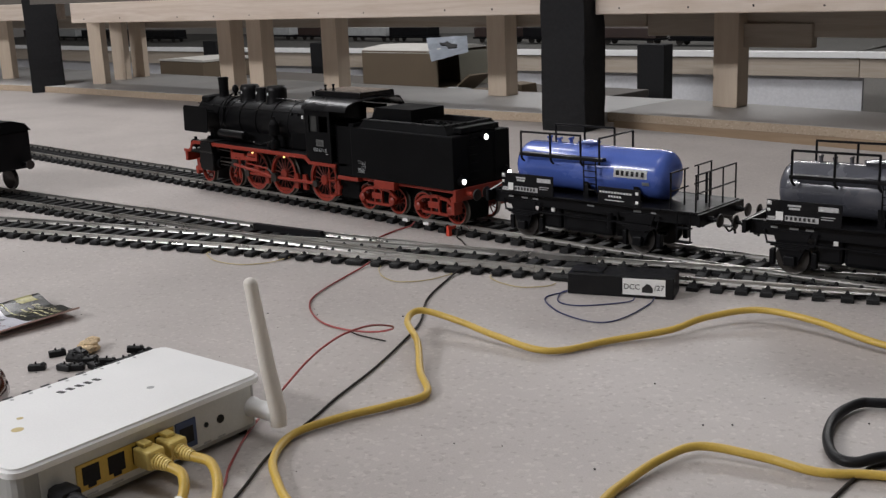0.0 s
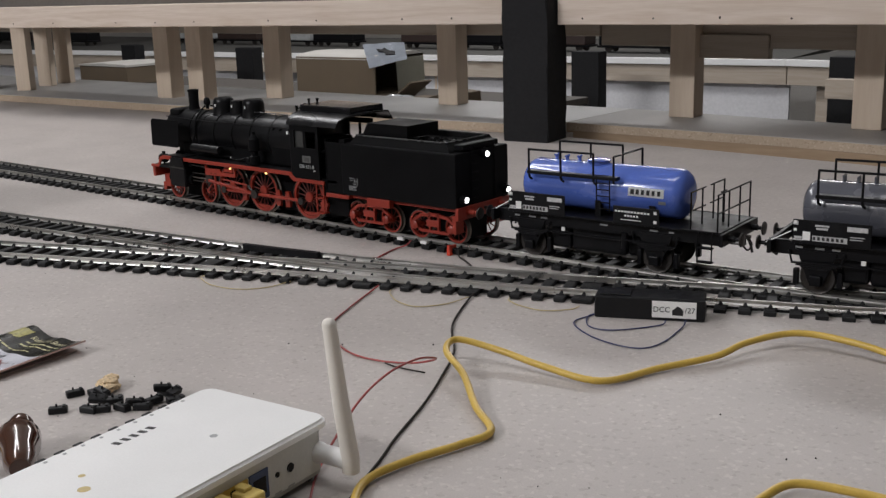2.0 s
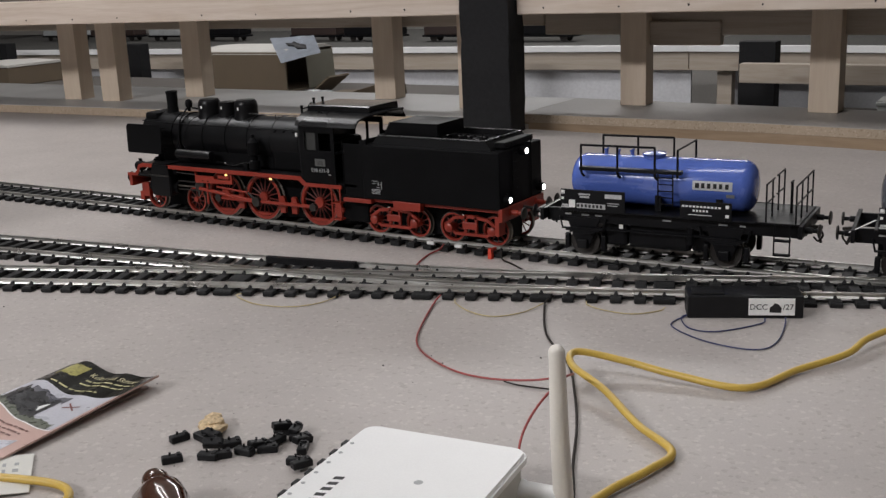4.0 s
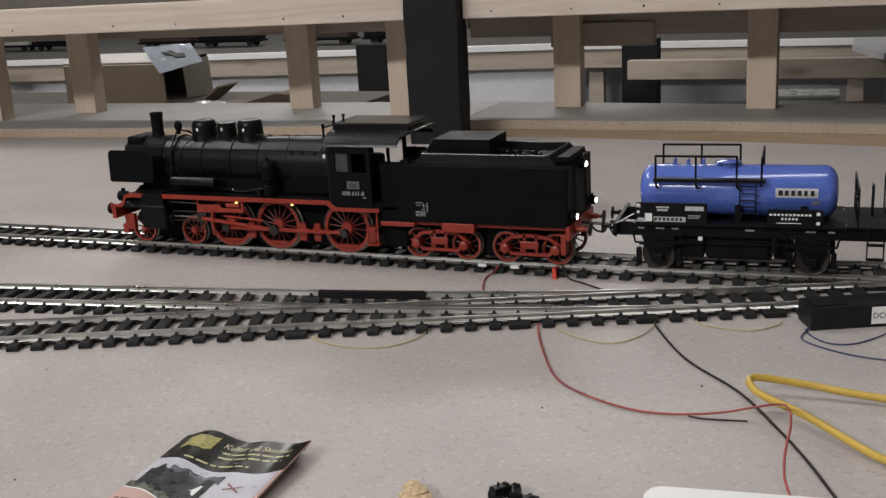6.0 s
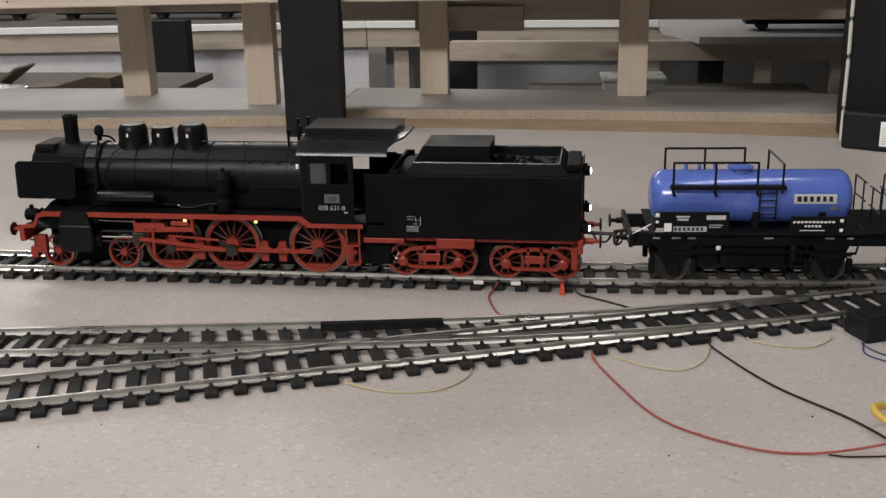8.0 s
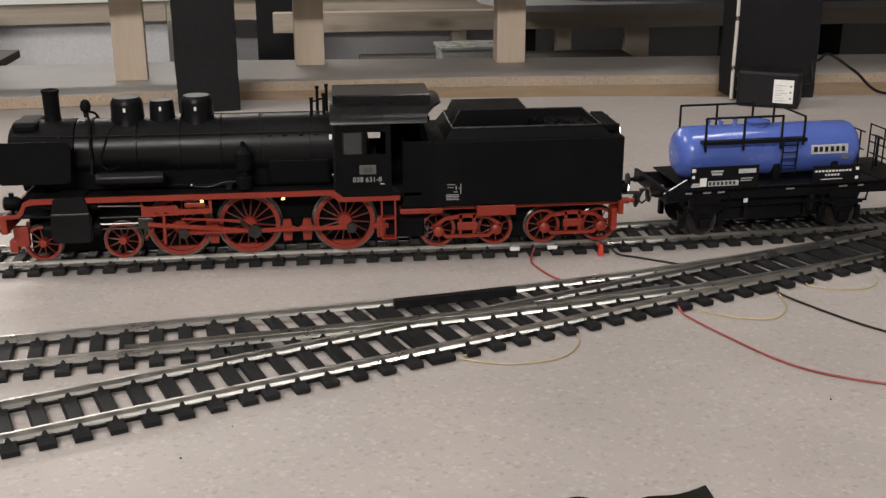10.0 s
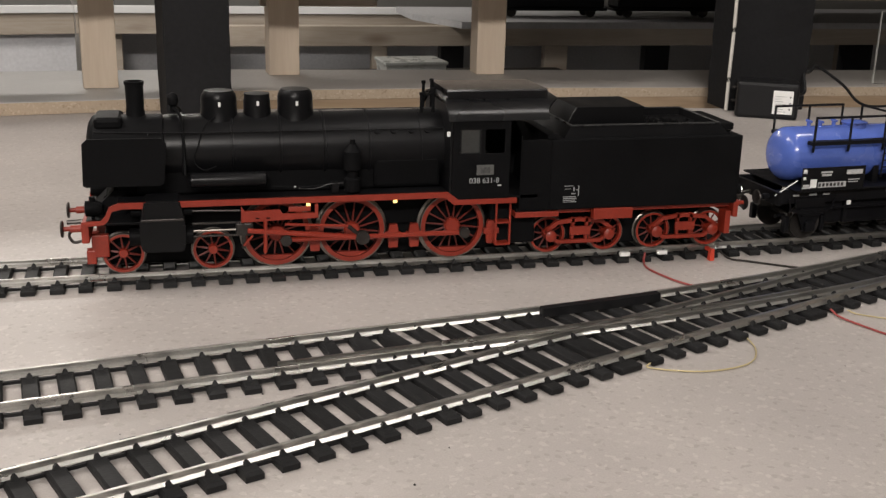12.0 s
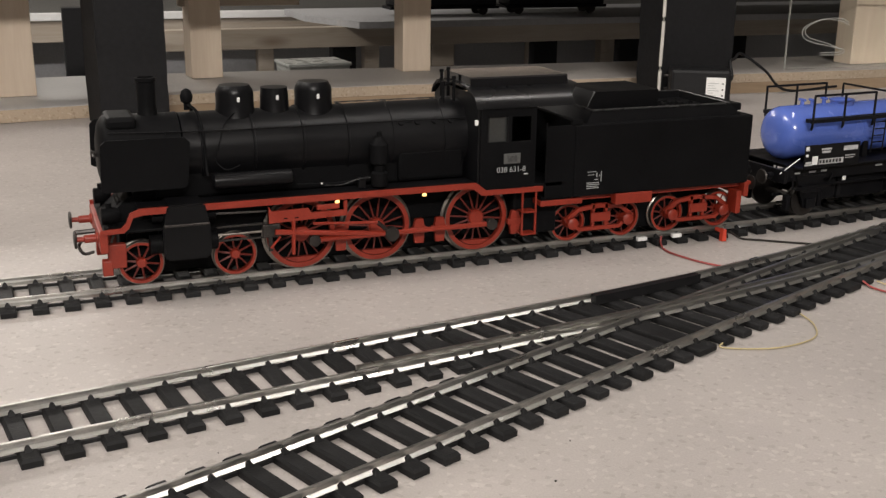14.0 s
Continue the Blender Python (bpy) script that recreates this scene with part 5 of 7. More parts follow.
            box(bm, cx - 0.005, cx + 0.005, min(s * 0.033, s * 0.0368), max(s * 0.033, s * 0.0368), 0.0245, 0.0335, 0.001)
            for k in range(4):
                box(bm, cx - 0.021 + k * 0.004, cx + 0.021 - k * 0.004, min(s * 0.0325, s * 0.0358), max(s * 0.0325, s * 0.0358), 0.0430 - k * 0.0016, 0.0444 - k * 0.0016)
            for u in (-1, 1):
                rod(bm, (cx + u * 0.0205, s * 0.0342, 0.0432), (cx + u * 0.0232, s * 0.0342, 0.0545), 0.0009, 6)
                box(bm, cx + u * 0.0185 - 0.0024, cx + u * 0.0185 + 0.0024, min(s * 0.022, s * 0.028), max(s * 0.022, s * 0.028), 0.022, 0.0365, 0.001)
            part("axle_guard", bm, WAGON_BLACK, w, "black axle guard with leaf spring")
        bm = bm_new()
        rod(bm, (cx, -0.025, RIDE + 0.0148), (cx, 0.025, RIDE + 0.0148), 0.0025, 8)
        part("axle", bm, DARK_STEEL, w)
    for s in (-1, 1):
        buffer(w, -0.0150, s * 0.0275, 0.0565, -1, WAGON_BLACK)
        buffer(w, 0.2240, s * 0.0275, 0.0565, 1, WAGON_BLACK)
    for x0, d in ((-0.0150, -1), (0.2240, 1)):
        bm = rod(bm_new(), (x0, 0, 0.0550), (x0 + d * 0.013, 0, 0.0535), 0.0016, 6)
        sweep(bm, smooth_line([(x0 + d * 0.010, 0, 0.053), (x0 + d * 0.013, 0.003, 0.046), (x0 + d * 0.009, 0.004, 0.040), (x0 + d * 0.005, 0.002, 0.044)], 5), round_section(0.001, 6))
        part("coupling", bm, DARK_STEEL, w, "dark screw coupling")
        part("brake_hose", sweep(bm_new(), smooth_line([(x0, 0.015, 0.053), (x0 + d * 0.006, 0.015, 0.046), (x0 + d * 0.010, 0.013, 0.036)], 5), round_section(0.0013, 6)), BLACK_PLASTIC, w)
    # brake platform
    for px, panel in ((0.1950, False), (0.2205, True)):
        for y in (-0.0385, -0.013, 0.013, 0.0385):
            part("railing_post", rod(bm_new(), (px, y, 0.0638), (px, y, 0.0975), 0.0008, 6), WAGON_BLACK, w)
        for z in (0.0975, 0.0805):
            part("railing_bar", rod(bm_new(), (px, -0.0393, z), (px, 0.0393 if panel else -0.006, z), 0.0008, 6), WAGON_BLACK, w)
            if not panel:
                part("railing_bar", rod(bm_new(), (px, 0.006, z), (px, 0.0393, z), 0.0008, 6), WAGON_BLACK, w)
    bm = bm_new()
    rod(bm, (0.2085, 0.004, 0.0638), (0.2085, 0.004, 0.0930), 0.0013, 8)
    rod(bm, (0.2085, -0.002, 0.0930), (0.2085, 0.010, 0.0930), 0.0008, 6)
    part("brake_stand", bm, WAGON_BLACK, w, "hand brake column with crank")
    for s in (-1, 1):
        bm = bm_new()
        for z in (0.035, 0.048):
            box(bm, 0.203, 0.217, s * 0.040 - 0.003, s * 0.040 + 0.003, z, z + 0.0012)
        for px in (0.203, 0.2165):
            rod(bm, (px, s * 0.041, 0.035), (px, s * 0.041, 0.063), 0.0007, 6)
        part("step", bm, WAGON_BLACK, w, "black hanging foot step")
    bm = bm_new()
    rod(bm, (-0.0200, -0.0390, 0.0600), (0.0010, -0.0390, 0.0720), 0.0005, 8)
    part("grab_bar", bm, WHITE_PRINT, w, "white slanting grab bar")
    return w


def curved_patch(x0, x1, z0, z1, s, r, zc):
    """A thin patch lying on the tank's flank."""
    bm = bm_new()
    rows = []
    for k in range(6):
        z = z0 + (z1 - z0) * k / 5
        y = s * math.sqrt(max(0.0, r * r - (z - zc) ** 2))
        rows.append([bm.verts.new((x, y, z)) for x in (x0, x1)])
    for a, b in zip(rows, rows[1:]):
        bm.faces.new((a[0], a[1], b[1], b[0]))
    back = bmesh.ops.solidify(bm, geom=bm.faces[:], thickness=0.00015)
    return bm


build_wagon(0.0735, BLUE, "glossy blue model tank wagon with a black underframe", "blue")
build_wagon(0.3535, GREY, "dark grey model tank wagon with white block marks", "grey")
build_wagon(0.6335, CREAM, "ivory model tank wagon with black railings", "cream")

# ---- things on the table ----


def cable(name, points, r, mat, label, category="cable", steps=8, sides=10):
    bm = bm_new()
    sweep(bm, smooth_line(points, steps), round_section(r, sides))
    return solid(name, bm, mat, label, category, smooth=True)


def build_router():
    R = thing("router", "ivory plastic network router with a cream antenna on the table", "router", pose(0.182, -0.467, 0, 0, 0, 7))
    bm = bm_new()
    outline = []
    for cx, cy, a0 in ((0.0905, -0.009, 0), (0.009, -0.009, 90), (0.009, -0.163, 180), (0.0905, -0.163, 270)):
        for k in range(5):
            a = radians(a0 + k * 22.5)
            outline.append((cx + 0.009 * math.cos(a), cy + 0.009 * math.sin(a)))
    prism(bm, outline, 0.0325, 0.0375, "xy")
    bmesh.ops.bevel(bm, geom=[e for e in bm.edges if all(v.co.z > 0.037 for v in e.verts)], offset=0.0018, segments=3, affect="EDGES")
    lid = part("top_shell", bm, ROUTER, R, "ivory top shell with small stains", smooth=True)
    bm = bm_new()
    prism(bm, [(0.003 + 0.0935 * (u / 0.0995), -0.003 + (v / 0.172) * 0.166) for u, v in outline], 0.004, 0.0325, "xy")
    part("body", bm, ROUTER_GREY, R, "grey-white lower body")
    for cx in (0.012, 0.088):
        for cy in (-0.014, -0.158):
            bm = bm_new()
            rod(bm, (cx, cy, 0), (cx, cy, 0.0042), 0.005, 12)
            part("foot", bm, BLACK_PLASTIC, R)
    # light slots along the inner edge and block marks in place of the maker's name
    for k in range(9):
        bm = bm_new()
        box(bm, -0.0004, 0.0022, -0.030 - k * 0.0125, -0.024 - k * 0.0125, 0.0352, 0.03775, 0.0003)
        part("light_slot", bm, BLACK_PLASTIC, lid)
        bm = bm_new()
        rod(bm, (0.0052, -0.027 - k * 0.0125, 0.0374), (0.0052, -0.027 - k * 0.0125, 0.0377), 0.0012, 8)
        part("icon", bm, GREY_PRINT, lid)
    for k in range(5):
        bm = bm_new()
        prism(bm, [(0.0172, -0.0680 - k * 0.0062), (0.0172, -0.0652 - k * 0.0062), (0.0222, -0.0640 - k * 0.0062), (0.0222, -0.0668 - k * 0.0062)], 0.0373, 0.03775, "xy")
        part("block_mark", bm, BLACK_PRINT, lid, "dark block mark")
    stain = material("yellow_stain", (0.58, 0.46, 0.2), 0.5, vary=0.15)
    for x, y, r in ((0.050, -0.138, 0.0035), (0.036, -0.128, 0.002), (0.060, -0.056, 0.0024)):
        bm = bm_new()
        turned(bm, [(r, 0.03752), (r * 0.8, 0.03768)], (x, y, 0), "z", 14)
        part("stain", bm, stain if y < -0.1 else GREY_PRINT, lid, "small stain")
    # port panel on the long side
    bm = bm_new()
    box(bm, 0.0950, 0.0972, -0.1555, -0.010, 0.0065, 0.0315, 0.0004)
    panel = part("port_panel", bm, material("pale_grey_panel", (0.6, 0.6, 0.57), 0.5, vary=0.06), R, "pale grey port panel")
    bm = bm_new()
    box(bm, 0.0968, 0.0980, -0.1350, -0.0700, 0.0105, 0.0262, 0.0005)
    lan = part("lan_block", bm, YELLOW, panel, "yellow network port block")
    for y in (-0.0785, -0.0940, -0.1100, -0.1262):
        bm = bm_new()
        box(bm, 0.0975, 0.0984, y - 0.0054, y + 0.0054, 0.0138, 0.0242, 0.0003)
        box(bm, 0.0975, 0.0984, y - 0.0026, y + 0.0026, 0.0116, 0.0140, 0.0003)
        part("socket", bm, BLACK_PLASTIC, lan, "dark network socket")
    bm = bm_new()
    box(bm, 0.0968, 0.0980, -0.0690, -0.0540, 0.0090, 0.0265, 0.0005)
    blue = part("blue_socket", bm, material("blue_socket_plastic", (0.045, 0.07, 0.15), 0.45), panel, "blue uplink socket")
    bm = bm_new()
    box(bm, 0.0976, 0.0984, -0.0664, -0.0566, 0.0125, 0.0225, 0.0003)
    part("opening", bm, BLACK_PLASTIC, blue)
    # tiny printed marks under the sockets and buttons
    for y, wd in ((-0.1262, 0.007), (-0.1100, 0.007), (-0.0615, 0.006), (-0.0465, 0.0055), (-0.0355, 0.0055)):
        bm = bm_new()
        box(bm, 0.0970, 0.0974, y - wd / 2, y + wd / 2, 0.0070, 0.0081)
        part("port_mark", bm, GREY_PRINT, panel)
    for k in range(7):
        bm = bm_new()
        box(bm, 0.020 + k * 0.009, 0.0235 + k * 0.009, -0.1706, -0.1694, 0.008, 0.029, 0.0003)
        part("vent_rib", bm, ROUTER_GREY, R)
    for y, r in ((-0.0465, 0.0016), (-0.0355, 0.0027)):
        bm = bm_new()
        rod(bm, (0.0965, y, 0.0185), (0.0978, y, 0.0185), r, 12)
        part("button", bm, BLACK_PLASTIC, panel)
    bm = bm_new()
    rod(bm, (0.0965, -0.1475, 0.016), (0.0985, -0.1475, 0.016), 0.0052, 14)
    part("power_socket", bm, BLACK_PLASTIC, panel)
    # antenna on its hinge
    bm = bm_new()
    turned(bm, [(0.0064, 0.0965), (0.0064, 0.0985), (0.0056, 0.0995), (0.0056, 0.1170), (0.0048, 0.1185)], (0, -0.010, 0.0175), "x", 18)
    hinge = part("antenna_hinge", bm, ROUTER, R, "white round antenna hinge", smooth=True)
    bm = bm_new()
    line = [Vector((0.1205, -0.010, 0.0105)), Vector((0.1205, -0.0100, 0.020)), Vector((0.1215, -0.0170, 0.055)), Vector((0.1235, -0.0252, 0.100)), Vector((0.12365, -0.0260, 0.1045)), Vector((0.1237, -0.0262, 0.1058)), Vector((0.12375, -0.0263, 0.1070)), Vector((0.1238, -0.0264, 0.1077)), Vector((0.1238, -0.0264, 0.1079))]
    radii = [0.0050, 0.0054, 0.0048, 0.0041, 0.0041, 0.0037, 0.0029, 0.0017, 0.0006]
    rings = [[bm.verts.new(p + Vector((r * math.cos(2 * math.pi * k / 16), r * math.sin(2 * math.pi * k / 16), 0))) for k in range(16)] for p, r in zip(line, radii)]
    for a, b in zip(rings, rings[1:]):
        for k in range(16):
            bm.faces.new((a[k], a[(k + 1) % 16], b[(k + 1) % 16], b[k]))
    bm.faces.new(rings[0][::-1])
    bm.faces.new(rings[-1])
    part("antenna", bm, ANTENNA, hinge, "cream rod antenna", smooth=True)
    return R


build_router()


def build_plug(y, tail, label):
    """A moulded network plug with ribbed boot and its cable."""
    P = thing("network_cable", label, "network cable", pose(0.182, -0.467, 0, 0, 0, 7), group="network cables at the router")
    bm = bm_new()
    box(bm, 0.0985, 0.1130, y - 0.0060, y + 0.0060, 0.0130, 0.0245, 0.0016)
    box(bm, 0.0985, 0.1060, y - 0.0030, y + 0.0030, 0.0245, 0.0268, 0.0006)
    plug = part("plug", bm, PALE_YELLOW, P, "moulded pale yellow plug")
    profile = [(0.0046, 0.1125)]
    for k in range(5):
        profile += [(0.0047 - k * 0.0003, 0.1132 + k * 0.0021), (0.0047 - k * 0.0003, 0.1144 + k * 0.0021), (0.0038 - k * 0.0002, 0.1146 + k * 0.0021), (0.0038 - k * 0.0002, 0.1152 + k * 0.0021)]
    bm = turned(bm_new(), profile + [(0.0029, 0.1240)], (0, y, 0.0176), "x", 14)
    part("boot", bm, PALE_YELLOW, plug, "ribbed strain relief", smooth=True)
    bm = bm_new()
    sweep(bm, smooth_line([(0.1220, y, 0.0172), *tail], 8), round_section(0.0029, 10))
    part("cord", bm, YELLOW, P, "yellow cable", smooth=True)
    return P


build_plug(-0.0785, [(0.137, -0.0765, 0.0155), (0.155, -0.088, 0.010), (0.170, -0.108, 0.0045), (0.185, -0.14, 0.0032), (0.2, -0.2, 0.0032)], "yellow network cable plugged into the router")
white_tie = build_plug(-0.0940, [(0.134, -0.094, 0.0145), (0.147, -0.106, 0.009), (0.155, -0.125, 0.0045), (0.160, -0.16, 0.0032), (0.165, -0.21, 0.0032)], "yellow network cable with a white tape flag")
bm = bm_new()
rod(bm, (0.1475, -0.1075, 0.0088), (0.1535, -0.121, 0.0058), 0.0035, 12)
part("tape_flag", bm, WHITE_PRINT, white_tie, "white tape flag")
cable("power_cable", [(0.309, -0.6118, 0.0155), (0.316, -0.6135, 0.0140), (0.323, -0.620, 0.0105), (0.333, -0.64, 0.005), (0.345, -0.70, 0.0036)], 0.0034, BLACK_PLASTIC, "black power lead plugged into the router", "power lead")

power = bpy.data.objects["power_cable"]
bm = bm_new()
box(bm, 0.0988, 0.1130, -0.1535, -0.1415, 0.0100, 0.0220, 0.0018)
turned(bm, [(0.0052, 0.1128), (0.0048, 0.1180), (0.0040, 0.1250), (0.0034, 0.1290)], (0, -0.1475, 0.016), "x", 16)
plug = part("plug", bm, BLACK_PLASTIC, power, "black moulded power plug", smooth=True)
plug.matrix_basis = pose(0.182, -0.467, 0, 0, 0, 7)
cable("network_cable", [(0.78, -0.10, 0.0032), (0.62, -0.095, 0.0032), (0.5123, -0.088, 0.006), (0.455, -0.078, 0.010), (0.410, -0.082, 0.011), (0.386, -0.118, 0.009), (0.377, -0.152, 0.006), (0.352, -0.193, 0.0034),
                        (0.331, -0.240, 0.0034), (0.283, -0.244, 0.006), (0.245, -0.244, 0.010), (0.2125, -0.2545, 0.0155), (0.2185, -0.2755, 0.0135), (0.252, -0.297, 0.009), (0.290, -0.331, 0.0045), (0.322, -0.356, 0.0034),
                        (0.319, -0.385, 0.0034), (0.309, -0.420, 0.0034), (0.307, -0.455, 0.0034), (0.327, -0.485, 0.0034), (0.360, -0.505, 0.0034), (0.41, -0.53, 0.0034), (0.47, -0.60, 0.0034)],
      0.0026, YELLOW, "long yellow network cable winding over the table", "network cable")
cable("network_cable", [(0.80, -0.20, 0.0032), (0.66, -0.262, 0.0032), (0.5987, -0.283, 0.0032), (0.5706, -0.302, 0.0036), (0.540, -0.307, 0.005), (0.507, -0.318, 0.006), (0.4985, -0.344, 0.005), (0.4984, -0.377, 0.0034), (0.502, -0.402, 0.0032), (0.52, -0.47, 0.0032), (0.55, -0.56, 0.0032)],
      0.0026, YELLOW, "second yellow network cable with printed sheath", "network cable")
cable("network_cable", [(-0.16, -0.62, 0.0032), (-0.09, -0.598, 0.0032), (-0.0465, -0.586, 0.0040), (-0.011, -0.5695, 0.0042), (0.028, -0.5600, 0.0034), (0.048, -0.578, 0.0032), (0.055, -0.62, 0.0032), (0.06, -0.70, 0.0032)],
      0.0026, YELLOW, "yellow network cable lying across the paper card", "network cable")
cable("power_cable", [(0.75, -0.13, 0.0042), (0.62, -0.150, 0.0042), (0.5574, -0.1874, 0.0042), (0.5448, -0.199, 0.0042), (0.5436, -0.2257, 0.0042), (0.553, -0.2561, 0.0042), (0.5676, -0.2785, 0.0042), (0.581, -0.281, 0.0050), (0.594, -0.266, 0.007), (0.63, -0.235, 0.0042), (0.72, -0.20, 0.0042)],
      0.0031, BLACK_PLASTIC, "thick black cable curled in a loop", "cable")
cable("thin_wire", [(0.62, -0.20, 0.0012), (0.5905, -0.2638, 0.0012), (0.5863, -0.2813, 0.0012), (0.5883, -0.325, 0.0012), (0.60, -0.42, 0.0012)], 0.0011, DARK_WIRE, "thin dark wire on the table", "wire")

cable("red_wire", [(0.028, -0.148, 0.004), (0.0305, -0.1615, 0.0015), (0.048, -0.205, 0.0012), (0.0700, -0.250, 0.0012), (0.0950, -0.2755, 0.0012), (0.1335, -0.2950, 0.0012), (0.1650, -0.2973, 0.0014), (0.1960, -0.2925, 0.0040), (0.220, -0.294, 0.0115), (0.2345, -0.3074, 0.0204),
                   (0.2421, -0.3333, 0.0290), (0.2453, -0.3600, 0.0305), (0.2446, -0.3776, 0.0262), (0.2447, -0.3928, 0.0200), (0.2480, -0.4080, 0.0140), (0.2620, -0.4420, 0.0045), (0.2816, -0.4723, 0.0012), (0.3114, -0.505, 0.0012), (0.3387, -0.5327, 0.0012), (0.37, -0.6, 0.0012)],
      0.0008, RED_WIRE, "thin red feeder wire looping up from the table", "wire")
cable("black_wire", [(0.120, -0.118, 0.004), (0.1225, -0.1295, 0.0015), (0.157, -0.194, 0.0012), (0.2012, -0.246, 0.0012), (0.228, -0.292, 0.0012), (0.2535, -0.342, 0.0012), (0.2765, -0.396, 0.0012), (0.2907, -0.425, 0.0012), (0.315, -0.478, 0.0012), (0.3477, -0.5263, 0.0012), (0.39, -0.6, 0.0012)],
      0.0009, DARK_WIRE, "thin dark feeder wire from the track", "wire")
# short thin dark line on the table, below the rising red wire
cable("black_wire", [(0.176, -0.2978, 0.0014), (0.186, -0.2985, 0.0010), (0.200, -0.2972, 0.0010), (0.214, -0.2955, 0.0012)], 0.0006, DARK_WIRE, "short thin dark line beside the red wire", "wire")
for pts in ([(-0.142, -0.214, 0.003), (-0.149, -0.2200, 0.0012), (-0.1167, -0.2317, 0.001), (-0.0822, -0.2258, 0.001), (-0.0642, -0.2043, 0.001), (-0.0600, -0.180, 0.002)],
            [(0.043, -0.147, 0.002), (0.0485, -0.1545, 0.001), (0.0716, -0.1693, 0.001), (0.0961, -0.1721, 0.001), (0.1131, -0.1517, 0.001), (0.1190, -0.125, 0.002)],
            [(0.1500, -0.104, 0.002), (0.1545, -0.1105, 0.001), (0.1736, -0.1178, 0.001), (0.1978, -0.1175, 0.001), (0.2146, -0.1005, 0.001), (0.217, -0.092, 0.002)]):
    cable("feeder_wire", pts, 0.00055, YELLOW_WIRE, "fine pale yellow wire looping beside the sleepers", "wire", sides=6)
for pts in ([(0.246, -0.098, 0.004), (0.2390, -0.1060, 0.0012), (0.2370, -0.1310, 0.001), (0.2665, -0.1527, 0.001), (0.2979, -0.1602, 0.001), (0.3176, -0.1544, 0.001), (0.3225, -0.1316, 0.001), (0.3171, -0.0923, 0.001), (0.314, -0.080, 0.003)],
            [(0.246, -0.100, 0.003), (0.2376, -0.1090, 0.0012), (0.2528, -0.1320, 0.001), (0.2747, -0.1302, 0.001), (0.2990, -0.0980, 0.001), (0.300, -0.088, 0.003)]):
    cable("blue_wire", pts, 0.0006, BLUE_WIRE, "fine dark blue wire at the decoder box", "wire", sides=6)
cable("rail_wire", [(-0.058, -0.004, 0.008), (-0.0610, -0.0090, 0.003), (-0.0640, -0.0250, 0.0012), (-0.0560, -0.0560, 0.0012), (-0.046, -0.078, 0.002)], 0.0009, RED_WIRE, "dark red wire clipped to the rail", "wire", sides=6)
cable("rail_wire", [(0.010, -0.005, 0.007), (0.0165, -0.0130, 0.002), (0.0310, -0.0210, 0.0012), (0.0575, -0.0400, 0.0012), (0.072, -0.052, 0.002)], 0.0009, DARK_WIRE, "dark wire running from the rail", "wire", sides=6)


def small_box(name, x, y, z0, sx, sy, sz, mat, label, category, turn=0.0, bevel=0.0006):
    bm = bm_new()
    box(bm, -sx / 2, sx / 2, -sy / 2, sy / 2, z0, z0 + sz, bevel)
    return solid(name, bm, mat, label, category, at=pose(x, y, 0, 0, 0, turn))


bm = bm_new()
prism(bm, [(-0.002, 0.0002), (0.0025, 0.0002), (0.0018, 0.0105), (-0.0012, 0.0112)], -0.0115, -0.0070)
box(bm, -0.0012, 0.0016, -0.0095, 0.0010, 0.0070, 0.0100, 0.0004)
solid("rail_marker", bm, material("red_plastic", (0.62, 0.06, 0.03), 0.4), "small red plastic marker clipped to the track", "marker", at=pose(0.0005, 0, 0))
small_box("rail_joiner", -0.0755, -0.0015, 0.0053, 0.009, 0.004, 0.0035, WHITE_PRINT, "small white insulating rail joiner", "rail joiner")
small_box("rail_joiner", -0.0415, -0.0015, 0.0053, 0.009, 0.004, 0.0035, WHITE_PRINT, "small white insulating rail joiner", "rail joiner")

# decoder box beside the siding
D = thing("decoder_box", "black plastic decoder box with a white label beside the siding", "decoder", pose(0.2414, -0.1060, 0, 0, 0, 24.3))
bm = bm_new()
box(bm, 0, 0.092, 0, 0.030, 0.0, 0.0190, 0.0012)
box(bm, 0.004, 0.030, 0.004, 0.026, 0.019, 0.0202, 0.0004)
case = part("case", bm, BLACK_PLASTIC, D, "black plastic case")
bm = bm_new()
box(bm, 0.0485, 0.0850, -0.0006, -0.0002, 0.0028, 0.0172, 0.0002)
label_plate = part("label", bm, WHITE_PRINT, D, "white paper label")
words("letters", "DCC", 0.0066, pose(0.0565, -0.0008, 0.0098, 90), BLACK_PRINT, label_plate)
words("letters", "/27", 0.0066, pose(0.0798, -0.0008, 0.0098, 90), BLACK_PRINT, label_plate)
bm = bm_new()
prism(bm, [(0.0652, 0.0055), (0.0742, 0.0052), (0.0745, 0.0092), (0.0722, 0.0122), (0.0692, 0.0132), (0.0675, 0.0112), (0.0652, 0.0095)], -0.0009, -0.0006)
part("emblem", bm, BLACK_PRINT, label_plate)

# loose black plastic connectors


def build_connector():
    C = thing("track_connector", "loose black plastic track connector lying on the table", "connector", group="loose track connectors")
    bm = bm_new()
    box(bm, -0.0064, 0.0064, -0.0031, 0.0031, 0.0, 0.0046, 0.0009)
    part("body", bm, BLACK_PLASTIC, C)
    bm = bm_new()
    rod(bm, (-0.001, 0.001, 0.0044), (-0.001, 0.001, 0.0064), 0.0007, 8)
    part("pin", bm, BLACK_PLASTIC, C)
    bm = bm_new()
    box(bm, 0.0030, 0.0054, -0.0021, 0.0021, 0.0044, 0.0056, 0.0004)
    part("lug", bm, BLACK_PLASTIC, C)
    return C


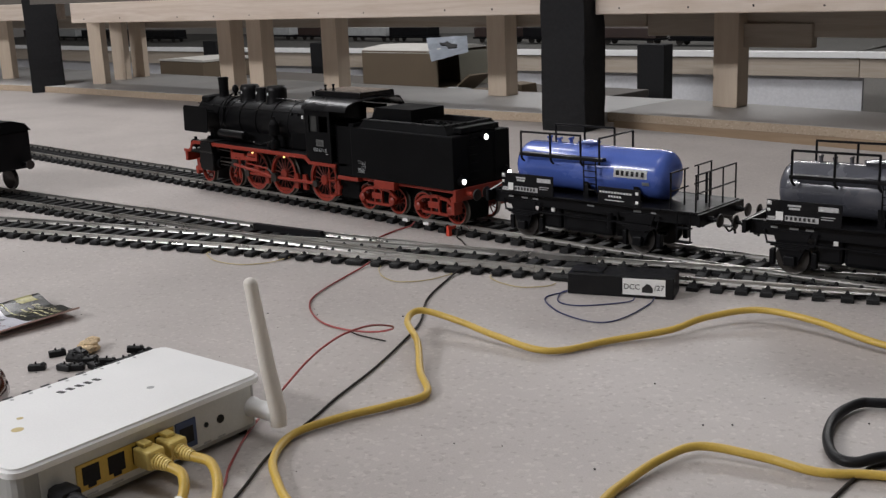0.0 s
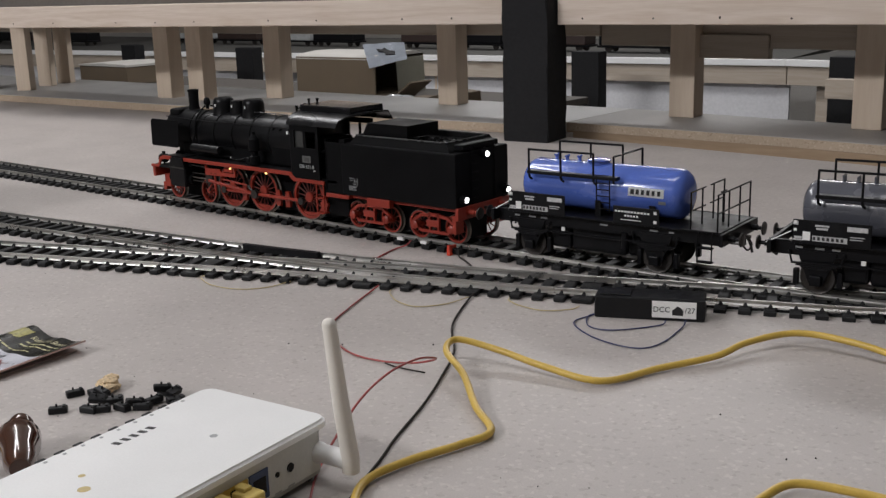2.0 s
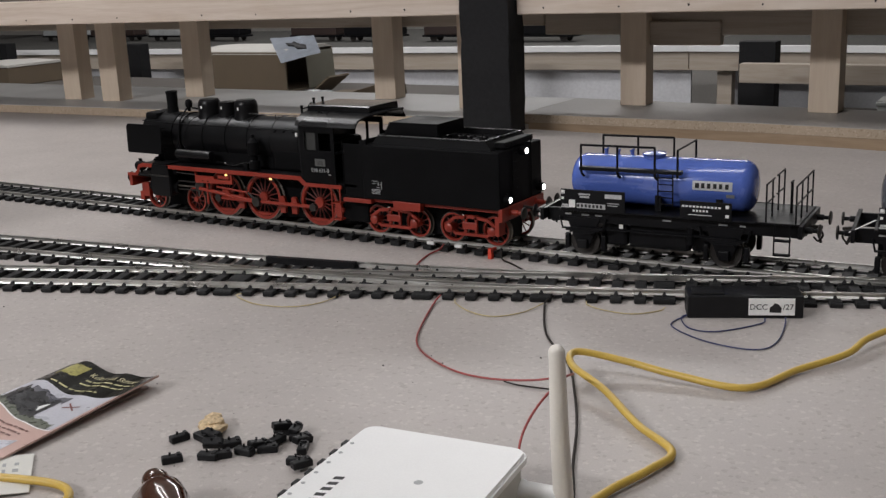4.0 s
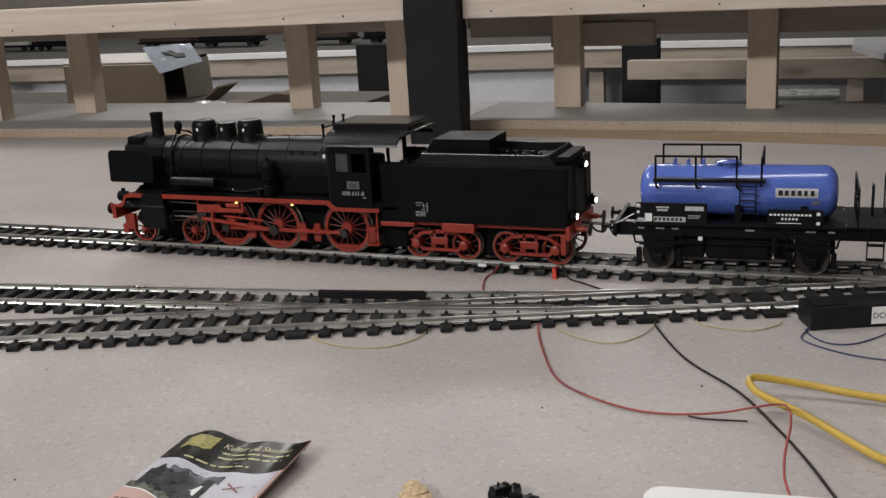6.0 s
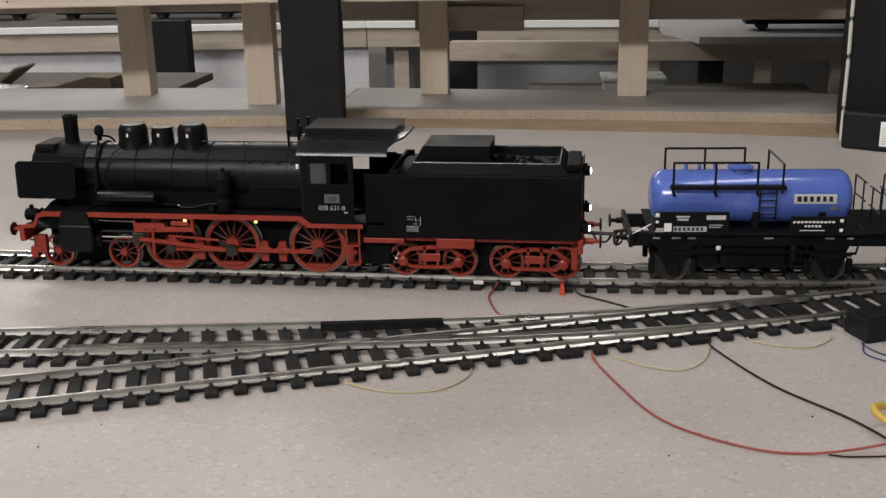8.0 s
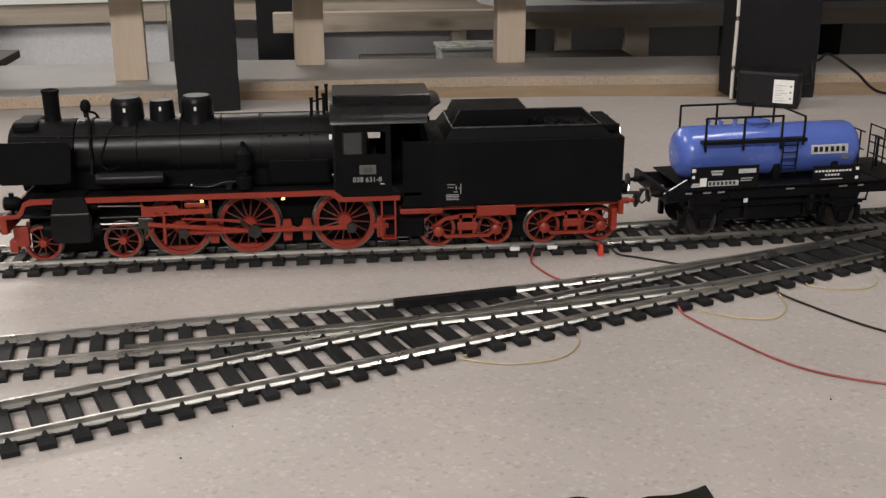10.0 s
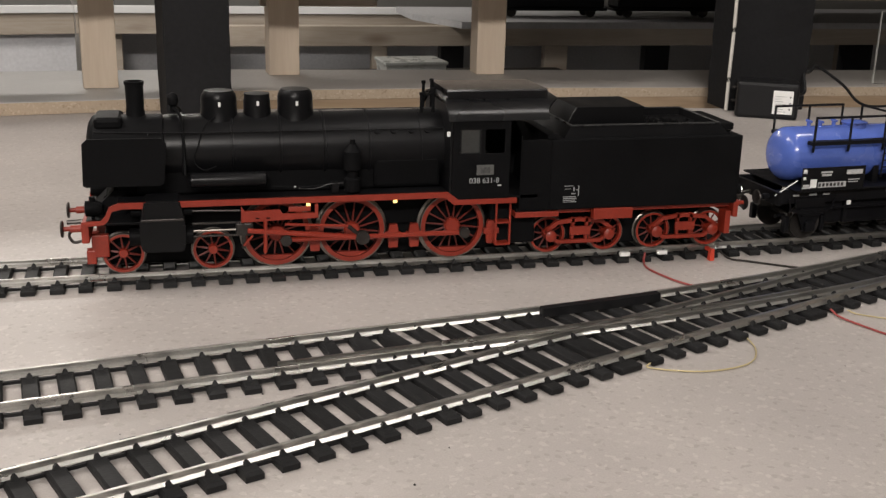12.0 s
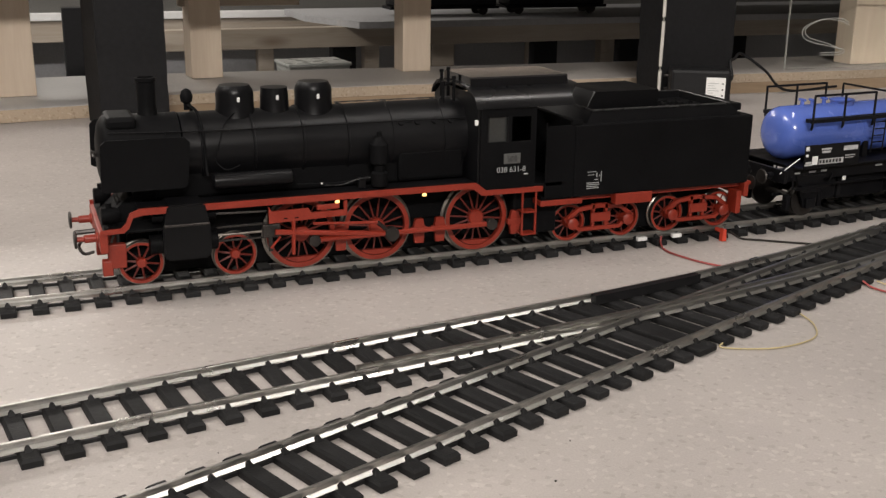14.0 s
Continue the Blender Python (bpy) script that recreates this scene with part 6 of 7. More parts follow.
first = build_connector()
first.matrix_basis = pose(0.0564, -0.5015, 0, 0, 0, 52)
for x, y, z, rx, ry, rz in ((0.0375, -0.4765, 0, 0, 0, 70), (0.0500, -0.4690, 0, 0, 0, -12), (0.0560, -0.4660, 0.002, 8, 10, 5), (0.0745, -0.4685, 0.001, 10, 0, 55), (0.0665, -0.4760, 0.003, 30, 5, 40), (0.0735, -0.4880, 0, 0, 0, 20),
                            (0.0795, -0.4825, 0, 0, 0, 48), (0.0890, -0.4720, 0, 0, 0, 5), (0.0925, -0.4640, 0.002, 0, 12, 70), (0.0995, -0.4625, 0, 0, 0, 35), (0.0980, -0.4520, 0.001, 0, 0, 90), (0.0905, -0.4365, 0, 0, 0, 10),
                            (0.0925, -0.4405, 0.0052, 0, 8, 60), (0.1000, -0.4370, 0.003, 20, 0, 110), (0.1065, -0.4400, 0, 0, 0, 30), (0.1120, -0.4440, 0.001, 0, 10, 75), (0.1190, -0.4520, 0, 0, 0, 120), (0.1275, -0.4680, 0, 0, 0, 20), (0.1350, -0.4725, 0.002, 0, 0, 65)):
    copy_thing(first, pose(x, y, z, rx, ry, rz))
bm = bm_new()
rng = random.Random(11)
for k in range(9):
    made = bmesh.ops.create_icosphere(bm, subdivisions=2, radius=0.0046)["verts"]
    off = Vector((rng.uniform(-0.007, 0.007), rng.uniform(-0.006, 0.006), rng.uniform(0.003, 0.006)))
    for vert in made:
        vert.co = Vector((vert.co.x * 1.3, vert.co.y * 1.3, vert.co.z * 0.7)) * (1 + 0.5 * noise.noise(vert.co * 600 + off * 900)) + off
        vert.co.z = max(0.0003, vert.co.z)
solid("foam_scrap", bm, material("tan_foam", (0.58, 0.44, 0.27), 0.9, scale=300, vary=0.35, bump=1.0), "crumpled scrap of tan foam among the connectors", "foam", at=pose(0.0475, -0.4545, 0))

# brown tool grip
T = thing("tool", "glossy brown tool grip with a bright metal tip beside the router", "tool", pose(0.098, -0.553, 0, 0, 0, -28))
BROWN = material("brown_gloss_plastic", (0.055, 0.02, 0.01), 0.14, scale=40, vary=0.2, bump=0.02, coat=0.6)
bm = bm_new()
turned(bm, [(0.004, -0.002), (0.0105, 0.003), (0.0138, 0.012), (0.0130, 0.024), (0.0100, 0.036), (0.0092, 0.050), (0.006, 0.058)], (0, 0, 0.0142), "x", 24)
part("grip", bm, BROWN, T, "glossy brown grip", smooth=True)
bm = bm_new()
turned(bm, [(0.003, -0.012), (0.0068, -0.010), (0.0080, -0.005), (0.0066, 0.000), (0.004, 0.003)], (0, 0.002, 0.0165), "x", 20)
part("collar", bm, BROWN, T, "rounded brown collar", smooth=True)
bm = bm_new()
sweep(bm, smooth_line([(-0.004, -0.002, 0.016), (-0.012, -0.0045, 0.011), (-0.021, -0.007, 0.0030)], 5), round_section(0.0020, 10))
sweep(bm, smooth_line([(-0.004, 0.004, 0.013), (-0.012, 0.000, 0.008), (-0.021, -0.005, 0.0022)], 5), round_section(0.0016, 10))
part("tip", bm, STEEL, T, "bright metal tip", smooth=True)

# magazine with a rippled cover


def page_height(u, v):
    """Ripple of the cover over its width u and length v, both from 0 to 1."""
    fade = 1 - 0.8 * v
    return 0.0024 + (0.0072 * math.exp(-((u - 0.22) / 0.17) ** 2) + 0.0026 * math.exp(-((u - 0.66) / 0.12) ** 2) + 0.0075 * u ** 5) * fade


MAG_W, MAG_H = 0.092, 0.150
MAG = thing("magazine", "rippled magazine with a dark masthead and a steam train photo", "magazine", pose(-0.1355, -0.4200, 0, 0, 0, 2.5))


def page(u, v, lift=0.0):
    return Vector((u * MAG_W, -v * MAG_H, page_height(u, v) + lift))


def print_on(name, u0, u1, top, bottom, mat, lift, cols=20, rows=6, label=""):
    """A printed field of the cover between two curves given as functions of u."""
    bm = bm_new()
    grid = []
    for i in range(rows + 1):
        row = []
        for j in range(cols + 1):
            u = u0 + (u1 - u0) * j / cols
            v = top(u) + (bottom(u) - top(u)) * i / rows
            row.append(bm.verts.new(page(u, min(1.0, max(0.0, v)), lift)))
        grid.append(row)
    for a, b in zip(grid, grid[1:]):
        for j in range(cols):
            bm.faces.new((a[j], a[j + 1], b[j + 1], b[j]))
    return part(name, bm, mat, MAG, label, smooth=True)


def level(v):
    return lambda u: v


bm = bm_new()
top, low = [], []
for i in range(13):
    v = i / 12
    top.append([bm.verts.new(page(j / 24, v)) for j in range(25)])
    low.append([bm.verts.new(page(j / 24, v, -0.0014)) for j in range(25)])
for i in range(12):
    for j in range(24):
        bm.faces.new((top[i][j], top[i][j + 1], top[i + 1][j + 1], top[i + 1][j]))
        bm.faces.new((low[i][j], low[i + 1][j], low[i + 1][j + 1], low[i][j + 1]))
    for j in (0, 24):
        bm.faces.new((top[i][j], top[i + 1][j], low[i + 1][j], low[i][j]))
for i in (0, 12):
    for j in range(24):
        bm.faces.new((top[i][j], low[i][j], low[i][j + 1], top[i][j + 1]))
part("cover", bm, material("pink_paper", (0.6, 0.41, 0.36), 0.35, scale=40, vary=0.05, bump=0.02), MAG, "pinkish glossy cover", smooth=True)
# a sheet below, flat on the table
part("back_cover", box(bm_new(), 0.003, MAG_W - 0.007, -MAG_H, -0.004, 0.0003, 0.0010), material("back_cover_paper", (0.45, 0.38, 0.35), 0.4), MAG, "flat back cover")


def head_edge(u):
    return 0.215 + 0.10 * math.sin(1.9 * u + 0.1) - 0.05 * u * u


def photo_edge(u):
    return 0.50 + 0.13 * math.sin(1.6 * u - 0.15) + 0.02 * u


print_on("masthead", 0.0, 1.0, level(0.0), head_edge, material("dark_ink", (0.009, 0.009, 0.007), 0.24, vary=0.1, bump=0.0), 0.0002, label="black masthead")
print_on("photo", 0.0, 0.97, head_edge, photo_edge, material("pale_sky_print", (0.55, 0.55, 0.6), 0.3, scale=40, vary=0.12, bump=0.0), 0.0002, label="pale photo of a steam train")
print_on("photo_border", 0.0, 0.97, photo_edge, lambda u: photo_edge(u) + 0.008, WHITE_PRINT, 0.0003, rows=1)
SMOKE = material("dark_photo_print", (0.03, 0.03, 0.033), 0.3, scale=150, vary=0.75, bump=0.0)
rag = lambda u: 0.016 * math.sin(u * 31) + 0.011 * math.sin(u * 67 + 1)
print_on("photo_train", 0.06, 0.60, lambda u: 0.315 + 0.05 * math.sin(3 * u) + 0.10 * max(0, u - 0.45) + rag(u), lambda u: photo_edge(u) - 0.035 + 0.5 * rag(u), SMOKE, 0.0004, 30)
print_on("photo_smoke", 0.22, 0.64, lambda u: 0.285 + 0.05 * math.sin(3 * u) + 0.4 * rag(u), lambda u: 0.40 + rag(u), material("grey_smoke_print", (0.12, 0.12, 0.14), 0.3, scale=120, vary=0.5, bump=0.0), 0.0003, 30)
print_on("photo_ground", 0.0, 0.90, lambda u: photo_edge(u) - 0.055 + 0.4 * rag(u), photo_edge, material("green_grey_print", (0.13, 0.14, 0.11), 0.3, scale=200, vary=0.5, bump=0.0), 0.00035, 30)
print_on("photo_white", 0.47, 0.54, lambda u: 0.435 + rag(u), lambda u: 0.475 - rag(u), WHITE_PRINT, 0.0006, 6, 2)
RUST = material("rust_print", (0.2, 0.06, 0.05), 0.35, vary=0.2, bump=0.0)
for slope in (-0.35, 0.45):
    print_on("photo_signal", 0.70, 0.82, lambda u, k=slope: 0.41 + k * (u - 0.76), lambda u, k=slope: 0.420 + k * (u - 0.76), RUST, 0.0005, 4, 1)
# pale lower photo with a dark foreground
lower = lambda u: 0.80 + 0.05 * math.sin(3.2 * u + 0.3) - 0.05 * u
print_on("photo_lower", 0.0, 0.86, lower, level(1.0), material("pale_print", (0.6, 0.6, 0.65), 0.3, scale=160, vary=0.15, bump=0.0), 0.0002)
print_on("photo_lower_dark", 0.04, 0.44, lambda u: 0.895 + rag(u), lambda u: 0.955 + rag(u), SMOKE, 0.0004, 16, 3)
GOLD = material("gold_print", (0.36, 0.33, 0.11), 0.35, scale=260, vary=0.45, bump=0.0)
print_on("emblem", 0.09, 0.33, lambda u: 0.045 + 0.3 * rag(u), lambda u: 0.15 + 0.5 * rag(u), GOLD, 0.0004, 12, 3, "gold printed emblem")
CREAM_PRINT = material("cream_print", (0.5, 0.47, 0.25), 0.35, scale=900, vary=0.35, bump=0.0)
BROWN_PRINT = material("brown_print", (0.2, 0.1, 0.085), 0.4, scale=900, vary=0.5, bump=0.0)
rng = random.Random(21)
# lines of small print: rows of word-long bars
for u0, u1, v, tall, mat in ((0.42, 0.93, 0.115, 0.013, CREAM_PRINT), (0.42, 0.90, 0.155, 0.013, CREAM_PRINT), (0.22, 0.72, 0.225, 0.012, CREAM_PRINT),
                             (0.04, 0.80, 0.625, 0.011, BROWN_PRINT), (0.04, 0.78, 0.660, 0.010, BROWN_PRINT), (0.04, 0.74, 0.693, 0.010, BROWN_PRINT), (0.04, 0.55, 0.726, 0.010, BROWN_PRINT)):
    u = u0
    while u < u1 - 0.02:
        w = min(rng.uniform(0.04, 0.13), u1 - u)
        bend = (lambda x, v=v: v + 0.10 * math.sin(1.6 * x - 0.15) - 0.04) if v > 0.5 else (lambda x, v=v: v + 0.012 * math.sin(3 * x))
        print_on("printed_word", u, u + w, bend, lambda x, f=bend, h=tall: f(x) + h, mat, 0.0004, 4, 1)
        u += w + 0.018
# title lettering laid on the ripple
flat = words("title", "Kultur på Skinner", 0.0086, Matrix(), material("title_print", (0.62, 0.57, 0.34), 0.35, vary=0.1, bump=0.0), None)
flat.data.extrude = 0
flat.data.align_x = "LEFT"
shape = bpy.data.meshes.new_from_object(flat.evaluated_get(bpy.context.evaluated_depsgraph_get()))
bpy.data.objects.remove(flat)
for vert in shape.vertices:
    u, v = 0.39 + vert.co.x / 0.0905 * 0.78, 0.082 - vert.co.y / MAG_H
    vert.co = page(min(u, 0.99), v, 0.0007)
title = new("title", shape)
title.parent = MAG

# paper card leaning on the magazine's lower edge
K = thing("paper_card", "white paper card with faint writing under a yellow cable", "paper card", pose(-0.0298, -0.5357, 0.0006, 0, 0, -40.7) @ pose(0, 0, 0, -4.5))
part("sheet", box(bm_new(), 0.0, 0.055, -0.105, 0.0, 0.0003, 0.0010, 0.0002), material("white_card", (0.7, 0.69, 0.64), 0.6, scale=60, vary=0.05, bump=0.05), K)
rng = random.Random(7)
for k in range(2):
    for j in range(6):
        if rng.random() < 0.75:
            y, x = -0.008 - j * 0.0075, 0.012 + k * 0.009
            part("writing", box(bm_new(), x, x + rng.uniform(0.003, 0.006), y - rng.uniform(0.0012, 0.0035), y, 0.00102, 0.00112), GREY_PRINT, K, "faint grey writing")

# dark wagon waiting on the branch
spot = next(k for k, p in enumerate(BRANCH) if p.x < -0.635)
heading = math.degrees(math.atan2(BRANCH[spot - 1].y - BRANCH[spot].y, BRANCH[spot - 1].x - BRANCH[spot].x))
N = thing("goods_wagon", "dark goods wagon waiting on the branch track", "goods wagon", pose(BRANCH[spot].x, BRANCH[spot].y, RAIL_TOP - RIDE, 0, 0, heading))
bm = bm_new()
box(bm, -0.24, 0, -0.041, 0.041, 0.046, 0.098, 0.002)
part("body", bm, WAGON_BLACK, N)
bm = bm_new()
prism(bm, [(-0.043, 0.098), (0.043, 0.098), (0.034, 0.108), (0.016, 0.113), (-0.016, 0.113), (-0.034, 0.108)], -0.243, 0.003, "yz")
part("roof", bm, LOCO_MATT, N, smooth=True)
for s in (-1, 1):
    buffer(N, 0.0, s * 0.0275, 0.0525, 1, WAGON_BLACK)
    for x in (-0.035, -0.20):
        bm = bm_new()
        turned(bm, [(0.004, -0.0035), (0.0148, -0.0024), (0.0148, 0.0020), (0.0160, 0.0032), (0.003, 0.0034)], (x, s * 0.025, RIDE + 0.0148), "y", 24)
        part("wheel", bm, DARK_STEEL, N, smooth=True)

# small specks of dirt on the board
bm = bm_new()
rng = random.Random(4)
for k in range(60):
    x, y, r = rng.uniform(-0.8, 0.6), rng.uniform(-0.6, -0.2), rng.uniform(0.0003, 0.0008)
    made = bmesh.ops.create_icosphere(bm, subdivisions=1, radius=r)["verts"]
    bmesh.ops.translate(bm, verts=made, vec=(x, y, r * 0.5))
solid("crumbs", bm, DARK_STEEL, "tiny dark crumbs scattered on the table", "crumbs", kind="stuff")

# ---- things behind the train ----
S = thing("transformer", "black plug transformer with white labels at the foot of the post", "transformer", pose(0.3984, 0.6316, 0, 0, 0, -28))
bm = bm_new()
box(bm, -0.032, 0.058, 0, 0.052, 0.0, 0.054, 0.005)
part("case", bm, BLACK_PLASTIC, S, "black plastic case")
bm = box(bm_new(), 0.0210, 0.0495, -0.0008, -0.0002, 0.0085, 0.0430, 0.0002)
rating = part("label", bm, WHITE_PRINT, S, "white rating label")
bm = bm_new()
for k in range(7):
    box(bm, 0.0240, 0.0400 - (k % 3) * 0.004, -0.0011, -0.0008, 0.012 + k * 0.0037, 0.0127 + k * 0.0037)
part("print", bm, GREY_PRINT, rating)
bm = bm_new()
for z in (0.016, 0.025, 0.034):
    rod(bm, (0.0455, -0.0011, z), (0.0455, -0.0007, z), 0.0013, 10)
part("symbol", bm, BLACK_PRINT, rating)
bm = bm_new()
for z in (0.020, 0.040):
    rod(bm, (-0.038, 0.034, z), (-0.030, 0.034, z), 0.0022, 10)
part("pin", bm, DARK_STEEL, S, "dull metal plug pin")
cable("transformer_cable", [(0.462, 0.645, 0.034), (0.480, 0.655, 0.030), (0.497, 0.668, 0.034), (0.500, 0.680, 0.056), (0.515, 0.690, 0.060), (0.535, 0.70, 0.066), (0.575, 0.69, 0.040), (0.63, 0.70, 0.004), (0.75, 0.72, 0.003)], 0.0022, BLACK_PLASTIC, "thin black transformer cable", "cable")
cable("white_cable", [(0.381, 0.694, 0.002), (0.3808, 0.694, 0.06), (0.3815, 0.694, 0.12), (0.3810, 0.694, 0.18), (0.3816, 0.694, 0.25)], 0.0027, material("white_cable_sheath", (0.6, 0.58, 0.53), 0.45), "white cable running up the post's edge", "cable")

# clear engraved sheet leaning behind the train
def clear(name):
    m, tree, shader = nodes_of(name)
    shader.inputs["Base Color"].default_value = (0.95, 0.97, 0.96, 1)
    shader.inputs["Roughness"].default_value = 0.04
    shader.inputs["Transmission Weight"].default_value = 1.0
    shader.inputs["IOR"].default_value = 1.03
    return m


ACRYL = thing("acrylic_sheet", "clear acrylic sheet with engraved outlines standing on the raised board", "acrylic sheet", pose(0.73, 0.832, 0.0184, 0, 0, -3))
bm = bm_new()
box(bm, 0, 0.42, 0, 0.0035, 0, 0.122)
pane = part("sheet", bm, clear("clear_acrylic"), ACRYL)
pane.visible_shadow = False
FROST = material("frosted_engraving", (0.55, 0.55, 0.52), 0.7, vary=0.1)
bm = bm_new()
box(bm, -0.0012, 0.0, 0, 0.0035, 0, 0.122)
box(bm, 0.42, 0.4212, 0, 0.0035, 0, 0.122)
box(bm, 0.0, 0.42, 0, 0.0035, 0.122, 0.1230)
part("edge", bm, FROST, ACRYL, "pale polished edges")
for d in (0.0, 0.004):
    for pts in ([(0.090, 0.080 - d), (0.075, 0.088 - d), (0.045 + d, 0.086), (0.022 + d, 0.072), (0.026 + d, 0.052 + d), (0.060, 0.040 + d), (0.086 - d, 0.032), (0.080 - d, 0.024 + d), (0.050, 0.024 + d)],
                [(0.182 + d, 0.020), (0.182 + d, 0.062), (0.204 + d, 0.090), (0.206 + d, 0.020)],
                [(0.222 + d, 0.022), (0.252, 0.098 - d * 2), (0.282 - d, 0.022)],
                [(0.236 + d, 0.044 + d), (0.268 - d, 0.044 + d)]):
        bm = bm_new()
        sweep(bm, [Vector((p.x * 1.4, -0.0006, p.y)) for p in smooth_line([Vector((x, z, 0)) for x, z in pts], 6)], round_section(0.0008, 5), up=Vector((0, 1, 0)))
        part("engraving", bm, FROST, ACRYL, "engraved outline")

# cardboard box with a plastic pouch on a low shelf behind the deck posts
bm = bm_new()
box(bm, -3.1, -0.95, 1.25, 1.75, -0.066, -0.047, 0.002)
solid("low_shelf", bm, DARK_GREY, "low dark shelf behind the layout", "shelf", "structure")
B = thing("cardboard_box", "open brown cardboard box with a plastic pouch on top", "box", pose(-1.835, 1.46, -0.0465, 0, 0, 4))
for b in ((0, 0.315, 0, 0.004), (0, 0.315, 0.236, 0.24), (0, 0.004, 0.0042, 0.2358)):
    part("carton_side", box(bm_new(), *b, 0, 0.114), CARD, B)
part("carton_bottom", box(bm_new(), 0.0042, 0.315, 0.0042, 0.2358, 0.0, 0.004), CARD, B)
# bulging lid with a rounded front edge, its lit top put into a pale colour
bm = bm_new()
prism(bm, [(-0.0008, 0.1080), (0.004, 0.1165), (0.018, 0.1215), (0.10, 0.1275), (0.20, 0.1235), (0.2408, 0.1145), (0.2380, 0.1142), (0.004, 0.1142)], 0.0, 0.315, "yz")
part("lid", bm, LIT_CARD, B, "bulging carton lid, coloured pale for light from above")
flap = part("flap", box(bm_new(), 0, 0.118, 0, 0.105, 0, 0.003, 0.0005), FLAP_CARD, B, "pale olive end flap hanging down")
flap.matrix_basis = Matrix.Translation((0.316, 0.105, 0.002)) @ Matrix.Rotation(radians(82), 4, "Z") @ Matrix.Rotation(radians(86), 4, "X")
P = thing("plastic_pouch", "crumpled clear plastic pouch with a pale card and dark emblem", "pouch", pose(-1.52, 1.508, 0.076))
POUCH = [Vector(p) for p in ((-0.105, 0.035, 0.026), (0.015, 0.09, 0.032), (0.125, -0.02, -0.008), (0.025, -0.075, -0.034))]


def on_pouch(u, v, lift):
    flatpoint = POUCH[0].lerp(POUCH[1], u).lerp(POUCH[3].lerp(POUCH[2], u), v)
    up = (POUCH[1] - POUCH[0]).cross(POUCH[0] - POUCH[3]).normalized()
    return flatpoint + up * (lift + 0.003 * noise.noise(Vector((u * 5, v * 4, 3))))


bm = bm_new()
grid = [[bm.verts.new(on_pouch(i / 14, j / 10, 0)) for i in range(15)] for j in range(11)]
for a, b in zip(grid, grid[1:]):
    for i in range(14):
        bm.faces.new((a[i], a[i + 1], b[i + 1], b[i]))
bmesh.ops.solidify(bm, geom=bm.faces[:], thickness=0.0025)
part("sleeve", bm, material("pale_blue_plastic", (0.5, 0.54, 0.6), 0.2, scale=30, vary=0.15, bump=0.1, coat=0.4), P, "pale glossy sleeve", smooth=True)
bm = bm_new()
outline = [(0.30, 0.30), (0.42, 0.34), (0.50, 0.28), (0.60, 0.42), (0.74, 0.52), (0.72, 0.66), (0.50, 0.62), (0.46, 0.48), (0.34, 0.42)]
low, high = [bm.verts.new(on_pouch(u, v, 0.001)) for u, v in outline], [bm.verts.new(on_pouch(u, v, 0.0035)) for u, v in outline]
bm.faces.new(high)
bm.faces.new(low[::-1])
for k in range(len(outline)):
    bm.faces.new((low[k], low[(k + 1) % len(outline)], high[(k + 1) % len(outline)], high[k]))
part("emblem", bm, BLACK_PRINT, P, "dark train-shaped emblem")
flatbox = thing("cardboard_box", "low flat brown cardboard box with a pale lid on the shelf", "box")
part("tray", box(bm_new(), -2.96, -2.66, 1.40, 1.62, -0.0465, 0.016, 0.003), CARD, flatbox)
bm = prism(bm_new(), [(-2.962, 0.0162), (-2.658, 0.0162), (-2.658, 0.0240), (-2.80, 0.0275), (-2.962, 0.0210)], 1.398, 1.622)
part("lid", bm, LIT_CARD, flatbox, "slightly warped lid, coloured pale for light from above")
bm = bm_new()
prism(bm, [(-1.21, -0.0465), (-1.0, -0.0465), (-1.005, 0.008), (-1.055, 0.0105), (-1.135, -0.0125), (-1.2, -0.012)], 1.27, 1.33)
bmesh.ops.bevel(bm, geom=bm.edges[:], offset=0.0015, segments=1, affect="EDGES")
solid("cardboard_piece", bm, CARD, "folded brown cardboard offcut on the low shelf", "cardboard")
bm = bm_new()
prism(bm, [(-1.36, -0.0465), (-1.352, -0.0465), (-1.263, 0.0150), (-1.266, 0.0185)], 1.35, 1.44)
solid("cardboard_strip", bm, CARD, "thin cardboard strip leaning beside the box", "cardboard")
bm = bm_new()
cols, rows = 12, 6
grid = []
for j in range(rows + 1):
    row = []
    for i in range(cols + 1):
        u, v = i / cols, j / rows
        h = 0.0455 * math.sin(math.pi * min(1, max(0, u))) ** 0.5 * math.sin(math.pi * (0.08 + 0.84 * v)) ** 0.5
        h *= 0.85 + 0.3 * noise.noise(Vector((u * 4, v * 3, 1.7)))
        row.append(bm.verts.new((-1.335 + 0.15 * u, 1.27 + 0.07 * v, -0.0465 + max(0.0004, h))))
    grid.append(row)
for low, high in zip(grid, grid[1:]):
    for i in range(cols):
        bm.faces.new((low[i], low[i + 1], high[i + 1], high[i]))
solid("plastic_bag", bm, material("clear_bag", (0.62, 0.64, 0.66), 0.15, scale=60, vary=0.2, bump=0.3, fine=90, coat=0.6), "small crumpled pale plastic bag on the low shelf", "bag")


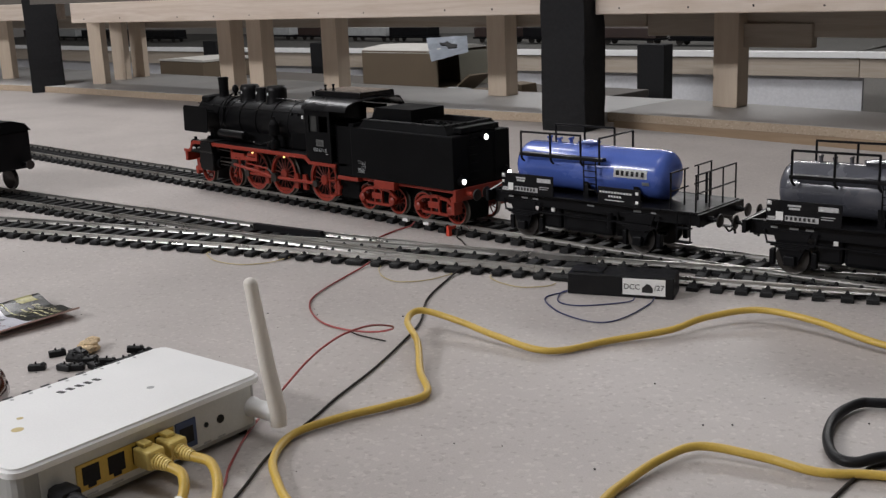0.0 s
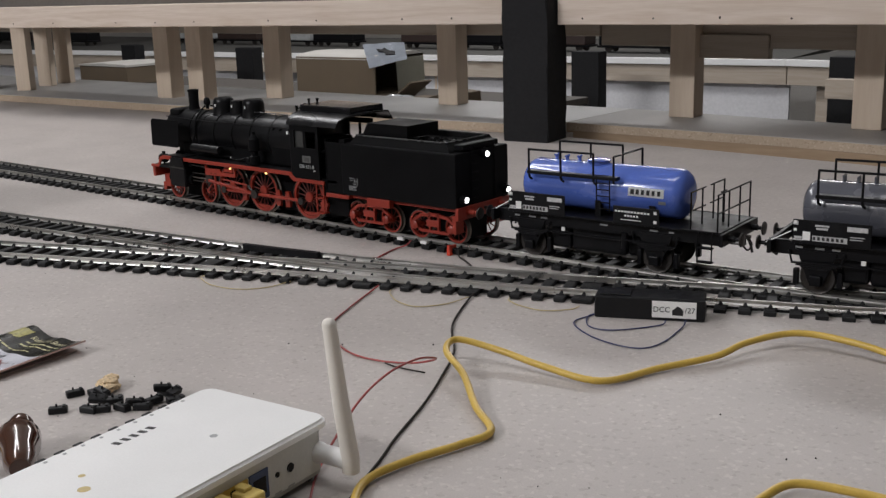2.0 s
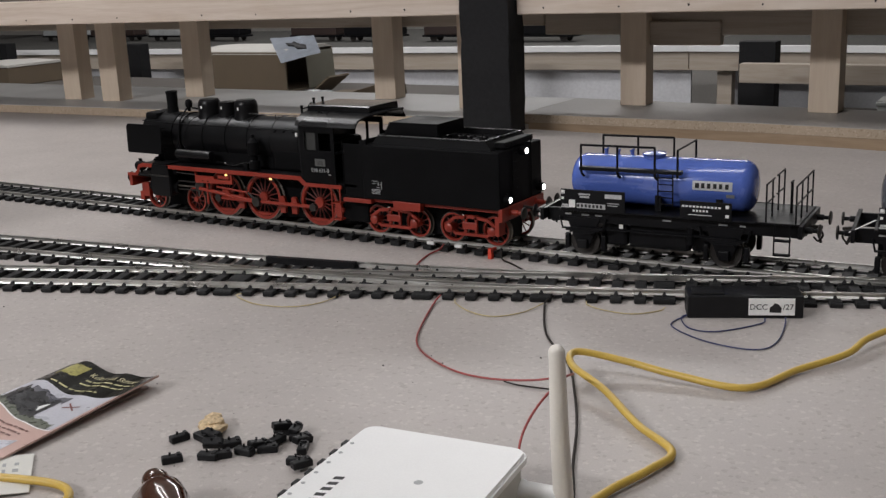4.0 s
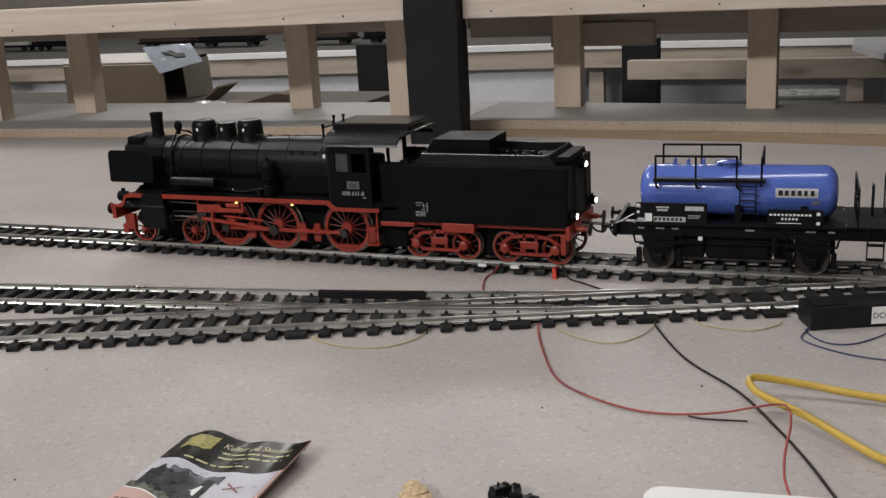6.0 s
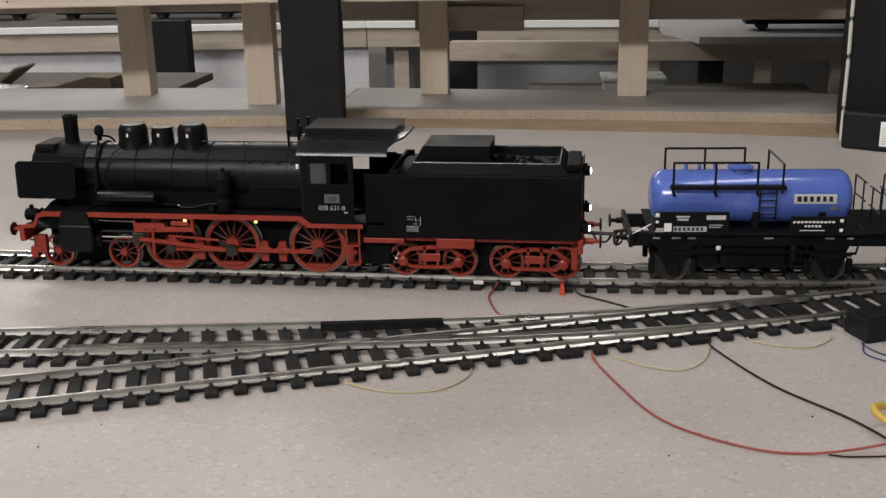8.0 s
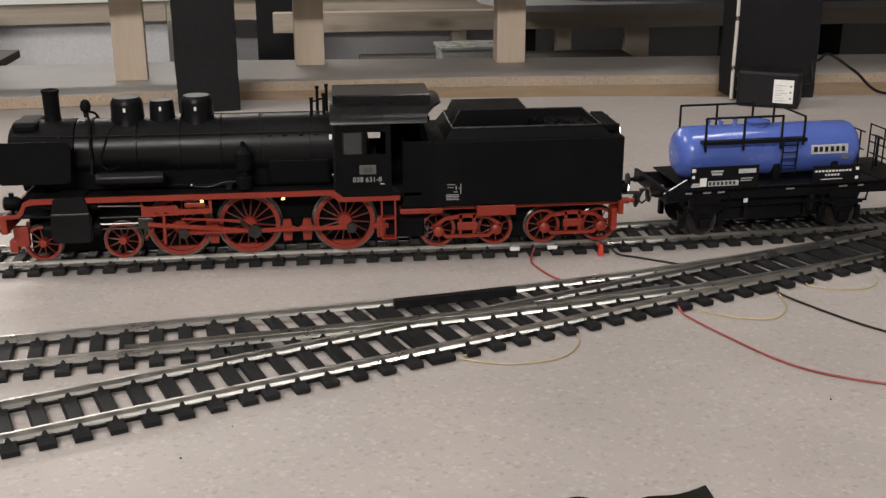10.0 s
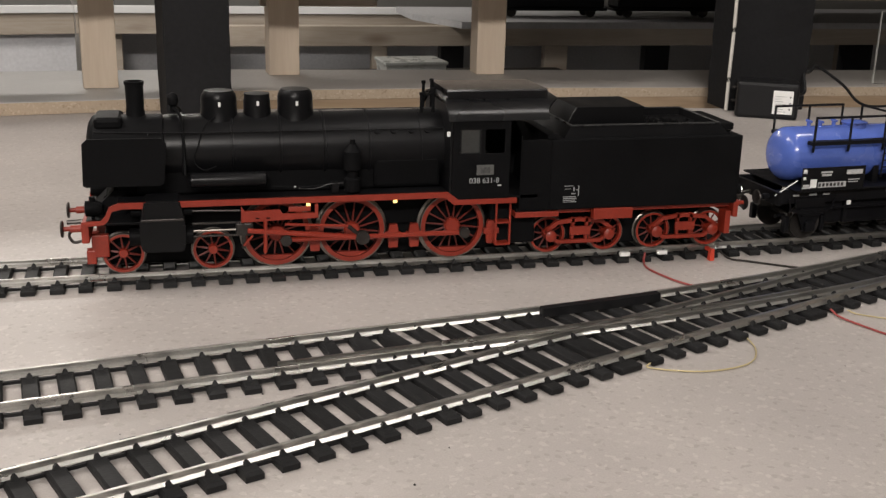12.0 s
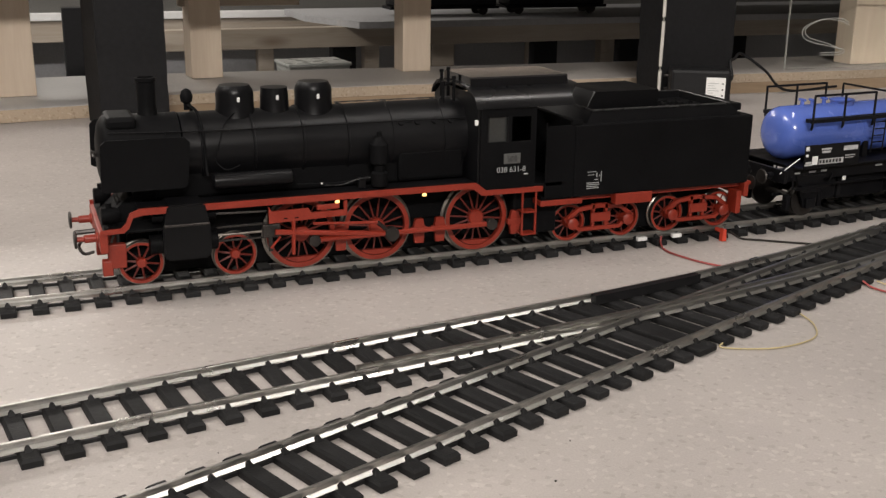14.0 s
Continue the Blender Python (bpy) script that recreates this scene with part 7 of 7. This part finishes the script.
bm = bm_new()
box(bm, -0.15, 0.55, 1.62, 1.95, -0.118, -0.102, 0.002)
solid("low_shelf", bm, DARK_GREY, "low dark shelf under the far boards", "shelf", "structure")
T = thing("plastic_tray", "pale cloudy plastic tray with a lid on the low shelf", "tray", pose(0.04, 1.70, -0.1018, 0, 0, 3))
TRAY = material("cloudy_plastic", (0.5, 0.52, 0.5), 0.3, scale=30, vary=0.12, bump=0.05, coat=0.2)
bm = bm_new()
prism(bm, [(0.006, 0.0), (0.142, 0.0), (0.147, 0.040), (0.001, 0.040)], 0.0, 0.11)
part("body", bm, TRAY, T)
part("lid", box(bm_new(), -0.003, 0.151, -0.004, 0.114, 0.0402, 0.0480, 0.002), TRAY, T, "pale lid with a thick rim")


def far_wagon(x, y, z, length, body, label):
    F = thing("far_wagon", label, "model wagon", pose(x, y, z), group="wagons on the far layout")
    bm = bm_new()
    box(bm, 0, length, -0.04, 0.04, 0.026, 0.066, 0.004)
    part("body", bm, body, F)
    bm = bm_new()
    box(bm, -0.01, length + 0.01, -0.036, 0.036, 0.018, 0.026, 0.001)
    part("chassis", bm, WAGON_BLACK, F)
    for px in (0.035, length - 0.035):
        for s in (-1, 1):
            bm = bm_new()
            rod(bm, (px, s * 0.022, 0.0150), (px, s * 0.026, 0.0150), 0.015, 16)
            part("wheel", bm, DARK_STEEL, F)


OXIDE = material("oxide_brown", (0.03, 0.017, 0.014), 0.6, vary=0.3)
PALE = material("pale_wagon_grey", (0.35, 0.36, 0.36), 0.5, vary=0.2)
for x, length, body, label in ((-2.50, 0.24, OXIDE, "dark brown model wagon on the far layout"), (-2.22, 0.26, WAGON_BLACK, "black model wagon on the far layout"), (-1.83, 0.27, OXIDE, "dark brown model wagon on the far layout"), (-1.5, 0.3, WAGON_BLACK, "black model wagon on the far layout"),
                               (-3.35, 0.28, PALE, "pale grey model wagon on the far layout"), (-3.05, 0.26, WAGON_BLACK, "black model wagon on the far layout"), (-3.75, 0.3, OXIDE, "dark brown model wagon on the far layout"), (-4.1, 0.28, PALE, "pale grey model wagon on the far layout")):
    far_wagon(x, 2.72, 0.0035, length, body, label)
for x, length, body, label in ((-4.75, 0.3, WAGON_BLACK, "black model wagon on the far layout"), (-5.1, 0.3, OXIDE, "dark brown model wagon on the far layout"), (-5.5, 0.34, WAGON_BLACK, "black model wagon on the far layout"), (-5.9, 0.32, PALE, "pale grey model wagon on the far layout"), (-6.3, 0.3, OXIDE, "dark brown model wagon on the far layout")):
    far_wagon(x, 2.42, 0.0035, length, body, label)
far_wagon(0.42, 2.10, 0.0182, 0.30, WAGON_BLACK, "black model flat wagon on the far shelf")
far_wagon(0.76, 2.10, 0.0182, 0.30, WAGON_BLACK, "black model flat wagon on the far shelf")
